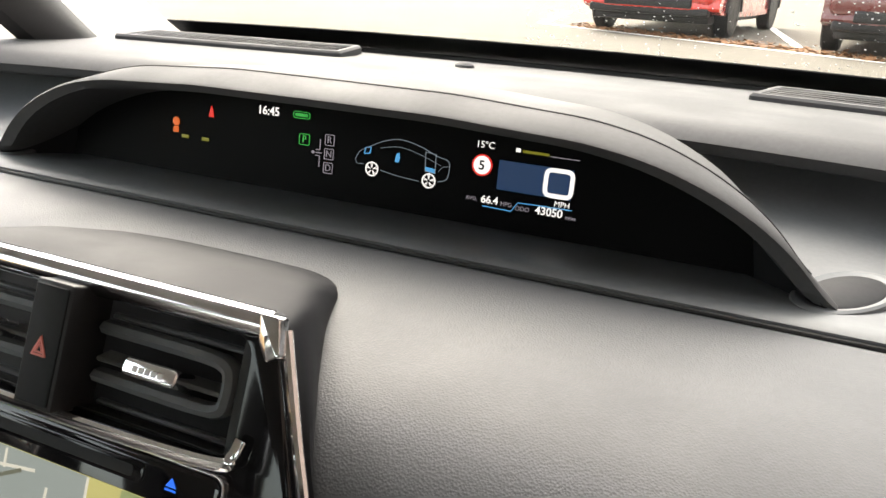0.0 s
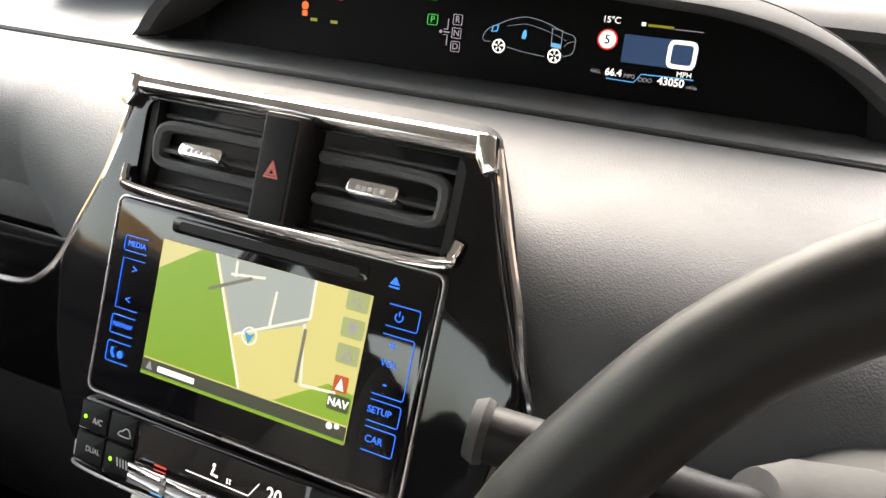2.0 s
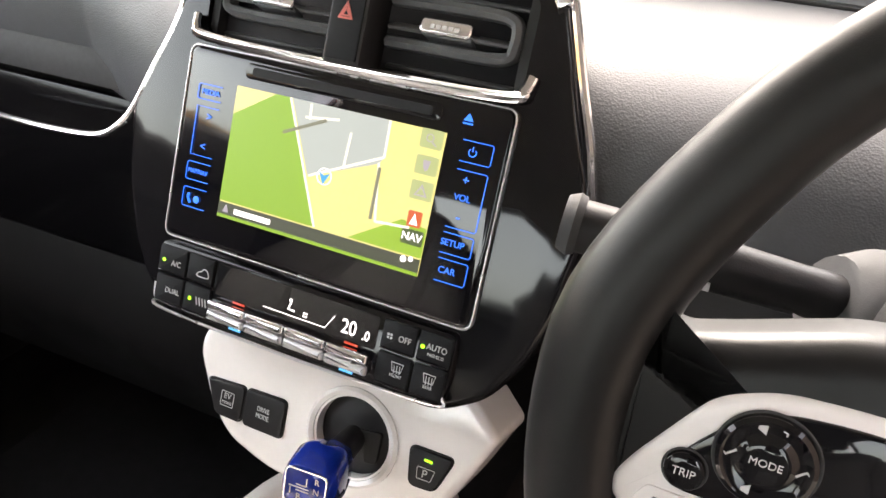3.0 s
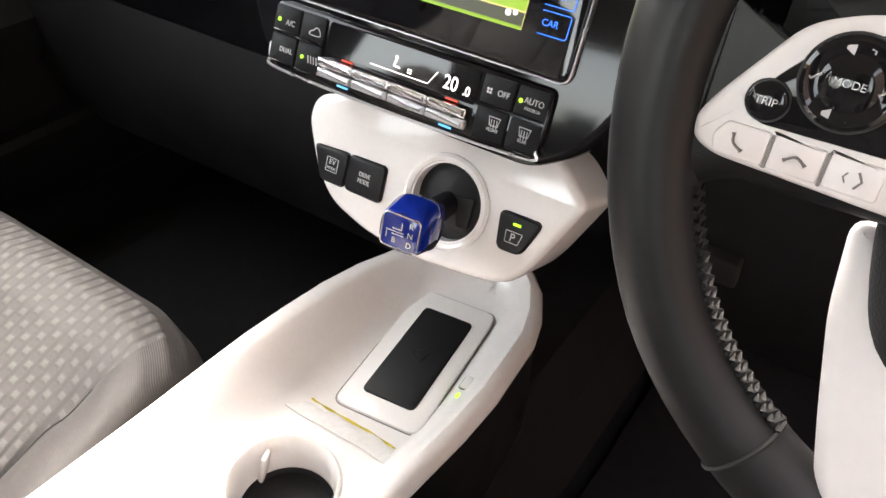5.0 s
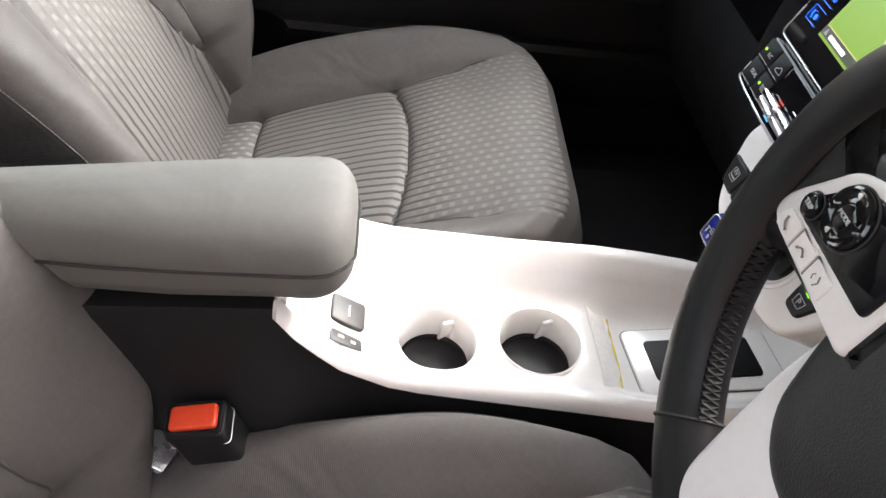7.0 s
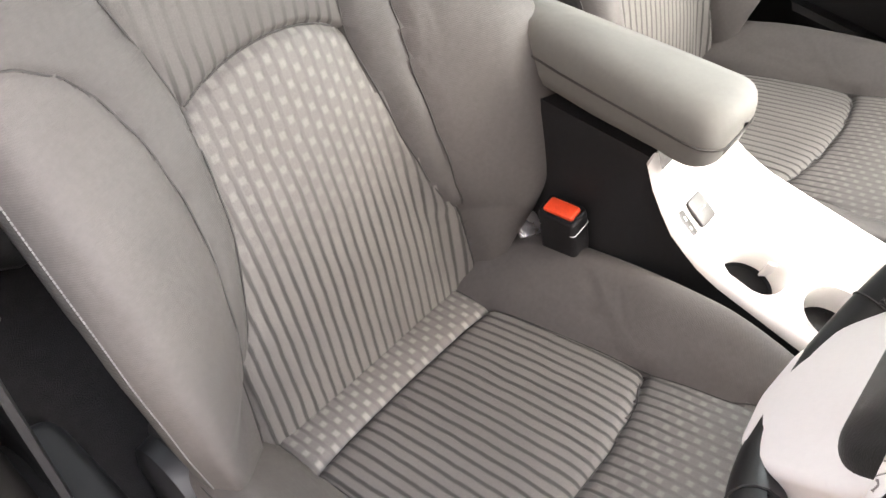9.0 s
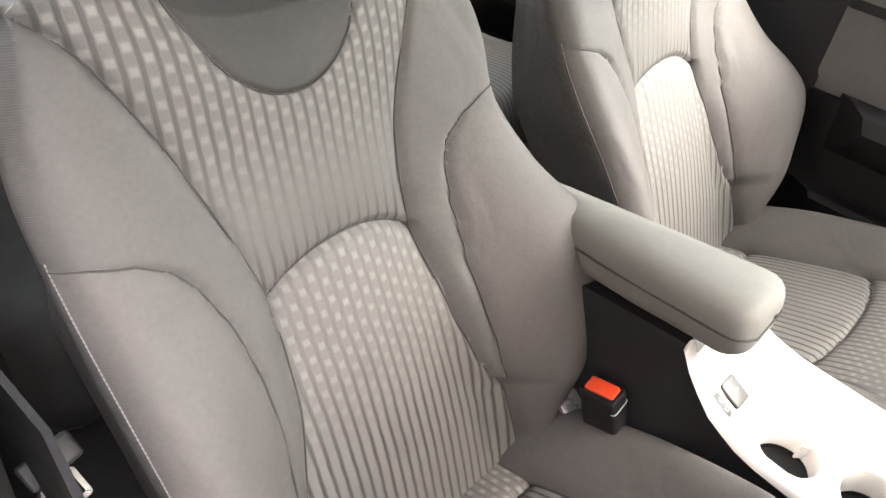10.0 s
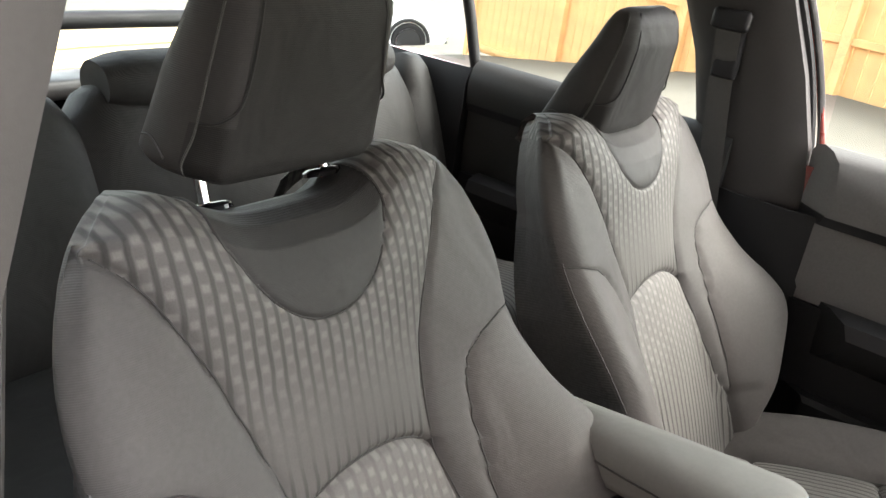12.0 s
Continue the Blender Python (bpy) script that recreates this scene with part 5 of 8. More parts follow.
def selector_panel():
    c = thing("selector_panel", W @ Vector((0, -0.05, 0)), "gloss white gear selector panel under the climate controls", "selector panel")
    out = rounded([(-0.1125, 0.020), (-0.1085, 0.0400), (-0.055, 0.058), (0.06, 0.070), (0.113, 0.0600), (0.1400, 0.0350), (0.1350, 0.0240), (0.1150, -0.020), (0.1000, -0.0420), (0.0750, -0.0490), (0.0100, -0.0560), (-0.0350, -0.0520), (-0.0720, -0.0410), (-0.0930, -0.0200)], 0.012, 5)
    body = part("panel", plate(out, 0.06, W, 0.007, 4, top=0.0), M_WHITE, c)
    gx, gv, gr = 0.0335, -0.0010, 0.0320
    cut(body, plate(circle(gx, gv, gr - 0.002, 40), 0.05, W, 0.0001, 1, top=0.02))
    part("gate_ring", loft([[W @ Vector((gx + r * math.cos(a), gv + r * math.sin(a), z)) for a in [2 * math.pi * k / 48 for k in range(48)]] for r, z in ((gr + 0.006, -0.004), (gr + 0.0055, 0.0015), (gr + 0.003, 0.0030), (gr, 0.0015), (gr - 0.0015, -0.006), (gr - 0.0015, -0.02), (gr + 0.003, -0.02))], close=True, wrap=True), M_WHITE, c, "raised white ring")
    gate = part("gate", revolve([(gr, -0.014), (gr, -0.010), (gr * 0.6, -0.0045), (0.001, -0.002)], W @ Matrix.Translation((gx, gv, 0)), 40), M_BLACK, c, "domed black selector gate")
    part("gate_slot", plate(rounded([(gx - 0.004, gv + 0.006), (gx + 0.022, gv + 0.010), (gx + 0.022, gv - 0.014), (gx + 0.012, gv - 0.016), (gx + 0.010, gv - 0.004), (gx - 0.004, gv - 0.004)], 0.003), 0.003, W, 0.0004, 1, top=-0.0015), M_DEEP, gate)
    # push buttons
    def button(poly, name, lab):
        b = part(name, plate(poly, 0.008, W, 0.0016, 2, top=0.0030), M_BLACK, c, lab)
        part("button_gap", ring(offset(poly, -0.0012), 0.0011, 0.004, W, 0.0003, top=0.0012), M_DEEP, b)
        return b
    ev = button(rounded([(-0.0960, 0.0020), (-0.0610, 0.0045), (-0.0615, -0.0235), (-0.0850, -0.0235)], 0.004), "ev_button", "black push button")
    dm = button(rounded([(-0.0590, 0.0045), (-0.0240, 0.0060), (-0.0235, -0.0230), (-0.0590, -0.0235)], 0.004), "drive_mode_button", "black push button")
    pb = button(rounded([(0.0800, 0.0110), (0.1130, 0.0120), (0.1030, -0.0150), (0.0840, -0.0165)], 0.005), "park_button", "dark park push button")
    wm = lambda x, v: W @ Matrix.Translation((x, v, 0.0032))
    part("key_frame", ring(rect(-0.0810, -0.0150, -0.0690, -0.0030, 0.001), 0.0005, 0.0004, W, 0.0001, top=0.0034), M_GREYMARK, ev)
    text("EV", 0.0062, wm(-0.0750, -0.0068), M_GREYMARK, ev)
    text("MODE", 0.0032, wm(-0.0750, -0.0120), M_GREYMARK, ev)
    text("DRIVE", 0.0052, wm(-0.0415, -0.0065), M_GREYMARK, dm, wide=0.8)
    text("MODE", 0.0052, wm(-0.0415, -0.0120), M_GREYMARK, dm, wide=0.8)
    part("key_frame", ring(rounded([(0.0890, -0.0095), (0.1000, -0.0090), (0.1020, 0.0000), (0.0880, -0.0005)], 0.001), 0.0005, 0.0004, W, 0.0001, top=0.0034), M_GREYMARK, pb)
    text("P", 0.0085, wm(0.0945, -0.0050), M_GREYMARK, pb)
    part("indicator", plate(rect(0.0925, 0.0045, 0.0985, 0.0062, 0.0004), 0.0006, W, 0.0001, 1, top=0.0036), G_LED, pb, "lit green bar")
    # the lever
    lv = thing("gear_lever", W @ Vector((gx, gv, -0.004)), "blue translucent gear selector knob with printed gate pattern", "gear lever")
    base = W @ Vector((gx, gv - 0.001, -0.004))
    tip = Vector((0.0420, -0.1140, 0.6915))
    ax = (tip - base).normalized()
    part("stem", tube([base, base + ax * 0.03, base + ax * 0.055], [0.0095, 0.0105, 0.0150], 16), M_BLACK, lv)
    xx = Vector((1, 0, 0))
    xx = (xx - ax * xx.dot(ax)).normalized()
    yy = ax.cross(xx)
    rows = []
    L = (tip - base).length
    for d, w, h, up in ((0.030, 0.012, 0.012, 0), (0.040, 0.0165, 0.0165, 0), (0.052, 0.0190, 0.0195, 0.0005), (L - 0.022, 0.0195, 0.0185, 0.001), (L - 0.006, 0.0180, 0.0160, 0.000), (L - 0.001, 0.0165, 0.0145, 0.000), (L, 0.0150, 0.0130, 0)):
        o = circle(0, 0, 1, 28)
        rows.append([base + ax * d + yy * up + xx * (w * math.copysign(abs(a) ** 0.62, a)) + yy * (h * math.copysign(abs(b) ** 0.62, b)) for a, b in o])
    kn = part("knob", loft(rows, close=True, cap=True), M_BLUE, lv, "blue translucent knob")
    part("knob_underside", loft([[p - yy * 0.0 for p in r[14:28]] + [r[14]] for r in [[q + (q - (base + ax * dd)) * 0.02 for q in rr] for rr, dd in zip(rows[1:5], (0.040, 0.052, L - 0.022, L - 0.006))]]), M_SURROUND, lv, "dark grey underside of the knob")
    km = Matrix(((xx.x, yy.x, ax.x, tip.x), (xx.y, yy.y, ax.y, tip.y), (xx.z, yy.z, ax.z, tip.z), (0, 0, 0, 1)))
    part("knob_rim", ring(rounded([(-0.0150, -0.0130), (0.0150, -0.0130), (0.0150, 0.0130), (-0.0150, 0.0130)], 0.005), 0.0012, 0.001, km, 0.0003, top=0.0006), M_CHROME, kn, "bright rim of the knob face")
    km = km @ Matrix.Translation((0, 0, 0.0006))
    for k, ch in enumerate("RND"):
        text(ch, 0.0058, km @ Matrix.Translation((0.0080, 0.0072 - 0.0072 * k, 0)), M_GREYMARK, kn)
    text("B", 0.0058, km @ Matrix.Translation((-0.0040, -0.0066, 0)), M_GREYMARK, kn)
    part("gate_pattern", join(*[tube([km @ Vector((a, b, 0)), km @ Vector((c2, d2, 0))], 0.0004, 5) for a, b, c2, d2 in ((-0.011, 0.0, 0.003, 0.0), (-0.006, 0.002, 0.001, 0.002), (0.001, 0.002, 0.001, 0.0075), (-0.006, -0.002, 0.003, -0.002), (-0.010, -0.001, -0.010, -0.006))]), M_GREYMARK, kn)
    return c


centre_stack()
climate_unit()
selector_panel()


# ---- console between the seats ----
def console():
    c = thing("centre_console", (0, -0.3, 0.24), "gloss white console tray on a black base, with two cup holders", "console")
    ys = [0.105, 0.09, 0.06, 0.03, 0.0, -0.05, -0.10, -0.13, -0.148, -0.165, -0.20, -0.25, -0.30, -0.345, -0.375, -0.40, -0.42, -0.44, -0.458, -0.472]
    zf = [(-0.472, 0.588), (-0.458, 0.566), (-0.44, 0.545), (-0.42, 0.530), (-0.40, 0.520), (-0.375, 0.507), (-0.345, 0.499), (-0.165, 0.496), (-0.148, 0.492), (-0.13, 0.483), (0.06, 0.482), (0.09, 0.490), (0.105, 0.500)]
    zr = [(-0.472, 0.648), (-0.458, 0.618), (-0.44, 0.588), (-0.42, 0.561), (-0.40, 0.543), (-0.375, 0.529), (-0.345, 0.519), (-0.25, 0.513), (-0.10, 0.504), (0.03, 0.499), (0.09, 0.503), (0.105, 0.508)]
    zl = [(-0.472, 0.574), (-0.44, 0.560), (-0.42, 0.552), (-0.40, 0.547), (-0.377, 0.542), (-0.345, 0.540), (-0.25, 0.535), (-0.15, 0.535), (-0.05, 0.527), (0.03, 0.512), (0.09, 0.503), (0.105, 0.506)]
    xr = [(-0.472, 0.112), (-0.44, 0.097), (-0.40, 0.084), (-0.345, 0.080), (-0.20, 0.086), (-0.10, 0.091), (-0.05, 0.091), (0.03, 0.083), (0.06, 0.074), (0.09, 0.058), (0.105, 0.040)]
    xl = [(-0.472, -0.100), (-0.40, -0.098), (-0.25, -0.100), (-0.10, -0.098), (0.0, -0.093), (0.06, -0.082), (0.09, -0.066), (0.105, -0.045)]
    rows = []
    for y in ys:
        F, R, L, a, b = (lerp(y, t) for t in (zf, zr, zl, xr, xl))
        F, R, L = F - 0.004, R - 0.003, L - 0.002
        rows.append([(b - 0.006, y, L - 0.030), (b - 0.004, y, L - 0.006), (b, y, L - 0.001), (b + 0.006, y, L), (b + 0.012, y, L - 0.003), (b + 0.026, y, F + (L - F) * 0.62), (b + 0.040, y, F + (L - F) * 0.25), (b + 0.054, y, F + (L - F) * 0.05), (b + 0.066, y, F), (b + 0.085, y, F), (a - 0.055, y, F), (a - 0.036, y, F), (a - 0.024, y, F + (R - F) * 0.25), (a - 0.014, y, F + (R - F) * 0.8), (a - 0.007, y, R), (a - 0.002, y, R - 0.001), (a + 0.002, y, R - 0.005), (a + 0.003, y, R - 0.010)])
    tray = part("white_tray", sheet(rows, 0.004), M_WHITE, c, "gloss white tray", angle=60)
    cups = ((0.008, -0.2185, 0.0425), (0.015, -0.3255, 0.0405))
    cut(tray, *[revolve([(r, 0.40), (r, 0.56)], Matrix.Translation((x, y, 0)), 48) for x, y, r in cups])
    for x, y, r in cups:
        cp = part("cup_holder", loft([[(x + rr * math.cos(a), y + rr * math.sin(a), z) for a in [2 * math.pi * k / 48 for k in range(48)]] for rr, z in ((r + 0.0025, 0.4985), (r + 0.0005, 0.4995), (r - 0.0012, 0.497), (r - 0.003, 0.475), (r - 0.004, 0.460))], close=True), M_WHITE, c, "white cup holder well")
        part("rubber_insert", join(revolve([(r - 0.0030, 0.4600), (r - 0.0045, 0.4640), (r - 0.007, 0.4610), (r - 0.008, 0.434), (0.001, 0.433)], Matrix.Translation((x, y, 0)), 48), tube([(x + (r - 0.013) * math.cos(a), y + (r - 0.013) * math.sin(a), 0.4335) for a in [2 * math.pi * k / 40 for k in range(40)]], 0.001, 5, True), block(Matrix.Translation((x - r * 0.4, y + r * 0.5, 0.4365)), 0.016, 0.012, 0.006, 0.002)), M_RUBBER, cp, "black rubber cup mat")
        part("cup_flap", block(pose(x - r + 0.006, y + 0.012, 0.468, 0, 12, 20), 0.005, 0.013, 0.05, 0.002), M_WHITE, cp, "white spring flap")
        part("cup_flap", block(pose(x + r - 0.010, y + 0.002, 0.466, 0, -12, 0), 0.006, 0.010, 0.010, 0.002), M_WHITE, cp)
    # charging pad with its raised frame
    m = Matrix(((0.9914, -0.1305, 0, 0.0080), (0.1305, 0.9914, 0, -0.0400), (0, 0, 1, 0.4830), (0, 0, 0, 1)))
    pd = part("charging_plate", plate(rect(-0.0420, -0.0810, 0.0420, 0.0850, 0.012), 0.006, m, 0.0015, 3, top=0.0022), M_WHITE, c, "white wireless charging plate")
    part("plate_gap", ring(rect(-0.0432, -0.0822, 0.0432, 0.0862, 0.0125), 0.0010, 0.002, m, 0.0002, top=0.0006), M_BROWNMARK, pd)
    rub = part("charging_mat", plate(rect(-0.0255, -0.0600, 0.0265, 0.0610, 0.006), 0.002, m, 0.0010, 2, top=0.0040), M_RUBBER, pd, "black rubber charging mat")
    part("mat_mark", join(*[tube([m @ Vector((p[0], p[1], 0.0041)) for p in pts], 0.0005, 5) for pts in ([(0.006 * math.cos(a) - 0.001, 0.006 * math.sin(a)) for a in [0.4 + 0.5 * k for k in range(11)]], [(0.007, 0.007), (0.006, -0.002), (0.004, -0.009)], [(0.009, 0.010), (0.0085, 0.0095)])]), M_BLACK, rub)
    part("charge_button", plate(rect(-0.005, -0.0075, 0.005, 0.0075, 0.002), 0.004, Matrix.Translation((0.0640, -0.043, 0.4865)) @ pose(0, 0, 0, 0, -6, 4), 0.0012, 2, top=0.0035), M_WHITE2, c, "small white power button")
    part("button_outline", ring(rect(-0.0057, -0.0082, 0.0057, 0.0082, 0.002), 0.0006, 0.002, Matrix.Translation((0.0640, -0.043, 0.4865)) @ pose(0, 0, 0, 0, -6, 4), 0.0002, top=0.0020), M_BROWNMARK, c)
    part("indicator", plate(rect(-0.0012, -0.0028, 0.0012, 0.0028, 0.0005), 0.002, Matrix.Translation((0.0640, -0.0600, 0.4872)) @ pose(0, 0, 0, 0, -6, 4), 0.0003, 1, top=0.0020), G_LED, c, "lit green bar")
    # peeling film with a yellow edge across the step
    f = [[(x, y + 0.0015 * math.sin(40 * x), z + 0.0012 + 0.0008 * math.sin(170 * x + y * 300)) for x in [-0.052 + 0.0058 * k for k in range(21)]] for y, z in ((-0.1600, 0.4960), (-0.1510, 0.4935), (-0.1440, 0.4905), (-0.1375, 0.4860))]
    fl = part("protective_film", sheet(f, 0.0004), M_FILM, c, "wrinkled clear film over the step")
    part("film_edge", sheet([[(x, -0.1385 + d + 0.0008 * math.sin(60 * x), 0.4878 + 0.0006 * math.sin(300 * x)) for x in [-0.036 + 0.005 * k for k in range(21)]] for d in (0.0, 0.0026)], 0.0004), M_YELLOW, fl, "ragged yellow film edge")
    # sockets at the rear of the tray
    tilt = pose(0.0140, -0.4170, 0.5285, -29, 0, 0)
    sk = part("socket_lid", plate(rect(-0.0165, -0.0185, 0.0165, 0.0185, 0.005), 0.006, tilt, 0.0018, 3, top=0.0055), M_PILLAR, c, "grey hinged socket lid")
    part("lid_print", join(*[block(tilt @ Matrix.Translation((d, 0, 0.0057)), 0.0016, 0.0022 + 0.0, 0.0006, 0) for d in (-0.006, -0.003, 0, 0.003, 0.006)]), M_GREYMARK, sk)
    tilt2 = pose(0.0505, -0.4160, 0.5310, -29, -8, 0)
    us = part("usb_socket", plate(rounded([(-0.0070, -0.0170), (0.0090, -0.0165), (0.0070, 0.0165), (-0.0070, 0.0150)], 0.002), 0.006, tilt2, 0.0008, 2, top=0.0040), M_PILLAR, c, "grey socket panel")
    part("socket_mark", join(block(tilt2 @ Matrix.Translation((0, -0.007, 0.0042)), 0.003, 0.006, 0.0008, 0), block(tilt2 @ Matrix.Translation((0.001, 0.006, 0.0042)), 0.003, 0.005, 0.0008, 0)), M_GREYMARK, us)
    # black base under tray and armrest
    base = []
    for y in ys + [-0.52, -0.60, -0.68, -0.76]:
        a, b, R, L = lerp(y, xr), lerp(y, xl), lerp(y, zr), lerp(y, zl)
        R, L = min(R, 0.645) - (0.012 if y > -0.46 else 0.003) - (0.07 * max(0, -0.472 - y)), min(L, 0.645) - (0.012 if y > -0.46 else 0.003) - (0.07 * max(0, -0.472 - y))
        mid = min(lerp(y, zf) - 0.095, 0.40) if y > -0.46 else R
        base.append([(b - 0.006, y, 0.22), (b - 0.003, y, L - 0.012), (b + 0.002, y, L), (b + 0.012, y, min(L, mid + 0.05)), (b + 0.03, y, min(L, mid)), (a - 0.03, y, mid), (a - 0.010, y, min(R, mid + 0.05)), (a - 0.001, y, R), (a + 0.001, y, R - 0.012), (a + 0.010, y, 0.22)])
    part("base", loft(base, close=True, cap=True), M_BLACK, c, "black grained console base")
    part("rear_lip", sheet([[(0.020, -0.474, 0.640), (0.110, -0.474, 0.640)], [(0.020, -0.478, 0.600), (0.110, -0.478, 0.600)]], 0.003), M_WHITE, c)
    # padded lid
    arm = thing("armrest", (0.05, -0.6, 0.64), "grey-green cloth padded armrest lid with a stitched seam", "armrest")
    rows = []
    xa, xb = -0.004, 0.113
    nose = [(-0.412 - 0.034 * (1 - math.cos(radians(a))), 0.030 * (1 - math.sin(radians(a))), 0.715 - 0.024 * (1 - math.sin(radians(a))) ** 1.5) for a in (0, 15, 30, 45, 60, 75, 90)]
    for y, e, zt in nose + [(-0.47, 0.0, 0.714), (-0.55, 0.0, 0.710), (-0.65, 0.0, 0.704), (-0.76, 0.0, 0.697), (-0.80, 0.004, 0.693)]:
        zt += 0.004
        x0, x1, zb = xa + e + 0.12 * max(0, -0.43 - y), xb - e - 0.10 * max(0, -0.58 - y), 0.648 + e * 0.5 + 0.06 * min(0, y + 0.47)
        rows.append([(x0 + 0.010, y, zb), (x0 + 0.003, y, zb + 0.006), (x0, y, zb + 0.018), (x0, y, zt - 0.028), (x0 + 0.003, y, zt - 0.014), (x0 + 0.012, y, zt - 0.004), (x0 + 0.030, y, zt), ((x0 + x1) / 2, y, zt + 0.0025), (x1 - 0.030, y, zt), (x1 - 0.012, y, zt - 0.004), (x1 - 0.003, y, zt - 0.014), (x1, y, zt - 0.028), (x1 - 0.0005, y, zb + 0.018), (x1 - 0.004, y, zb + 0.006), (x1 - 0.012, y, zb)])
    part("pad", loft(rows, close=True, cap=True), M_ARM, arm, "cloth pad", angle=60)
    seam = [(xb + 0.0006 - 0.10 * max(0, -0.58 - y), y, 0.6830 + 0.04 * (y + 0.44)) for y in (-0.80, -0.70, -0.60, -0.50, -0.44)] + [(xb - 0.0082, -0.4215, 0.6835), (xb - 0.0215, -0.4125, 0.6830), (xb - 0.030, -0.4112, 0.6830), (0.05, -0.4112, 0.6830), (xa + 0.030, -0.4112, 0.6830), (xa + 0.0082, -0.4215, 0.6835)] 
    sm = spline(seam, 5)
    part("seam", tube(sm, 0.0013, 6), M_SEAM, arm, "stitched seam round the pad")
    return c


console()


# ---- steering wheel and column ----
H = plane_at((0.391, -0.198, 0.911), 16.0)
RIM, TUBE = 0.1675, 0.0165
OUT, UP = 0.014, 0.0                                 # shift of the switch pads from their drawn outline


def hp(u, v, n=0.0):
    return H @ Vector((u, v, n))


def rim_at(sa):
    """Radius and thickness of the rim, a little tighter over the top."""
    t = max(0.0, min(1.0, (sa - 0.10) / 0.45))
    t = t * t * (3 - 2 * t)
    return RIM - 0.0066 * t, TUBE * (1 - 0.12 * t)


def steering_wheel():
    w = thing("steering_wheel", hp(0, 0, -0.04), "black leather steering wheel with white spokes and switch pads", "steering wheel")
    rows = []
    nn = 96
    for k in range(nn):
        a = 2 * math.pi * k / nn
        ca, sa = math.cos(a), math.sin(a)
        grip = 1 + 0.10 * math.exp(-((abs(math.degrees(a) % 360 - 160) % 360) / 22) ** 2) + 0.10 * math.exp(-((abs(math.degrees(a) % 360 - 20) % 360) / 22) ** 2)
        squash = 1.0 if sa > -0.55 else 1 - 0.06 * (-0.55 - sa) / 0.45
        R_, T_ = rim_at(sa)
        rows.append([H @ Vector(((R_ + T_ * grip * math.cos(b)) * ca, (R_ * squash + T_ * grip * math.cos(b)) * sa, T_ * 1.05 * math.sin(b))) for b in [2 * math.pi * j / 18 for j in range(18)]])
    part("rim", loft(rows, close=True, wrap=True), M_WHEEL, w, "black grained leather rim")
    # joints of the leather and the cross stitching on the inside
    for a in (59, 121, 234, 306):
        t = radians(a)
        k = 1.0 if math.sin(t) > -0.55 else 1 - 0.06 * (-0.55 - math.sin(t)) / 0.45
        R_, T_ = rim_at(math.sin(t))
        part("leather_joint", tube([H @ Vector(((R_ + (T_ + 0.0003) * math.cos(b)) * math.cos(t), (R_ * k + (T_ + 0.0003) * math.cos(b)) * math.sin(t), (T_ * 1.05 + 0.0003) * math.sin(b))) for b in [2 * math.pi * j / 16 for j in range(16)]], 0.0011, 5, True), M_DEEP, w)
    for a0, a1 in ((198, 233), (307, 342)):
        bits = []
        for k in range(22):
            t = radians(a0 + (a1 - a0) * k / 21)
            q = 1.0 if math.sin(t) > -0.55 else 1 - 0.06 * (-0.55 - math.sin(t)) / 0.45
            r = RIM - TUBE * 0.98
            e = radians(0.7)
            f = lambda tt, n, rr=r: H @ Vector((rr * math.cos(tt), (RIM * q - TUBE * 0.98) * math.sin(tt), n))
            bits += [tube([f(t - e, 0.0065), f(t + e, -0.0035)], 0.0015, 4), tube([f(t + e, 0.0065), f(t - e, -0.0035)], 0.0013, 4)]
        part("cross_stitching", join(*bits), M_RUBBER, w, "black cross stitching")
    # spokes
    for s in (-1, 1):
        P = lambda pts: [(s * (u + OUT), v + UP) for u, v in pts]
        Q = lambda pts: [(s * u, v) for u, v in pts]
        sp = part("spoke", plate(rounded(Q([(0.162, -0.044), (0.163, 0.048), (0.1465, 0.0275), (0.128, 0.033), (0.097, 0.0432), (0.050, 0.048), (0.050, -0.036), (0.137, -0.039), (0.149, -0.048)]), 0.007), 0.026, H, 0.012, 5, top=0.008), M_WHEEL, w, "black leather covered spoke")
        tr = part("spoke_trim", plate(rounded(P([(0.1385, -0.0200), (0.1340, -0.0110), (0.1150, 0.0165), (0.0980, 0.0235), (0.0790, 0.0248), (0.0500, 0.0250), (0.0500, -0.0330), (0.1290, -0.0310), (0.1370, -0.0275)]), 0.007), 0.012, H, 0.003, 3, top=0.0095), M_WHITE2, w, "white spoke trim")
        pn = part("switch_panel", plate(rounded(P([(0.1240, -0.0115), (0.1180, -0.0010), (0.1060, 0.0130), (0.0940, 0.0180), (0.0780, 0.0195), (0.0560, 0.0195), (0.0560, -0.0150), (0.1190, -0.0165)]), 0.005), 0.004, H, 0.001, 2, top=0.0105), M_GLOSS, tr, "gloss black switch panel")
        cx = s * (0.0972 + OUT)
        dial = part("dial", revolve([(0.0142, 0), (0.0139, 0.0025), (0.0126, 0.0034), (0.0112, 0.0026), (0.0088, 0.0020), (0.0072, 0.0030), (0.0055, 0.0036), (0.0005, 0.0036)], H @ Matrix.Translation((cx, 0.0028 + UP, 0.0105)), 36), M_GLOSS, tr, "round gloss black switch")
        part("dial_ring", tube([H @ Vector((cx + 0.0146 * math.cos(a), 0.0028 + UP + 0.0146 * math.sin(a), 0.0108)) for a in [2 * math.pi * k / 40 for k in range(40)]], 0.0005, 5, True), M_PAD, dial)
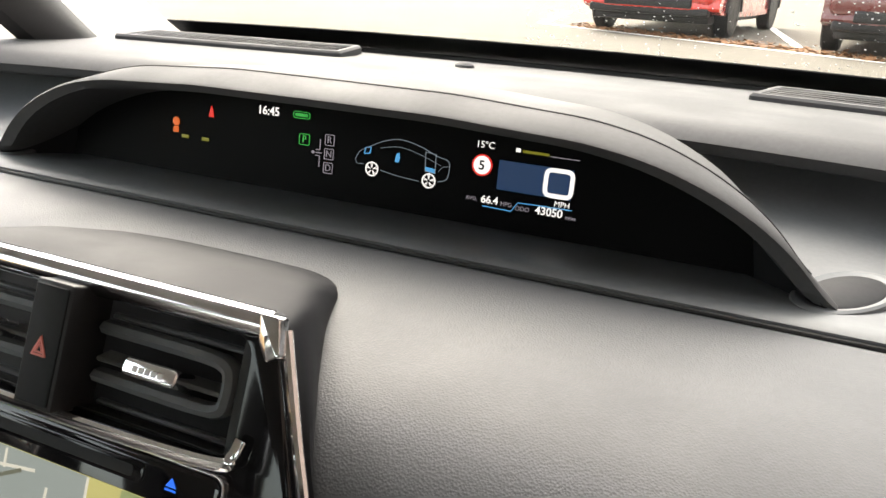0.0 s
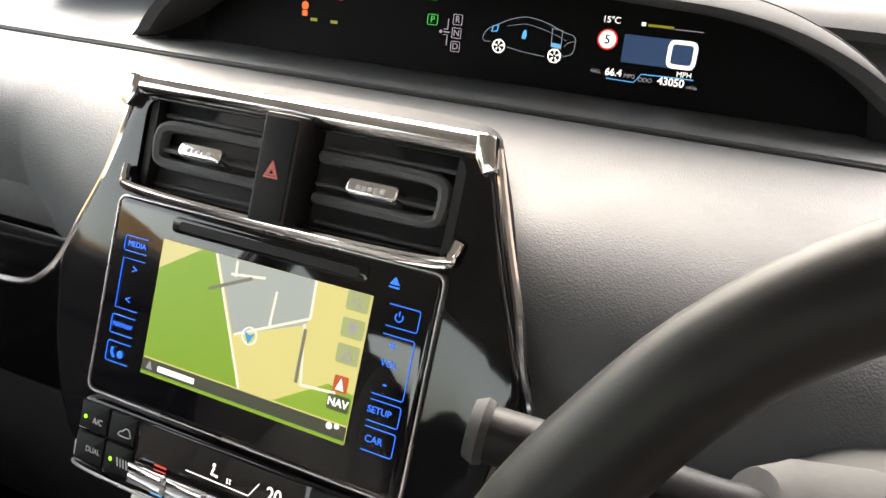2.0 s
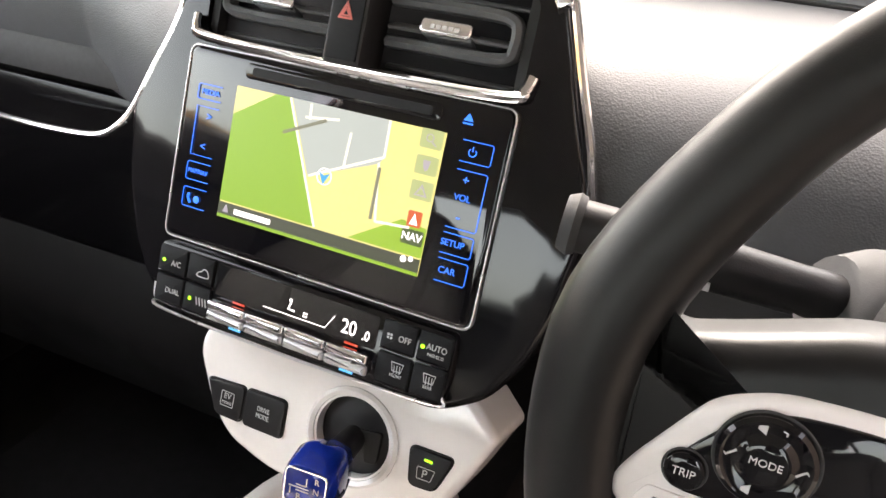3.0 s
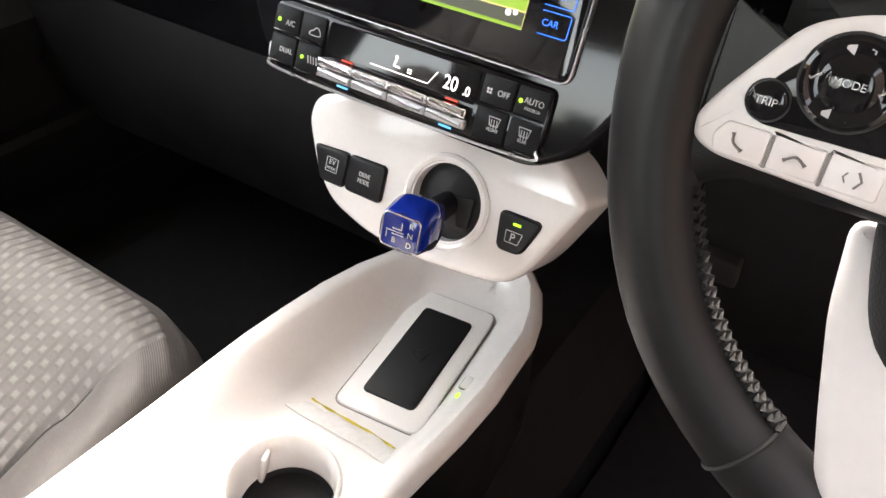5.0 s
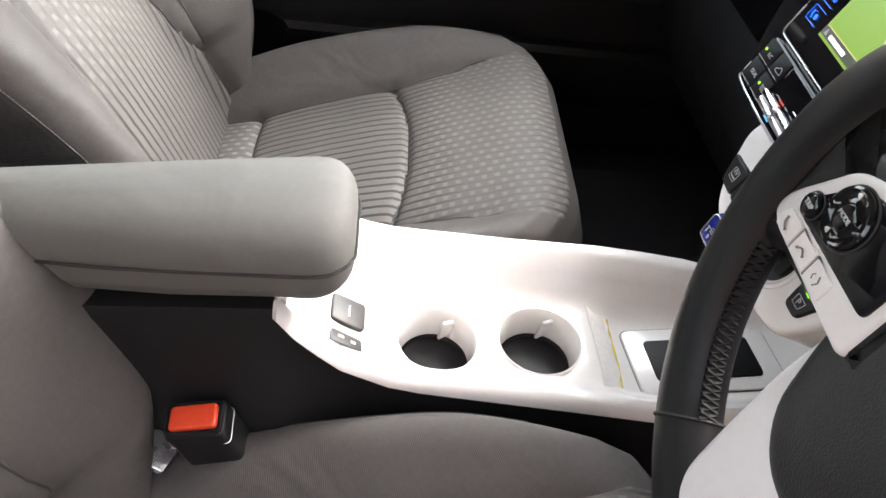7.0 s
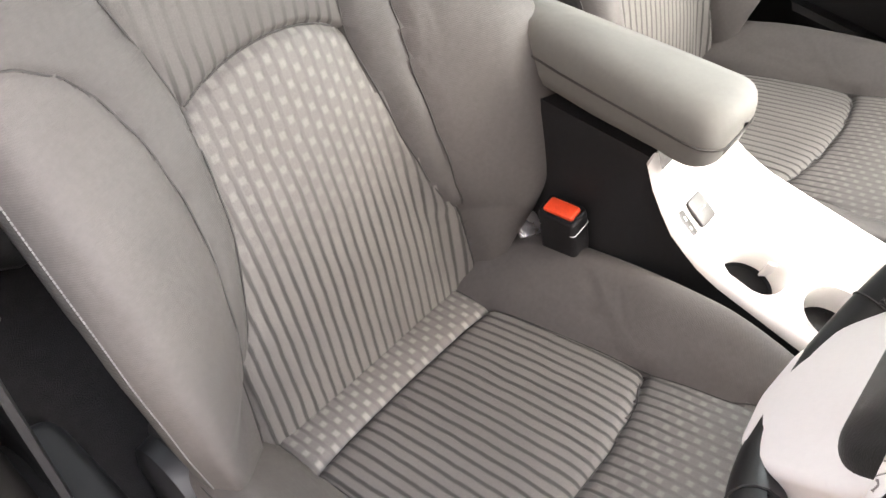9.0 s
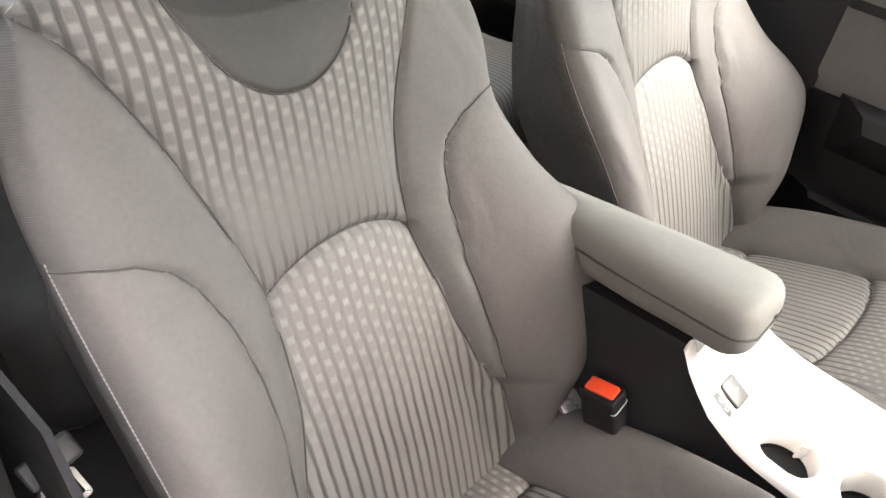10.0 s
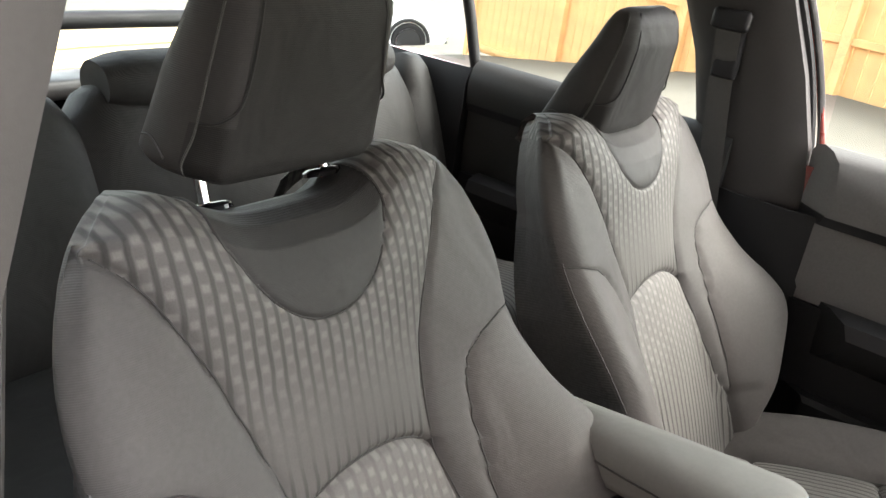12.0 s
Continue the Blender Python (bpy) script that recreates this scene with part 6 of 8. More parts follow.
        tb = part("round_button", revolve([(0.0062, 0), (0.0059, 0.0022), (0.0048, 0.0028), (0.0005, 0.0026)], H @ Matrix.Translation((s * (0.1177 + OUT), -0.0086 + UP, 0.0105)), 24), M_GLOSS, tr)
        part("button_ring", tube([H @ Vector((s * (0.1177 + OUT) + 0.0066 * math.cos(a), -0.0086 + UP + 0.0066 * math.sin(a), 0.0108)) for a in [2 * math.pi * k / 24 for k in range(24)]], 0.0004, 5, True), M_PAD, tb)
        if s < 0:
            text("MODE", 0.0033, H @ Matrix.Translation((cx, 0.0028 + UP, 0.0143)), M_GREYMARK, dial)
            text("TRIP", 0.0036, H @ Matrix.Translation((s * (0.1177 + OUT), -0.0086 + UP, 0.0135)), M_GREYMARK, tb)
            for w2, du, dv in (("+", 0.0032, 0.0106), ("-", 0.0032, -0.0106)):
                text(w2, 0.0052, H @ Matrix.Translation((cx + du, 0.0028 + UP + dv, 0.0130)), M_GREYMARK, dial)
            for dv in (0.0106, -0.0106):
                part("horn_mark", plate([(cx - 0.0045, 0.0028 + UP + dv - 0.0012), (cx - 0.0020, 0.0028 + UP + dv - 0.0025), (cx - 0.0020, 0.0028 + UP + dv + 0.0025), (cx - 0.0045, 0.0028 + UP + dv + 0.0012)], 0.0004, H, 0.0001, 1, top=0.0132), M_GREYMARK, dial)
            for du, sg in ((-0.0108, -1), (0.0108, 1)):
                part("arrow_mark", tube([hp(cx + du - 0.0025, 0.0028 + UP - sg * 0.001, 0.0130), hp(cx + du, 0.0028 + UP + sg * 0.0012, 0.0130), hp(cx + du + 0.0025, 0.0028 + UP - sg * 0.001, 0.0130)], 0.0004, 5), M_GREYMARK, dial)
        for k in range(3):
            u0, u1 = ((0.1305, 0.1128), (0.1116, 0.0956), (0.0944, 0.0780))[k]
            top = (-0.0235, -0.0180) if k == 0 else (-0.0180, -0.0180)
            b = part("spoke_button", plate(rounded(P([(u0, top[0]), (u0 - 0.0035 * (k == 0), top[1]), (u1, -0.0180), (u1, -0.0292), (u0 - 0.0015 * (k == 0), -0.0292)]), 0.0016), 0.004, H, 0.0009, 2, top=0.0104), M_WHITE2, tr, "white push button")
            if k:
                part("button_gap", plate(rect(min(s * (u0 + OUT), s * (u0 + OUT + 0.0011)), -0.0295, max(s * (u0 + OUT), s * (u0 + OUT + 0.0011)), -0.0185, 0.0003), 0.002, H, 0.0001, 1, top=0.0099), M_BROWNMARK, b)
            um, vm = s * ((u0 + u1) / 2 + OUT), -0.0238 + UP
            if k == 0:
                bm = tube(spline([hp(um - 0.0022, vm + 0.0026, 0.0111), hp(um - 0.0014, vm - 0.0006, 0.0111), hp(um + 0.0018, vm - 0.0026, 0.0111)], 4), [0.0008] + [0.0005] * 7 + [0.0008], 5)
            elif k == 1:
                bm = tube(spline([hp(um - 0.0034, vm - 0.0010, 0.0111), hp(um, vm + 0.0010, 0.0111), hp(um + 0.0034, vm - 0.0010, 0.0111)], 4), [0.0008] + [0.0005] * 7 + [0.0008], 5)
            else:
                bm = join(tube([hp(um + 0.001, vm + 0.0026, 0.0111), hp(um + 0.0026, vm, 0.0111), hp(um + 0.001, vm - 0.0026, 0.0111)], 0.0004, 5), tube([hp(um - 0.002, vm + 0.0016, 0.0111), hp(um - 0.003, vm, 0.0111), hp(um - 0.002, vm - 0.0016, 0.0111)], 0.0003, 5))
            part("button_mark", bm, M_BROWNMARK, b)
    # lower spoke, rising from behind the centre to lie over the rim
    low = [(-0.0965, 0.005), (-0.0915, -0.028), (-0.0815, -0.061), (-0.0730, -0.086), (-0.0620, -0.105), (-0.0450, -0.121), (0.0, -0.128)]
    LS = H @ Matrix.Translation((0, -0.045, -0.012)) @ pose(0, 0, 0, -15)
    part("lower_spoke", plate(rounded(low + [(-u, v) for u, v in low[-2::-1]], 0.008), 0.022, LS, 0.006, 4), M_WHITE2, w, "white lower spoke")
    # padded centre, domed
    pad = rounded([(-0.0860, 0.0520), (-0.0930, 0.0100), (-0.0900, -0.0380), (-0.0780, -0.0800), (-0.0540, -0.0980), (0.0540, -0.0980), (0.0780, -0.0800), (0.0900, -0.0380), (0.0930, 0.0100), (0.0860, 0.0520), (0.0500, 0.0680), (-0.0500, 0.0680)], 0.014, 4)
    rows = [[H @ Vector((x, y, -0.050)) for x, y in pad], [H @ Vector((x, y, -0.012)) for x, y in pad]]
    for k in range(1, 9):
        a = math.pi / 2 * k / 8
        o = offset(pad, 0.016 * (1 - math.cos(a)))
        rows.append([H @ Vector((x, y, -0.012 + 0.016 * math.sin(a))) for x, y in o])
    for k in range(1, 8):                                  # gently crowned face
        f = 1 - k / 8
        rows.append([H @ Vector((x * f, 0.0 + (y + 0.017) * f - 0.017, 0.004 + 0.008 * (1 - f * f))) for x, y in offset(pad, 0.016)])
    part("airbag_cover", loft(rows, close=True, cap=True), M_AIRBAG, w, "grained black airbag cover")
    em = H @ Matrix.Translation((0.0, 0.003, 0.0115))
    e = part("emblem", revolve([(0.037, -0.006), (0.0360, 0.0000), (0.0320, 0.0015), (0.0310, -0.0012), (0.0005, -0.0016)], em, 40), M_GLOSS, w, "dark round emblem with silver ovals")
    for rx, ry, cy in ((0.0300, 0.0270, 0), (0.0165, 0.0100, 0.004)):
        part("emblem_oval", tube([em @ Vector((rx * math.cos(a), cy + ry * math.sin(a), 0.0005)) for a in [2 * math.pi * k / 40 for k in range(40)]], 0.0027, 8, True), M_CHROME, e, "silver oval")
    return w


def column():
    c = thing("steering_column", hp(0, 0, -0.16), "dark grey steering column cowl with two stalks", "steering column")
    ax = H.to_3x3() @ Vector((0, 0, 1))
    rows = []
    for n, rx, ry, dv in ((-0.032, 0.060, 0.046, -0.008), (-0.045, 0.078, 0.054, -0.012), (-0.09, 0.088, 0.058, -0.016), (-0.16, 0.092, 0.060, -0.020), (-0.30, 0.095, 0.064, -0.024)):
        rows.append([H @ Vector((rx * math.copysign(abs(math.cos(a)) ** 0.75, math.cos(a)), dv + ry * math.copysign(abs(math.sin(a)) ** 0.75, math.sin(a)), n)) for a in [2 * math.pi * k / 32 for k in range(32)]])
    part("cowl", loft(rows, close=True, cap=True), M_PAD, c, "grey grained column cowl", angle=60)
    for s in (-1, 1):
        p0, p1, p2, p3, p4 = (Vector((0.391 + s * d, y, z)) for d, y, z in ((0.086, -0.087, 0.905), (0.112, -0.096, 0.912), (0.140, -0.104, 0.917), (0.172, -0.109, 0.921), (0.198, -0.113, 0.924)))
        part("stalk_boss", tube([p0 + Vector((-s * 0.055, 0.006, -0.016)), p0 + Vector((-s * 0.02, 0.002, -0.006)), p0 + Vector((s * 0.006, 0, 0)), p0.lerp(p1, 0.55)], [0.040, 0.034, 0.025, 0.018], 20), M_PAD, c, "grey boss of the cowl")
        st = part("stalk", tube([p0, p0.lerp(p1, 0.8), p1, p2, p3, p4], [0.0125, 0.0115, 0.0110, 0.0122, 0.0128, 0.0125], 18, flat=0.9), M_BLACK, c, "black control stalk")
        for k, f in enumerate((0.15, 0.32)):
            a, b = p0.lerp(p1, f), p0.lerp(p1, f + 0.1)
            part("stalk_collar", tube([a, b], 0.0155, 18), M_RUBBER, st)
        part("stalk_end", tube([p4, p4.lerp(p3, -0.12), p4.lerp(p3, -0.30)], [0.0128, 0.0142, 0.0120], 18, flat=0.95), M_PAD, st, "grey stalk end")
        part("stalk_mark", join(*[block(Matrix.Translation(p2.lerp(p3, f) + Vector((0, -0.0118, 0.004 * g))) @ pose(0, 0, 0, 10), 0.004, 0.001, 0.004, 0) for f, g in ((0.15, 1), (0.35, 1), (0.15, -1), (0.35, -1))]), M_GREYMARK, st)
    return c


def pedals():
    for name, x, y, z, w, h, lab in (("brake_pedal", 0.33, 0.36, 0.40, 0.11, 0.06, "black ribbed brake pedal"), ("accelerator_pedal", 0.46, 0.38, 0.36, 0.05, 0.17, "black ribbed accelerator pedal")):
        p = thing(name, (x, y, z), lab, "pedal")
        m = pose(x, y, z, 60, 0, 0)
        part("pad", block(m, w, h, 0.012, 0.006, 2), M_RUBBER, p)
        for k in range(4):
            part("rib", block(m @ Matrix.Translation((0, -h * 0.36 + h * 0.24 * k, 0.008)), w * 0.85, h * 0.09, 0.005, 0.001, 1), M_BLACK, p)
        part("arm", tube([Vector((x, y + 0.005, z + 0.01)), Vector((x, y + 0.05, z + 0.13)), Vector((x, y + 0.10, z + 0.22))], 0.010, 8), M_BLACK, p)
    part("driver_floor_mat", block(Matrix.Translation((0.37, 0.12, 0.232)), 0.44, 0.62, 0.010, 0.004), M_CARPET, None, "black carpet mat in the driver's footwell", category="floor mat")
    part("passenger_floor_mat", block(Matrix.Translation((-0.40, 0.10, 0.232)), 0.46, 0.62, 0.010, 0.004), M_CARPET, None, "black carpet mat in the passenger footwell", category="floor mat")


steering_wheel()
column()
pedals()


# ---- front seats ----
CLOTH, SILVER = (0.038, 0.036, 0.0345), (0.20, 0.189, 0.179)
# base and gain also paint in the sheen that each panel's angle gives
M_LOWER = weave("ribbed_back_cloth", CLOTH, SILVER, v_rib=-0.20, v_dash=-0.07, gain=0.55, base=0.44, depth=0.8)
M_UPPER = weave("dashed_shoulder_cloth", CLOTH, SILVER, v_rib=0.07, v_dash=0.26, gain=0.75, base=0.30, tail=(0.015, 0.06, 0.06, 0.16), tail_depth=0.8)
M_CUSH = weave("ribbed_cushion_cloth", CLOTH, SILVER, v_rib=0.05, v_dash=0.15, rib=0.0135, gain=0.4, depth=0.8)
M_FRONT = weave("dashed_cushion_cloth", CLOTH, SILVER, v_rib=0.02, v_dash=0.07, rib=0.0125, dash=0.017, gain=0.55, base=0.36, tail=(0.05, 0.10, 0.185, 0.225))
M_BAND = weave("dashed_band_cloth", CLOTH, SILVER, v_rib=-0.30, v_dash=-0.24, rib=0.0125)


def seam_dip(d, depth=0.0055, wide=0.0045, soft=0.008, reach=0.026):
    return depth * math.exp(-(d / wide) ** 2) + soft * math.exp(-abs(d) / reach)


PAIRED = ("bolster", "side_panel", "cushion_side", "inner_panel")


def skin(parent, path, section, place, region, dips, cols, mats):
    """A padded skin: rows along path, a section across; faces are sorted into panels by region(a, h, j)."""
    pts, uv = [], []
    for s in path:
        row, uvr = [], []
        for k in range(cols + 1):
            f = 2 * k / cols - 1
            a, dep, h, bk = section(f, s)
            dep -= sum(dips(a, h)) if bk < 0.5 else 0
            row.append(place(a, h, dep, s))
            uvr.append((a, h, bk))
        pts.append(row)
        uv.append(uvr)
    faces = {}
    for i in range(len(path) - 1):
        for k in range(cols):
            c = [(i, k), (i, k + 1), (i + 1, k + 1), (i + 1, k)]
            am = sum(uv[p][q][0] for p, q in c) / 4
            hm = sum(uv[p][q][1] for p, q in c) / 4
            bk = sum(uv[p][q][2] for p, q in c) / 4
            faces.setdefault((*region(am, hm, bk), region(am, hm, bk)[0] in PAIRED and am > 0), []).append(c)
    for (name, lab, side), fs in faces.items():
        bm = bmesh.new()
        lay = bm.loops.layers.uv.new("UVMap")
        vs = {}
        for c in fs:
            q = []
            for key in c:
                if key not in vs:
                    vs[key] = bm.verts.new(pts[key[0]][key[1]])
                q.append(vs[key])
            f = bm.faces.new(q)
            for lp, key in zip(f.loops, c):
                lp[lay].uv = uv[key[0]][key[1]][:2]
        part(name, bm, mats[name], parent, lab, angle=75)
    return pts, uv


def front_seat(x0):
    seat = thing("front_seat", (x0, -0.5, 0.24), "grey cloth front seat with ribbed centre panels and high bolsters", "car seat", "front seats")
    O = Vector((x0, -0.768, 0.722))
    b = radians(18.4)
    V, N = Vector((0, -math.sin(b), math.cos(b))), Vector((0, math.cos(b), math.sin(b)))
    # by the height along the back: half width, how far the bolster stands out, the padding of the middle, panel seams
    hw = [(-0.44, 0.215), (-0.36, 0.238), (-0.25, 0.258), (-0.15, 0.268), (-0.05, 0.271), (0.06, 0.272), (0.164, 0.273), (0.200, 0.268), (0.234, 0.258), (0.262, 0.247), (0.290, 0.233), (0.315, 0.215), (0.335, 0.194), (0.36, 0.170), (0.39, 0.150), (0.46, 0.130)]
    bol = [(-0.44, 0.050), (-0.36, 0.090), (-0.26, 0.122), (-0.20, 0.122), (-0.12, 0.105), (-0.04, 0.076), (0.03, 0.043), (0.09, 0.018), (0.15, 0.003), (0.23, -0.018), (0.30, -0.026), (0.46, -0.026)]
    lumbar = [(-0.44, 0.048), (-0.25, 0.040), (-0.14, 0.030), (-0.05, 0.013), (0.03, 0.003), (0.10, -0.003), (0.20, 0.0), (0.46, 0.0)]
    deepness = [(-0.44, 0.18), (0.0, 0.175), (0.15, 0.135), (0.25, 0.11), (0.335, 0.08), (0.39, 0.03), (0.46, 0.012)]
    s1 = [(-0.44, 0.178), (-0.26, 0.166), (-0.24, 0.150), (-0.205, 0.134), (-0.125, 0.112), (-0.045, 0.101), (0.0, 0.0975), (0.05, 0.104), (0.107, 0.118), (0.158, 0.134), (0.218, 0.160), (0.270, 0.186), (0.300, 0.214), (0.318, 0.26), (0.4, 0.3)]
    s2 = [(-0.44, 0.180), (-0.25, 0.167), (-0.217, 0.160), (-0.14, 0.150), (-0.064, 0.144), (0.004, 0.150), (0.05, 0.163), (0.075, 0.178), (0.095, 0.205), (0.108, 0.24), (0.115, 0.28), (0.13, 0.5), (0.4, 0.5)]
    drift = [(-0.30, -0.010), (-0.10, -0.006), (0.0, 0.0), (0.12, 0.011), (0.40, 0.013)]        # the panels sit a little askew on the padding
    swell = [(-0.40, -0.035), (-0.32, -0.025), (-0.27, 0.0), (-0.23, 0.020), (-0.17, 0.052), (-0.11, 0.076), (-0.06, 0.057), (-0.01, 0.025), (0.054, 0.002), (0.105, -0.012), (0.17, 0.0), (0.46, 0.0)]      # the inner side bulges out at hip height
    push = [(-0.30, 0.0), (-0.20, 0.006), (-0.14, 0.020), (-0.09, 0.026), (-0.05, 0.018), (0.0, 0.004), (0.06, 0.0), (0.12, 0.0)]        # and forward, against the armrest
    off = lambda a, h: abs(a - lerp(h, drift))
    arc = lambda a: -0.006 + 0.032 * (1 - min(1, abs(a) / 0.1) ** 2.2)
    ucut = lambda a: 0.187 + 0.115 * (abs(a - 0.013) / 0.103) ** 2.2
    curl = [(-0.44, -0.44, 0.0), (0.22, 0.22, 0.0), (0.26, 0.259, -0.004), (0.30, 0.296, -0.015), (0.33, 0.319, -0.033), (0.355, 0.331, -0.055), (0.38, 0.335, -0.080), (0.42, 0.325, -0.120), (0.46, 0.300, -0.145)]

    def back_section(f, s):
        h = lerp(s, [(p, q) for p, q, r in curl])
        W_, B_, L_ = smooth(s, hw) + (smooth(h, swell) if f < 0 else 0.004), smooth(s, bol) + (smooth(s, push) if f < 0 and -0.30 < s < 0.12 else 0.0), smooth(s, lumbar)
        i1 = min(lerp(h, s1) * 0.92, W_ * 0.86)
        low = max(0.0, min(1.0, (0.32 - h) / 0.14))
        t = abs(f)
        deep = smooth(s, deepness)
        tuck = max(0.0, min(1.0, (s - 0.02) / 0.16))
        prof = [(0.0, 0.0, L_ + 0.004), (0.36, i1 * 0.96, L_), (0.44, i1 + (W_ - i1) * 0.30, L_ + (B_ - L_) * 0.40), (0.54, i1 + (W_ - i1) * 0.62, L_ + (B_ - L_) * 0.86), (0.62, i1 + (W_ - i1) * (0.86 if f < 0 else 0.80), B_ - 0.001), (0.69, W_ - (0.005 if f < 0 else 0.012), B_ - (0.07 if f < 0 else 0.10) * deep), (0.76, W_, B_ - (0.20 if f < 0 else 0.25) * deep), (0.86, W_ - 0.004 - 0.004 * low - 0.016 * tuck, B_ - 0.47 * deep), (1.0, W_ - 0.008 - 0.016 * low - 0.055 * tuck, B_ - deep)]
        lat = smooth(t, [(p, q) for p, q, r in prof]) if 0.03 < t < 0.97 else lerp(t, [(p, q) for p, q, r in prof])
        dep = smooth(t, [(p, r) for p, q, r in prof]) if t < 0.97 else prof[-1][2]
        return math.copysign(lat, f), dep, h, 0.0 if t < 0.735 else 1.0

    def back_place(a, h, dep, s):
        top = max(0.0, min(1.0, (s - 0.15) / 0.17))
        h = h - top * top * (3 - 2 * top) * 0.040 * math.exp(-((a - 0.01) / 0.108) ** 4)
        return O + Vector((a, 0, 0)) + V * h + N * (dep + lerp(s, [(p, r) for p, q, r in curl]))

    def back_dips(a, h):
        t = off(a, h)
        out = [seam_dip(t - lerp(h, s1), 0.0048) if h < 0.30 else 0.0]
        if h < 0.12:
            k = min(1.0, (0.12 - h) / 0.05)
            out.append(seam_dip(t - lerp(h, s2), 0.0050 * k, 0.0045, 0.007 * k))
        if t < lerp(h, s1):
            out.append(seam_dip(h - arc(a)))
            if abs(a) < 0.14:
                out.append(seam_dip(h - ucut(a), 0.003, 0.004, 0.002))
        return out

    def back_region(a, h, bk):
        t = off(a, h)
        if bk > 0.5 and h < 0.295:
            return ("side_panel", "dark woven side cloth") if h < 0.16 else ("inner_panel", "plain grey cloth beside the centre panels")
        if t < lerp(h, s1) or h > 0.312:
            if (h > ucut(a) if h < 0.300 else abs(a - 0.013) < 0.1022):
                return ("neck_panel", "plain dark grey cloth under the headrest")
            if h > arc(a):
                return ("upper_panel", "dashed silver-grey patterned cloth")
            return ("lumbar_panel", "ribbed patterned cloth with a curved top seam")
        if h < 0.12 and t > lerp(h, s2):
            return ("bolster", "plain grey bolster cloth")
        return ("inner_panel", "plain grey cloth beside the centre panels")
    mats = {"side_panel": M_SIDE, "neck_panel": M_HEADCLOTH, "upper_panel": M_UPPER, "lumbar_panel": M_LOWER, "bolster": M_BOLSTER, "inner_panel": M_INNER}
    path = [-0.44 + 0.90 * k / 270 for k in range(271)]
    pts, uv = skin(seat, path, back_section, back_place, back_region, back_dips, 200, mats)

    def along(r, a):
        for k in range(200):
            p, q = uv[r][k][0], uv[r][k + 1][0]
            if p <= a <= q and uv[r][k][2] < 0.5:
                return pts[r][k].lerp(pts[r][k + 1], (a - p) / max(1e-6, q - p))
        return pts[r][min(range(201), key=lambda q: abs(uv[r][q][0] - a) + (1 if uv[r][q][2] > 0.5 else 0))]

    def on_back(a, h, up=0.0006):
        """A point of the padded skin, for seams and stitching."""
        i = max(k for k in range(220) if uv[k][100][1] <= h)
        g = min(1.0, (h - uv[i][100][1]) / max(1e-6, uv[i + 1][100][1] - uv[i][100][1]))

        return along(i, a).lerp(along(i + 1, a), g) + N * up
    # rear shell of the backrest
    shell_rows = []
    for h, w, d in ((-0.44, 0.20, -0.10), (-0.2, 0.235, -0.125), (0.05, 0.23, -0.13), (0.2, 0.22, -0.128), (0.29, 0.20, -0.118)):
        shell_rows.append([O + Vector((w * f, 0, 0)) + V * h + N * (d + 0.05 * abs(f) ** 3) for f in [k / 6 - 1 for k in range(13)]])
    part("back_shell", sheet(shell_rows, 0.006), M_DOORCLOTH, seat, "dark cloth back of the seat")

    def seam_tube(pairs, name="seam", r=0.0011, material=M_SEAM, up=0.0004, parent=seat):
        part(name, tube(spline([on_back(a, h, up) for a, h in pairs], 3), r, 5), material, parent)
    for s in (-1, 1):
        seam_tube([(s * lerp(h, s1) + lerp(h, drift), h) for h in [-0.38 + 0.67 * k / 22 for k in range(23)]])
        run = [(q, p) for p, q in s2[1:11]]
        run = [(u0 + (u1 - u0) * k / 4, v0 + (v1 - v0) * k / 4) for (u0, v0), (u1, v1) in zip(run, run[1:]) for k in range(4)]
        seam_tube([(s * min(u, 0.262) + lerp(v, drift), v) for u, v in run])
        rim = [(s * (lerp(h, hw) + (smooth(h, swell) if s < 0 else 0.004) - 0.003), h) for h in [-0.36 + 0.48 * k / 40 for k in range(41)]]
        seam_tube(rim, "edge_seam", 0.0009, M_SEAM, 0.0)
        line = spline([on_back(a, h, 0.0012) for a, h in rim], 3)
        part("stitching", join(*[tube([line[k], line[k].lerp(line[k + 1], 0.75)], 0.0010, 4) for k in range(0, len(line) - 1)]), M_STITCH, seat, "pale stitching along the bolster edge")
    seam_tube([(a, arc(a)) for a in [-0.097 + 0.194 * k / 16 for k in range(17)]])
    seam_tube([(a, ucut(a)) for a in [-0.082 + 0.190 * k / 18 for k in range(19)]])
    for s in (-1, 1):                                      # the same seam runs on over the shoulder
        a = 0.013 + s * 0.1022
        rise_ = [on_back(0.013 + s * q, ucut(0.013 + s * q), 0.0004) for q in (0.092, 0.097, 0.100)]
        part("seam", tube(spline(rise_ + [along(r, a) + Vector((0, 0, 0.0008)) for r in range(226, 262, 6)], 3), 0.0018, 6), M_SEAM, seat)

    # ---- cushion ----
    CO = Vector((x0, -0.356, 0.473))
    c = radians(19.5)
    F, U = Vector((0, math.cos(c), math.sin(c))), Vector((0, -math.sin(c), math.cos(c)))
    curl2 = [(-0.40, -0.40, 0.0), (0.17, 0.17, 0.0), (0.21, 0.207, -0.006), (0.24, 0.230, -0.022), (0.27, 0.240, -0.050), (0.32, 0.240, -0.100), (0.40, 0.225, -0.170)]
    cw = [(-0.40, 0.235), (-0.30, 0.252), (-0.1, 0.268), (0.08, 0.266), (0.16, 0.255), (0.21, 0.240), (0.24, 0.225)]
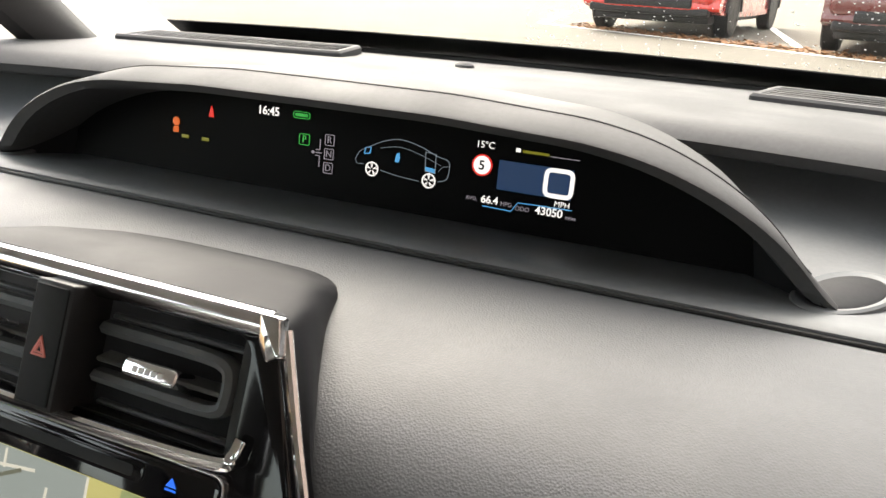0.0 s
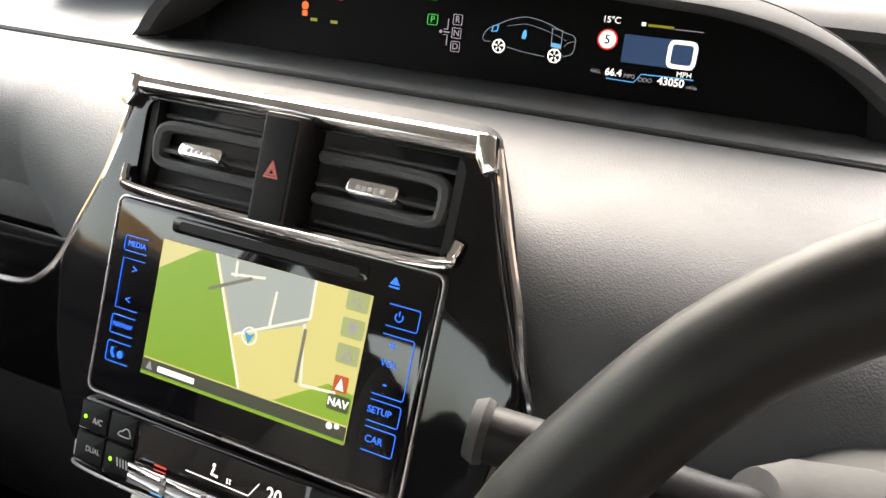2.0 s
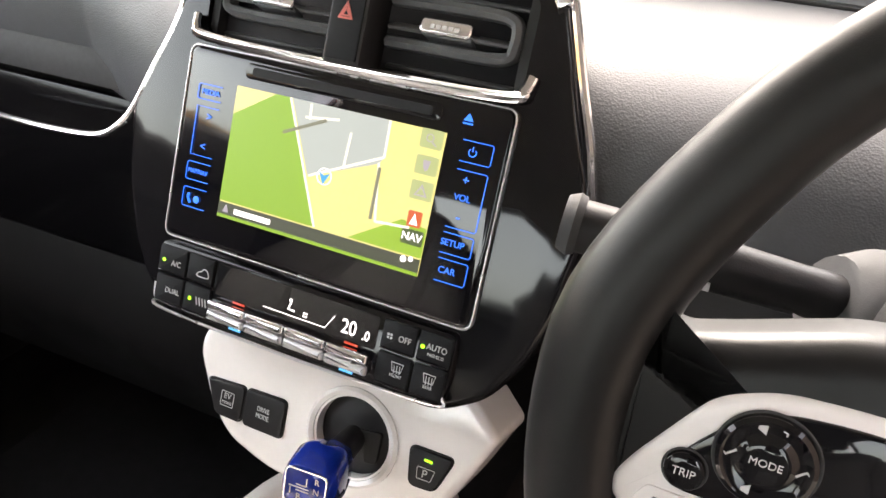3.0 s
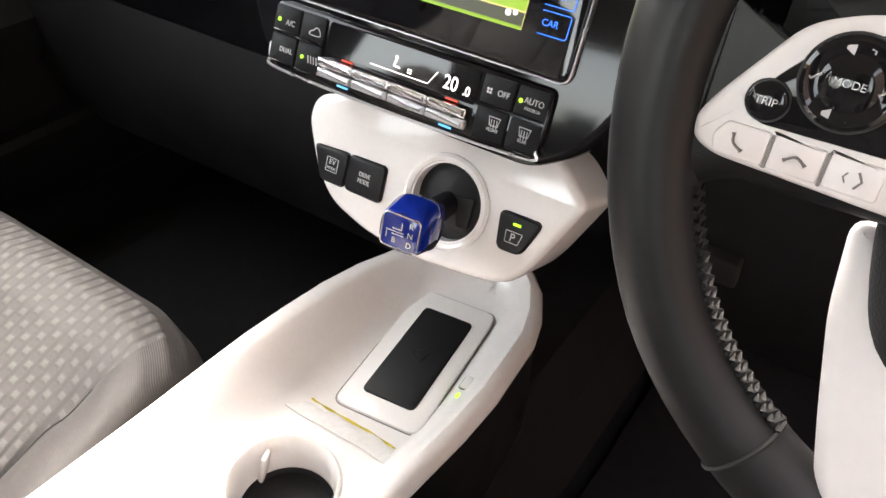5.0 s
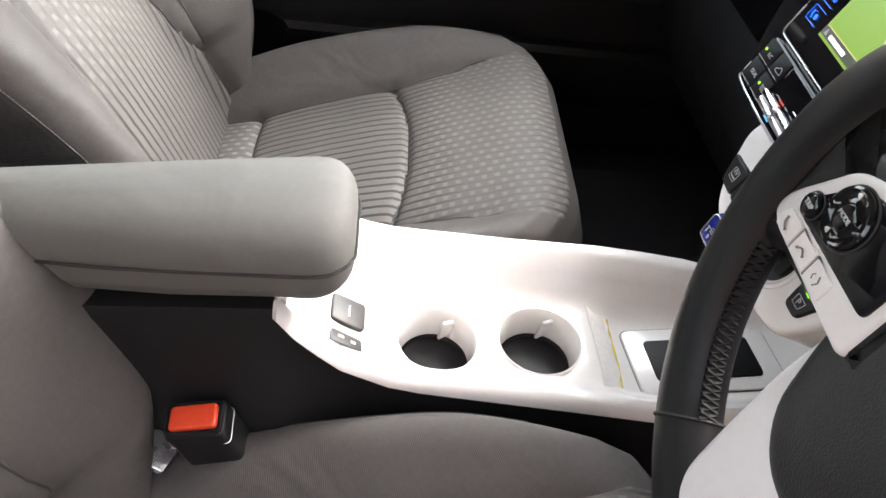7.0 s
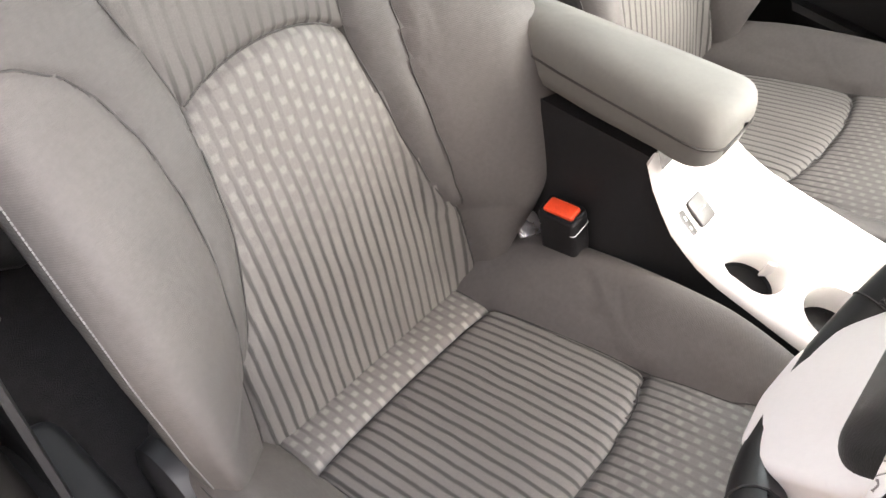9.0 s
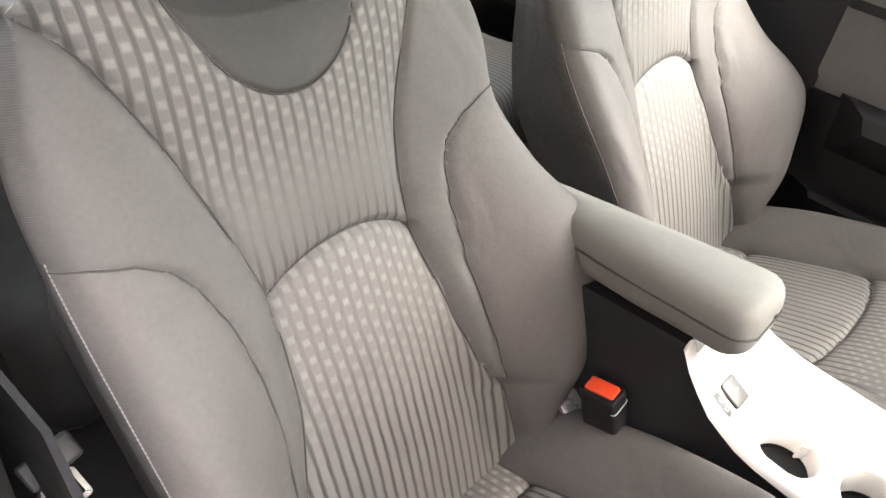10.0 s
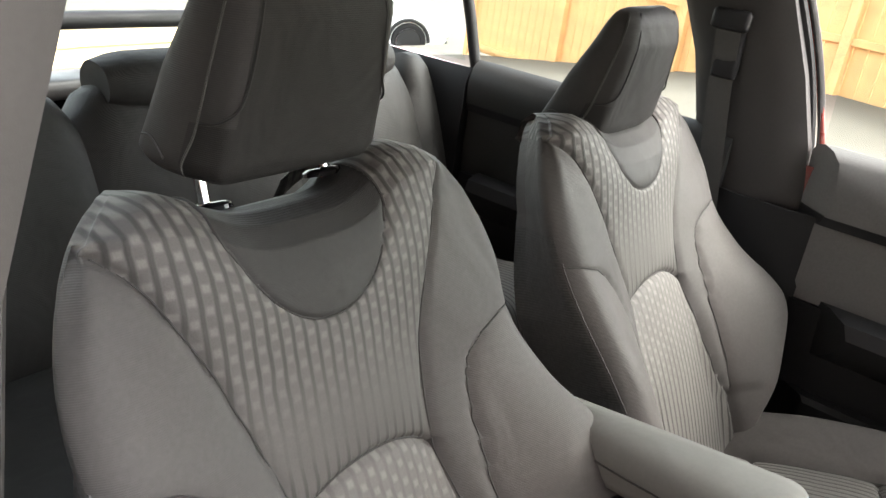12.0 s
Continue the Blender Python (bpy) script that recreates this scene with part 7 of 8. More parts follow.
    cb = [(-0.40, 0.035), (-0.30, 0.052), (-0.15, 0.060), (0.0, 0.052), (0.10, 0.042), (0.17, 0.024), (0.22, 0.008), (0.26, 0.0)]
    t1 = [(-0.40, 0.155), (-0.215, 0.152), (0.0, 0.160), (0.10, 0.168), (0.18, 0.176), (0.205, 0.182), (0.3, 0.182)]
    cross = lambda a: 0.026 * (1 - min(1, abs(a) / 0.16) ** 2)
    nose = lambda a: 0.2315

    def cush_section(f, s):
        g = lerp(s, [(p, q) for p, q, r in curl2])
        W_, B_ = smooth(g, cw), smooth(g, cb)
        i1 = lerp(g, t1)
        t = abs(f)
        prof = [(0.0, 0.0, 0.003), (0.46, i1 * 0.97, 0.0), (0.54, i1 + (W_ - i1) * 0.35, B_ * 0.55), (0.63, i1 + (W_ - i1) * 0.72, B_), (0.70, W_ - 0.006, B_ - 0.010), (0.77, W_, B_ - 0.035), (0.86, W_ - 0.004, B_ - 0.08), (1.0, W_ - 0.02, -0.16)]
        lat = smooth(t, [(p, q) for p, q, r in prof]) if 0.03 < t < 0.97 else lerp(t, [(p, q) for p, q, r in prof])
        dep = smooth(t, [(p, r) for p, q, r in prof]) if t < 0.97 else -0.16
        return math.copysign(lat, f), dep, g, 0.0 if t < 0.80 else 1.0

    def cush_place(a, g, dep, s):
        nose_w = max(0.0, min(1.0, (s + 0.05) / 0.22))
        g = g - nose_w * (0.085 if a > 0 else 0.055) * max(0.0, (abs(a) - 0.12) / 0.14) ** 2
        return CO + Vector((a, 0, 0)) + F * g + U * (dep + lerp(s, [(p, r) for p, q, r in curl2]))

    def cush_dips(a, g):
        t = abs(a)
        k = max(0.0, min(1.0, (0.20 - g) / 0.07))
        out = [seam_dip(t - lerp(g, t1), 0.0055 * k, 0.0045, 0.008 * k)]
        if t < lerp(g, t1):
            out += [seam_dip(g - cross(a)), seam_dip(g + 0.215)]
        return out

    def cush_region(a, g, bk):
        t = abs(a)
        if bk > 0.5:
            return ("cushion_side", "dark woven side cloth")
        if t < lerp(g, t1) and g < nose(a):
            if g < -0.215:
                return ("rear_band", "dashed band along the rear of the cushion")
            return ("cushion_centre", "ribbed centre of the cushion") if g < cross(a) else ("cushion_front", "dashed front panel of the cushion")
        return ("cushion_bolster", "plain grey cushion bolster")
    mats = {"cushion_side": M_BOLSTER, "rear_band": M_BAND, "cushion_centre": M_CUSH, "cushion_front": M_FRONT, "cushion_bolster": M_BOLSTER}
    cpath = [-0.40 + 0.80 * k / 160 for k in range(161)]
    cp, cu = skin(seat, cpath, cush_section, cush_place, cush_region, cush_dips, 130, mats)

    def on_cush(a, g, up=0.0004):
        i = min(range(len(cpath)), key=lambda q: abs(cu[q][65][1] - g) + (1 if cpath[q] > 0.26 else 0))
        k = min(range(131), key=lambda q: abs(cu[i][q][0] - a) + (1 if cu[i][q][2] > 0.5 else 0))
        return cp[i][k] + U * up

    def cseam(pairs, r=0.0011, material=M_SEAM, name="seam"):
        part(name, tube(spline([on_cush(a, g) for a, g in pairs], 3), r, 5), material, seat)
    for s in (-1, 1):
        cseam([(s * lerp(g, t1), g) for g in [-0.30 + 0.455 * k / 16 for k in range(17)]])
        cseam([(s * (smooth(g, cw) - 0.008), g) for g in [-0.26 + 0.42 * k / 12 for k in range(13)]], 0.0008)
    cseam([(a, cross(a)) for a in [-0.158 + 0.316 * k / 14 for k in range(15)]])
    cseam([(a, -0.215) for a in [-0.15 + 0.30 * k / 8 for k in range(9)]])
    # under-seat base and recliner cover
    part("seat_base", block(Matrix.Translation((x0, -0.40, 0.285)), 0.42, 0.40, 0.10, 0.03, 3), M_BLACK, seat, "black seat base")
    for s in (-1, 1):
        part("side_cover", block(pose(x0 + s * 0.245, -0.46, 0.33, 12, 0, 0), 0.035, 0.52, 0.10, 0.016, 3), M_BLACK, seat, "black plastic side cover")
        part("recliner_cover", revolve([(0.055, -0.012), (0.052, 0.006), (0.040, 0.012), (0.001, 0.013)], Matrix.Translation((x0 + s * 0.255, -0.665, 0.365)) @ pose(0, 0, 0, 0, s * 90), 24), M_BLACK, seat)
    part("seat_rail", join(*[block(Matrix.Translation((x0 + s * 0.18, -0.42, 0.235)), 0.04, 0.62, 0.03, 0.004) for s in (-1, 1)]), M_SATIN, seat, "steel seat rail")
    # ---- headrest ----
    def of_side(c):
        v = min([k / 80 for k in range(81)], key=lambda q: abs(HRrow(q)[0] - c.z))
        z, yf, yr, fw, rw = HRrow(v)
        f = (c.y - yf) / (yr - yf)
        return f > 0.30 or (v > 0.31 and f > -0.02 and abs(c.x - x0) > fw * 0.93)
    hr = part("headrest", only(headrest(x0), lambda c: not of_side(c)), M_HEADFRONT, seat, "dark cloth headrest, its front shaded in the colour", angle=70)
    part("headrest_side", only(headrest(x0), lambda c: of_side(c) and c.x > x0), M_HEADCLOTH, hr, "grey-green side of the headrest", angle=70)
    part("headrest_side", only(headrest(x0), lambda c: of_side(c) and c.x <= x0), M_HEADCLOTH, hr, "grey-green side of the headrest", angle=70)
    for s in (-1, 1):
        foot = Vector((x0 + s * 0.0765, -0.948, 0.985))
        spot = min((q for row in pts[200:262] for q in row), key=lambda q: abs(q.x - foot.x) + abs(q.y - foot.y))
        foot.z = spot.z + 0.001
        p = part("headrest_post", tube([foot - V * 0.05, foot + V * 0.08], 0.0062, 14), M_CHROME, seat, "chrome headrest post")
        part("post_collar", revolve([(0.026, 0.0), (0.025, 0.004), (0.020, 0.007), (0.008, 0.008)], Matrix.Translation(foot - V * 0.0) @ Matrix.Rotation(b, 4, "X") @ Matrix.Diagonal((1.15, 0.75, 1, 1)), 28), M_GLOSS, p, "black oval post collar")
    for s in (-1, 1):
        face, side = [], []
        for k in range(15):
            v = 0.02 + 0.95 * k / 14
            z, yf, yr, fw, rw = HRrow(v)
            f = 0.28 + 0.10 * max(0.0, 0.25 - v) / 0.25
            side.append((x0 + s * (fw + (rw - fw) * f / 0.55 + 0.0022), yf + (yr - yf) * f, z))
        for v, f in ((0.97, -0.10), (0.8, -0.12), (0.6, -0.12), (0.45, -0.09), (0.38, -0.03), (0.335, 0.06), (0.31, 0.16), (0.30, 0.27)):
            z, yf, yr, fw, rw = HRrow(v)
            face.append((x0 + s * (fw + (rw - fw) * f / 0.55 + 0.0012) if f > 0 else x0 + s * fw * (1 + f), yf + (yr - yf) * max(0, f) + (0.0008 if f < 0 else 0.0), z))
        part("headrest_seam", tube(spline(face, 4), 0.0014, 6), M_DEEP, hr, "dark joint round the front panel")
        foot = [(x0 + s * (HRrow(v)[4] + 0.0004), HRrow(v)[1] + (HRrow(v)[2] - HRrow(v)[1]) * f, HRrow(v)[0]) for v, f in ((0.17, 0.86), (0.18, 0.76), (0.15, 0.64), (0.10, 0.50))]
        part("headrest_seam", tube(spline(foot, 4), 0.0011, 5), M_SEAM, hr)
        line = spline(side, 6)
        part("headrest_seam", join(tube(line, 0.0012, 5), *[tube([line[k] + Vector((s * 0.001, 0.002, 0)), line[k].lerp(line[k + 1], 0.7) + Vector((s * 0.001, 0.002, 0))], 0.0009, 4) for k in range(0, len(line) - 1)]), M_WEB, hr, "grey stitched side seam")
    # ---- buckle ----
    return seat


def HRrow(v):
    """Height, front and rear y, half width of the front face and of the sides of the headrest at v from foot to crown."""
    cols = [(0.000, 1.017, -0.916, -0.991, 0.082, 0.098), (0.030, 1.019, -0.903, -1.004, 0.093, 0.112), (0.100, 1.034, -0.896, -1.010, 0.097, 0.117), (0.500, 1.115, -0.881, -0.971, 0.090, 0.115),
            (0.750, 1.170, -0.875, -0.941, 0.084, 0.110), (0.900, 1.204, -0.880, -0.927, 0.076, 0.100), (0.970, 1.219, -0.890, -0.921, 0.066, 0.086), (1.000, 1.225, -0.902, -0.914, 0.050, 0.062)]
    return [lerp(v, [(c[0], c[k]) for c in cols]) for k in range(1, 6)]


def only(bm, keep):
    bmesh.ops.delete(bm, geom=[f for f in bm.faces if not keep(f.calc_center_median())], context="FACES")
    return bm


def headrest(x0):
    rows = []
    for k in range(41):
        v = k / 40
        z, yf, yr, fw, rw = HRrow(v)
        ym = yf + (yr - yf) * 0.55
        o = rounded([(-fw, yf), (0, yf + 0.004), (fw, yf), (rw, ym), (rw * 0.96, yr), (-rw * 0.96, yr), (-rw, ym)], [0.012, 0.05, 0.012, 0.02, 0.016, 0.016, 0.02], 4)
        rows.append([Vector((x0 + x, y, z)) for x, y in o])
    bm = loft(rows, close=True, cap=True)
    lay = bm.loops.layers.uv.new("UVMap")
    for f in bm.faces:
        for lp in f.loops:
            lp[lay].uv = (lp.vert.co.x, lp.vert.co.z)
    return bm


driver = front_seat(0.371)
tagged(driver, "grey cloth driver's seat with ribbed panels, creased outer bolster")
passenger = copy_thing(driver, Matrix.Translation((-0.368, -0.5 - 0.022, 0.24 - 0.027)))
for ch in passenger.children:                          # this headrest is pushed right down
    if ch.name.startswith("headrest") and not ch.name.startswith("headrest_post"):
        ch.location += Vector((0, 0.007, -0.045))
tagged(passenger, "grey cloth passenger seat with ribbed panels beside the armrest")


def buckle(x, y, z):
    k = thing("seat_belt_buckle", (x, y, z), "black seat belt buckle with a red release button", "belt buckle", "seat belt buckles")
    m = pose(x, y, z, 10, -14, 90)
    part("housing", block(m @ Matrix.Translation((0, 0, -0.034)), 0.052, 0.034, 0.080, 0.006, 3), M_BLACK, k)
    part("rim", ring(rect(-0.0245, -0.0145, 0.0245, 0.0145, 0.005), 0.0022, 0.004, m, 0.0006, top=0.0075), M_SURROUND, k)
    part("release_button", plate(rect(-0.0205, -0.0110, 0.0205, 0.0110, 0.0045), 0.008, m, 0.0025, 3, top=0.0105), M_RED, k, "red release button")
    part("edge_line", tube([m @ Vector((a, b, -0.014)) for a, b in rect(-0.0264, -0.0164, 0.0264, 0.0164, 0.005)], 0.0006, 5, True), M_GREYMARK, k)
    part("stalk", tube([m @ Vector((0, 0, -0.05)), m @ Vector((0.0, -0.01, -0.10)), Vector((x, y - 0.02, 0.32))], 0.010, 10, flat=0.6), M_RUBBER, k)
    part("belt_anchor", block(pose(x - 0.004, y - 0.040, z - 0.058, -20, 0, -20), 0.035, 0.030, 0.010, 0.004), M_SATIN, k, "pale anchor plate")


buckle(0.138, -0.535, 0.523)
buckle(-0.150, -0.557, 0.498)


# ---- rear bench ----
def rear_bench():
    r = thing("rear_bench", (0, -1.45, 0.25), "grey cloth rear bench with patterned panels", "rear seat")
    def uvd(bm, k=1.0):
        lay = bm.loops.layers.uv.new("UVMap")
        for f in bm.faces:
            for lp in f.loops:
                lp[lay].uv = (lp.vert.co.x, (lp.vert.co.y + lp.vert.co.z) * k)
        return bm
    def slab(prof, x0, x1, n=14):
        rows = []
        for k in range(n + 1):
            x = x0 + (x1 - x0) * k / n
            e = min(1, (min(k, n - k) + 0.2) / 1.6)
            cy, cz = sum(p[0] for p in prof) / len(prof), sum(p[1] for p in prof) / len(prof)
            rows.append([(x, cy + (y - cy) * (0.8 + 0.2 * e), cz + (z - cz) * (0.7 + 0.3 * e)) for y, z in prof])
        return uvd(loft(rows, close=True, cap=True))
    cush = [(p.x, p.y) for p in spline([(-1.08, 0.30), (-1.06, 0.42), (-1.08, 0.50), (-1.14, 0.525), (-1.30, 0.505), (-1.52, 0.475), (-1.58, 0.36), (-1.30, 0.26)], 4, True)]
    back = [(p.x, p.y) for p in spline([(-1.50, 0.46), (-1.515, 0.60), (-1.58, 0.78), (-1.64, 0.885), (-1.70, 0.895), (-1.74, 0.85), (-1.72, 0.65), (-1.60, 0.42)], 4, True)]
    for x0, x1 in ((-0.62, -0.22), (0.22, 0.62)):
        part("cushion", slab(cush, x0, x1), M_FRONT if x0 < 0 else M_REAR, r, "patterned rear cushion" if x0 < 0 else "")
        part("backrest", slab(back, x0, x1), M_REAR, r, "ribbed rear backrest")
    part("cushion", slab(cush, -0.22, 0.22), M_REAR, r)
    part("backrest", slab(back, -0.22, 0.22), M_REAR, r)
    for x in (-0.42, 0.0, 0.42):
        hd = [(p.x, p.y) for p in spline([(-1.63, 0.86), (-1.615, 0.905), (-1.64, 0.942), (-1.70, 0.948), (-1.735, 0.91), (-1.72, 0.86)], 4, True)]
        part("headrest", slab(hd, x - 0.155 + 0.03 * abs(x), x + 0.165 - 0.03 * abs(x), 10), M_REAR, r, "rear headrest in cloth darkened for shade")
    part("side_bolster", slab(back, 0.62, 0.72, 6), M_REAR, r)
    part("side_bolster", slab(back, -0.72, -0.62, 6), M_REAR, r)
    return r


rear_bench()
for sx in (1, -1):
    bar_between("rear_belt", [(sx * 0.56, -1.80, 1.02), (sx * 0.52, -1.66, 0.86), (sx * 0.50, -1.56, 0.70), (sx * 0.53, -1.50, 0.52)], 0.023, 0.07, M_WEB, "grey rear seat belt hanging in front of the backrest", "seat belt", up=(0, 0.5, 0.8), kind="")


# ---- outside ----
def outside():
    M_GROUND = mat("pale_wet_tarmac", (0.135, 0.124, 0.104), 0.85, spec=0.15, var=0.25, vs=1.3, bump=0.4, bs=60, dist=0.004)
    rise = lambda y: 0.43 * (lambda t: t * t * (3 - 2 * t))(max(0.0, min(1.0, (y - 3.5) / 4.5))) + 0.18 * min(0.0, max(-27.4, y + 2.6))
    gr = [[(x, y, rise(y)) for x in (-900, -40, -10, 0, 10, 40, 900)] for y in (-900, -40, -30, -20, -10, -2.6, 0, 3, 4, 5, 6, 7, 8, 9, 10, 40, 900)]
    part("ground", loft(gr), M_GROUND, None, "pale worn car park surface", kind="structure", category="ground")
    M_LINE = mat("white_bay_paint", (0.75, 0.74, 0.70), 0.6, var=0.2, vs=8)
    for k, (a, b, w) in enumerate((((-3.03, 10.6), (-3.65, 14.2), 0.14), ((-3.03, 10.6), (2.5, 8.0), 0.12), ((0.35, 9.1), (-0.2, 13.5), 0.12))):
        v = (Vector((*b, 0)) - Vector((*a, 0)))
        n = Vector((-v.y, v.x, 0)).normalized() * w / 2
        p = [Vector((*a, 0.436)) + n, Vector((*a, 0.436)) - n, Vector((*b, 0.436)) - n, Vector((*b, 0.436)) + n]
        bm = bmesh.new()
        bm.faces.new([bm.verts.new(q) for q in p])
        part("bay_line", bm, M_LINE, None, "white painted bay line on the ground", kind="structure", category="road marking")
    # leaf litter along the bay
    rnd = random.Random(9)
    bm = bmesh.new()
    for i in range(1400):
        x = rnd.uniform(-2.6, 2.4)
        y = 10.65 - 0.469 * (x + 3.03) + abs(rnd.gauss(0, 0.35))
        q = Matrix.Translation((x, y, 0.445)) @ Euler((rnd.uniform(-0.5, 0.5), rnd.uniform(-0.5, 0.5), rnd.uniform(0, 6))).to_matrix().to_4x4()
        s = rnd.uniform(0.02, 0.06)
        bm.faces.new([bm.verts.new(q @ Vector(p)) for p in ((-s, 0, 0), (0, -s * 0.5, 0.004), (s, 0, 0), (0, s * 0.5, 0.004))])
    part("leaf_litter", bm, mat("dry_brown_leaves", (0.26, 0.13, 0.06), 0.7, var=0.7, vs=6), None, "dry brown leaves along the bay line", kind="stuff", category="leaves")

    def fence(name, p0, p1, h, base=0.0):
        f = thing(name, (*p0, base), "orange-brown timber panel fence with posts and rails", "fence", "fences")
        wood = mat("orange_fence_timber", (0.70, 0.40, 0.17), 0.8, var=0.3, vs=5, bump=0.5, bs=50, dist=0.003)
        a, b = Vector((*p0, 0)), Vector((*p1, 0))
        L = (b - a).length
        d = (b - a).normalized()
        ang = math.degrees(math.atan2(d.y, d.x))
        nb = int(L / 0.145)
        me = None
        for k in range(min(nb, 290)):
            q = a + d * (L * (k + 0.5) / nb)
            if me is None:
                o = part("board", block(pose(0, 0, 0), L / nb - 0.006, 0.018, h - 0.10, 0.003, 1), wood, None)
                me = o.data
                o.parent = f
            else:
                o = new("board", me)
                o.parent = f
            o.matrix_basis = Matrix.Translation(-a - Vector((0, 0, base))) @ pose(q.x, q.y, base + h / 2 + 0.04, 0, 0, ang)
        for k in range(int(L / 1.83) + 1):
            q = a + d * min(L, 1.83 * k) + Vector((d.y, -d.x, 0)) * 0.04
            part("post", block(pose(q.x, q.y, base + h / 2, 0, 0, ang), 0.10, 0.10, h + 0.06, 0.006, 1), wood, f)
        for z in (0.18, h * 0.52, h - 0.06):
            q = (a + b) / 2 + Vector((d.y, -d.x, 0)) * 0.035
            part("rail", block(pose(q.x, q.y, base + z, 0, 0, ang), L, 0.05, 0.07, 0.004, 1), wood, f)
    # added wall, out of view, that blocks low sky light from the right
    part("unseen_shade_wall", block(Matrix.Translation((2.7, -0.6, 1.6)), 0.22, 8.0, 3.2, 0.01), mat("dark_shade_wall", (0.10, 0.075, 0.06), 0.8, var=0.3, vs=3, bump=0.5, bs=30, dist=0.004), None, "unseen dark wall added to cut light from the doorway side", kind="structure", category="wall")
    fence("fence", (-8.66, -7.39), (-6.59, 0.52), 2.60, -0.86)
    pf = thing("slatted_fence", (-1.0, -5.6, 0), "pale cream fence of overlapping horizontal boards", "fence", "fences")
    pale = mat("pale_cream_boards", (0.62, 0.50, 0.30), 0.8, var=0.2, vs=4, bump=0.4, bs=60, dist=0.003)
    for k in range(5):
        part("slat", block(pose(-0.9, -5.6, -0.44 + 0.135 * k, 14, 0, 0), 5.0, 0.02, 0.15, 0.004, 1), pale, pf)
    for x in (-3.4, -1.7, 0.0, 1.6):
        part("post", block(Matrix.Translation((x, -5.68, -0.17)), 0.09, 0.09, 0.8, 0.006, 1), pale, pf)

    def parked_car(name, m, paint, lab, kind="hatch"):
        """A small parked hatchback: x is its right, y its nose."""
        c = thing(name, m.translation, lab, "car", "parked cars")
        P = mat(name + "_paint", paint, 0.25, coat=1.0, var=0.04)
        prof = [(-1.95, 0.35), (-2.0, 0.62), (-1.96, 0.92), (-1.80, 1.02), (-1.55, 1.40), (-1.0, 1.48), (-0.1, 1.46), (0.65, 1.05), (1.0, 0.98), (1.75, 0.86), (1.98, 0.68), (2.02, 0.45), (1.95, 0.30), (1.0, 0.24), (-1.0, 0.24)]
        pl = [(p.x, p.y) for p in spline(prof, 4, True)]
        rows = []
        for f in [k / 8 - 1 for k in range(17)]:
            rows.append([m @ Vector((0.86 * f * (1 - 0.16 * max(0, (z - 0.9) / 0.55)), y * (1 - 0.05 * abs(f) ** 4), 0.24 + (z - 0.24) * (1 - 0.03 * abs(f) ** 3))) for y, z in pl])
        part("body", loft(rows, close=True, cap=True), P, c)
        part("bumper", block(m @ Matrix.Translation((0, 1.93, 0.52)), 1.60, 0.22, 0.26, 0.09, 4), P, c, "painted front bumper")
        part("grille", block(m @ Matrix.Translation((0, 2.03, 0.40)), 1.10, 0.05, 0.12, 0.03, 3), M_BLACK, c, "black lower grille")
        part("valance", block(m @ Matrix.Translation((0, 1.95, 0.30)), 1.50, 0.14, 0.10, 0.03, 3), M_BLACK, c)
        part("number_plate", block(m @ Matrix.Translation((0, 2.055, 0.55)), 0.52, 0.012, 0.11, 0.002, 1), mat(name + "_plate", (0.8, 0.8, 0.78), 0.4), c)
        part("plate_bar", block(m @ Matrix.Translation((0, 2.064, 0.55)), 0.40, 0.004, 0.05, 0), M_BLACK, c)
        # black block: underside of the car and the shadow between its wheels
        part("underbody", block(m @ Matrix.Translation((0, 0.0, 0.21)), 1.46, 3.7, 0.10, 0.03, 2), M_BLACK, c, "black underbody that doubles as the shadow below the car")
        part("rear_bumper", block(m @ Matrix.Translation((0, -1.93, 0.50)), 1.62, 0.20, 0.28, 0.08, 4), P, c)
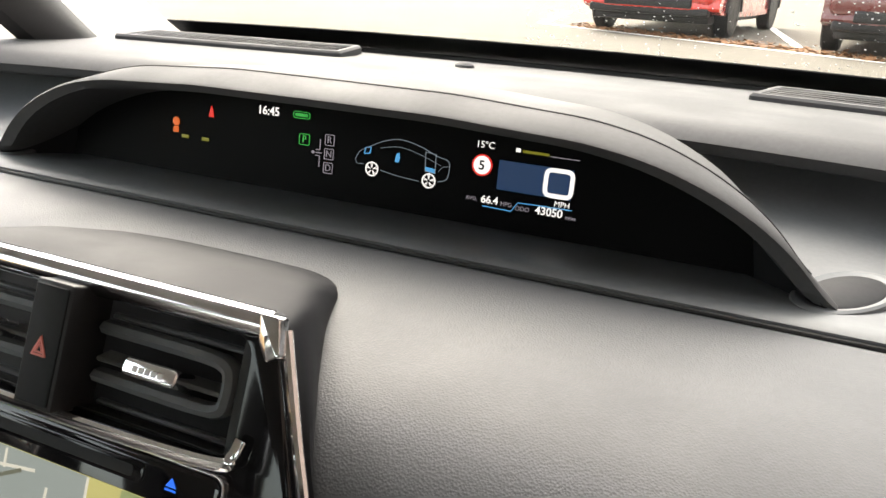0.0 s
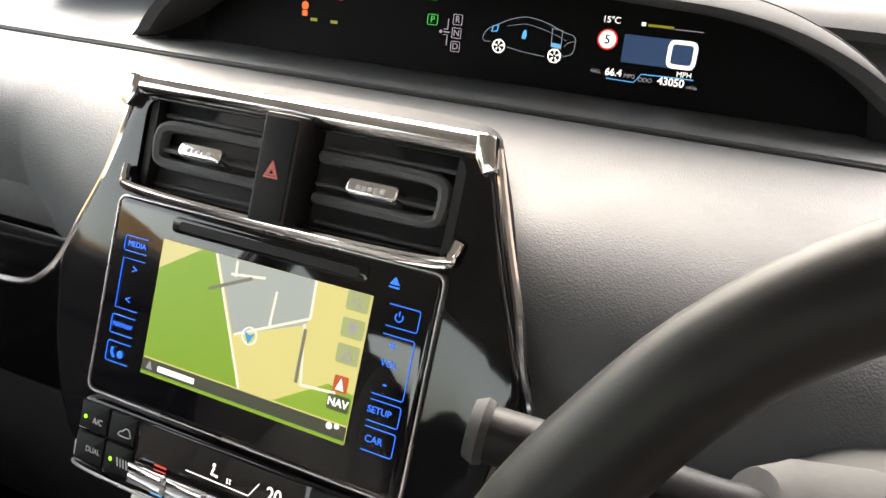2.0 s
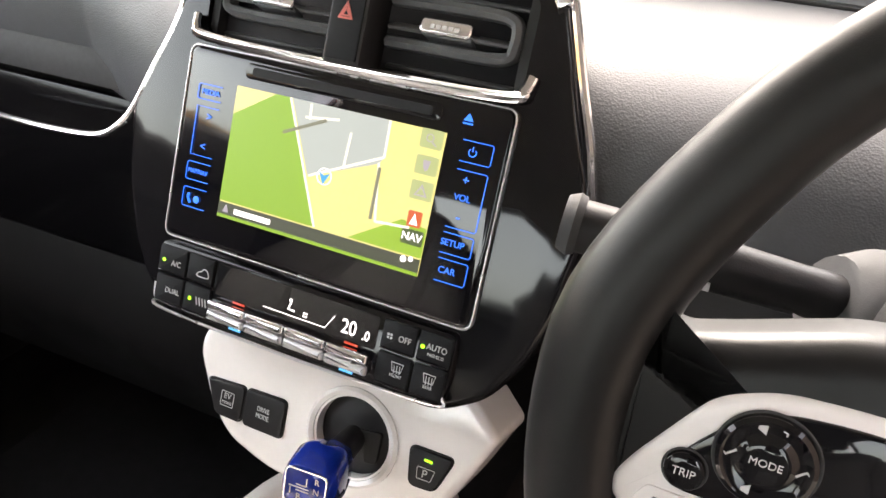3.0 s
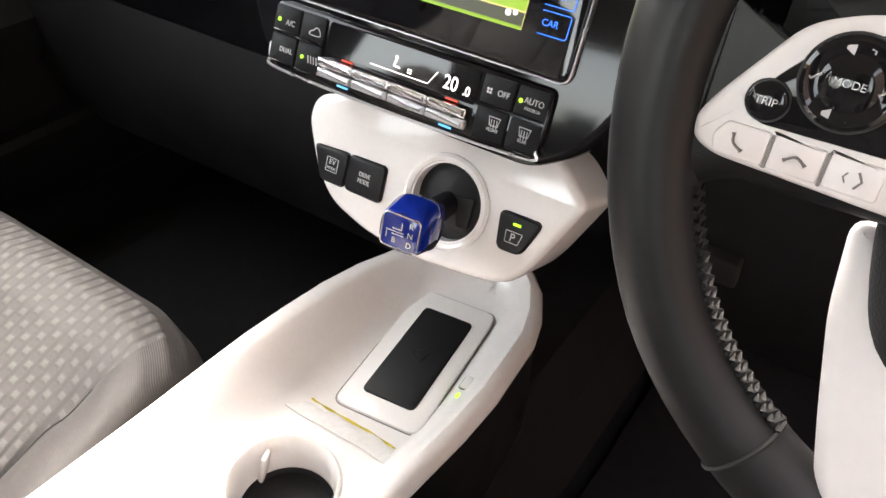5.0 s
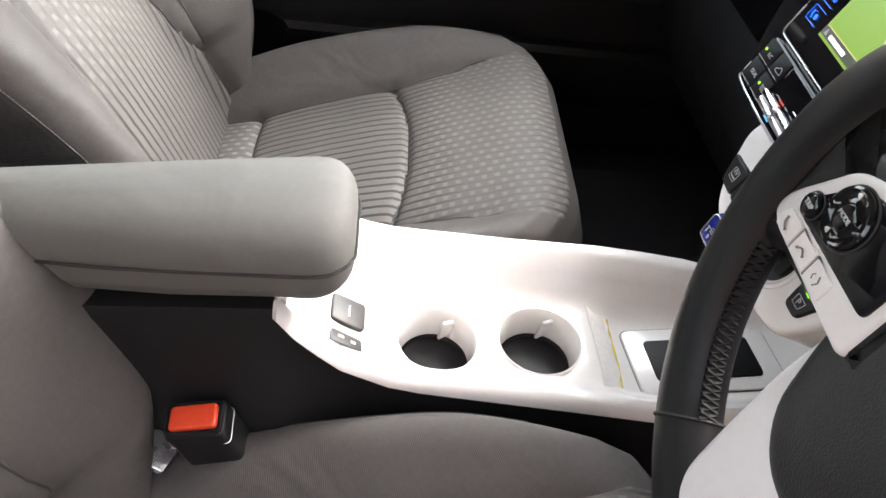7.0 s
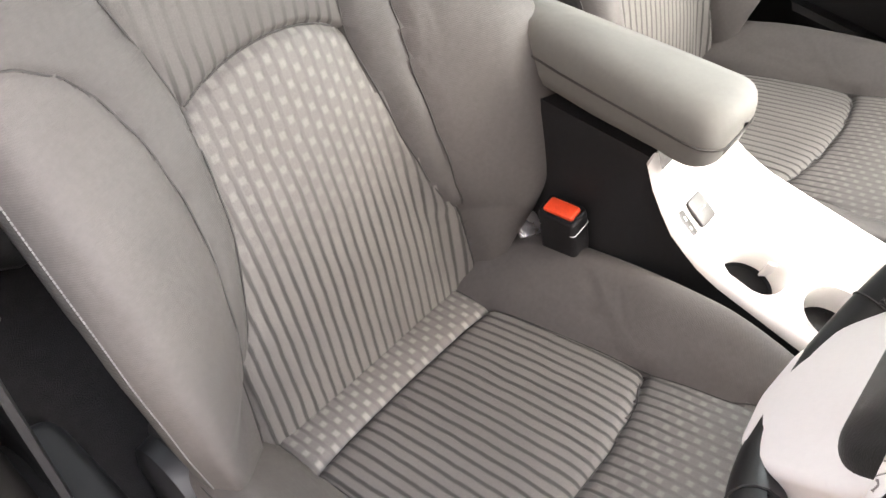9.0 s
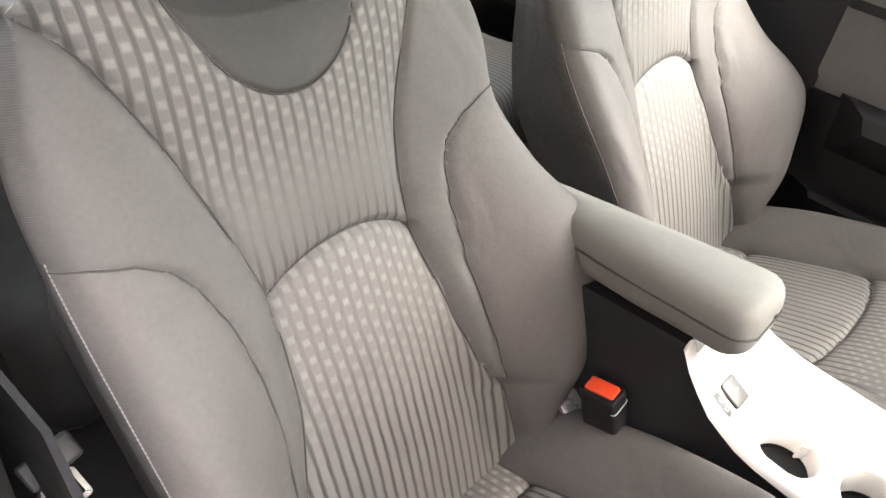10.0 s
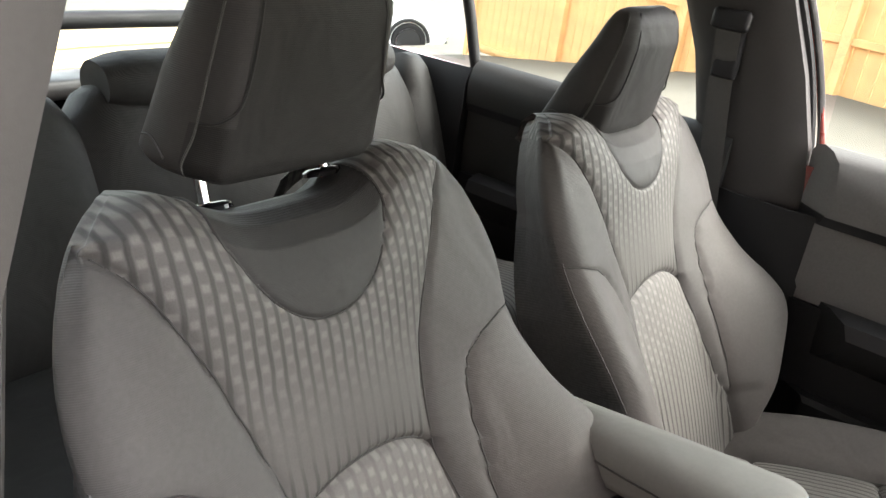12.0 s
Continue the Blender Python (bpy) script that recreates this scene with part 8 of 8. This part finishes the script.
        for s in (-1, 1):
            part("headlight", block(m @ pose(s * 0.62, 1.86, 0.74, 0, 0, -s * 18), 0.34, 0.20, 0.15, 0.06, 4), mat(name + "_lamp", (0.6, 0.6, 0.62), 0.08, coat=1.0), c, "clear headlamp")
            part("tail_light", block(m @ pose(s * 0.70, -1.88, 0.86, 0, 0, s * 15), 0.22, 0.16, 0.18, 0.05, 3), mat(name + "_tail", (0.35, 0.01, 0.01), 0.1, coat=1.0), c, "red tail lamp")
            part("side_window", sheet([[m @ Vector((s * 0.815, y, 1.02)) for y in (-1.35, -0.3, 0.45)], [m @ Vector((s * 0.755, y, 1.36)) for y in (-1.15, -0.3, 0.02)]], 0.006), M_SCREENBLACK, c, "dark side glass")
            for y in (-1.25, 1.28):
                wm = m @ Matrix.Translation((s * 0.80, y, 0.31)) @ pose(0, 0, 0, 0, s * 90)
                wh = part("wheel", revolve([(0.18, -0.10), (0.29, -0.10), (0.315, -0.08), (0.315, 0.06), (0.29, 0.085), (0.22, 0.085), (0.215, 0.05), (0.19, 0.03)], wm, 40), M_RUBBER, c, "black tyre")
                part("rim", revolve([(0.215, 0.083), (0.205, 0.083), (0.200, 0.03), (0.001, 0.02)], wm, 36), M_BLACK, wh)
                for k in range(6):
                    part("rim_spoke", block(wm @ pose(0, 0, 0, 0, 0, 60 * k) @ Matrix.Translation((0.115, 0, 0.062)), 0.19, 0.045, 0.03, 0.01, 2), M_SATIN, wh)
                part("arch", tube([m @ Vector((s * 0.868, y + 0.36 * math.cos(a), 0.31 + 0.36 * math.sin(a))) for a in [math.pi * k / 12 for k in range(13)]], 0.035, 6), M_BLACK, c, "black wheel arch trim")
        part("windscreen", sheet([[m @ Vector((x, 0.66, 1.055)) for x in (-0.68, 0, 0.68)], [m @ Vector((x, -0.02, 1.455)) for x in (-0.60, 0, 0.60)]], 0.006), M_SCREENBLACK, c, "dark windscreen")
        return c
    parked_car("red_car", pose(-1.25, 12.0, 0.43, 0, 0, 172), (0.55, 0.035, 0.022), "bright red parked car facing the windscreen")
    parked_car("dark_car", pose(1.55, 11.0, 0.43, 0, 0, 172), (0.10, 0.012, 0.012), "dark red parked car beside the bright red one")
    parked_car("white_car", pose(-9.37, -11.09, -1.50, 0, 0, 51.5), (0.75, 0.75, 0.75), "white parked car beyond the end of the timber fence")


outside()
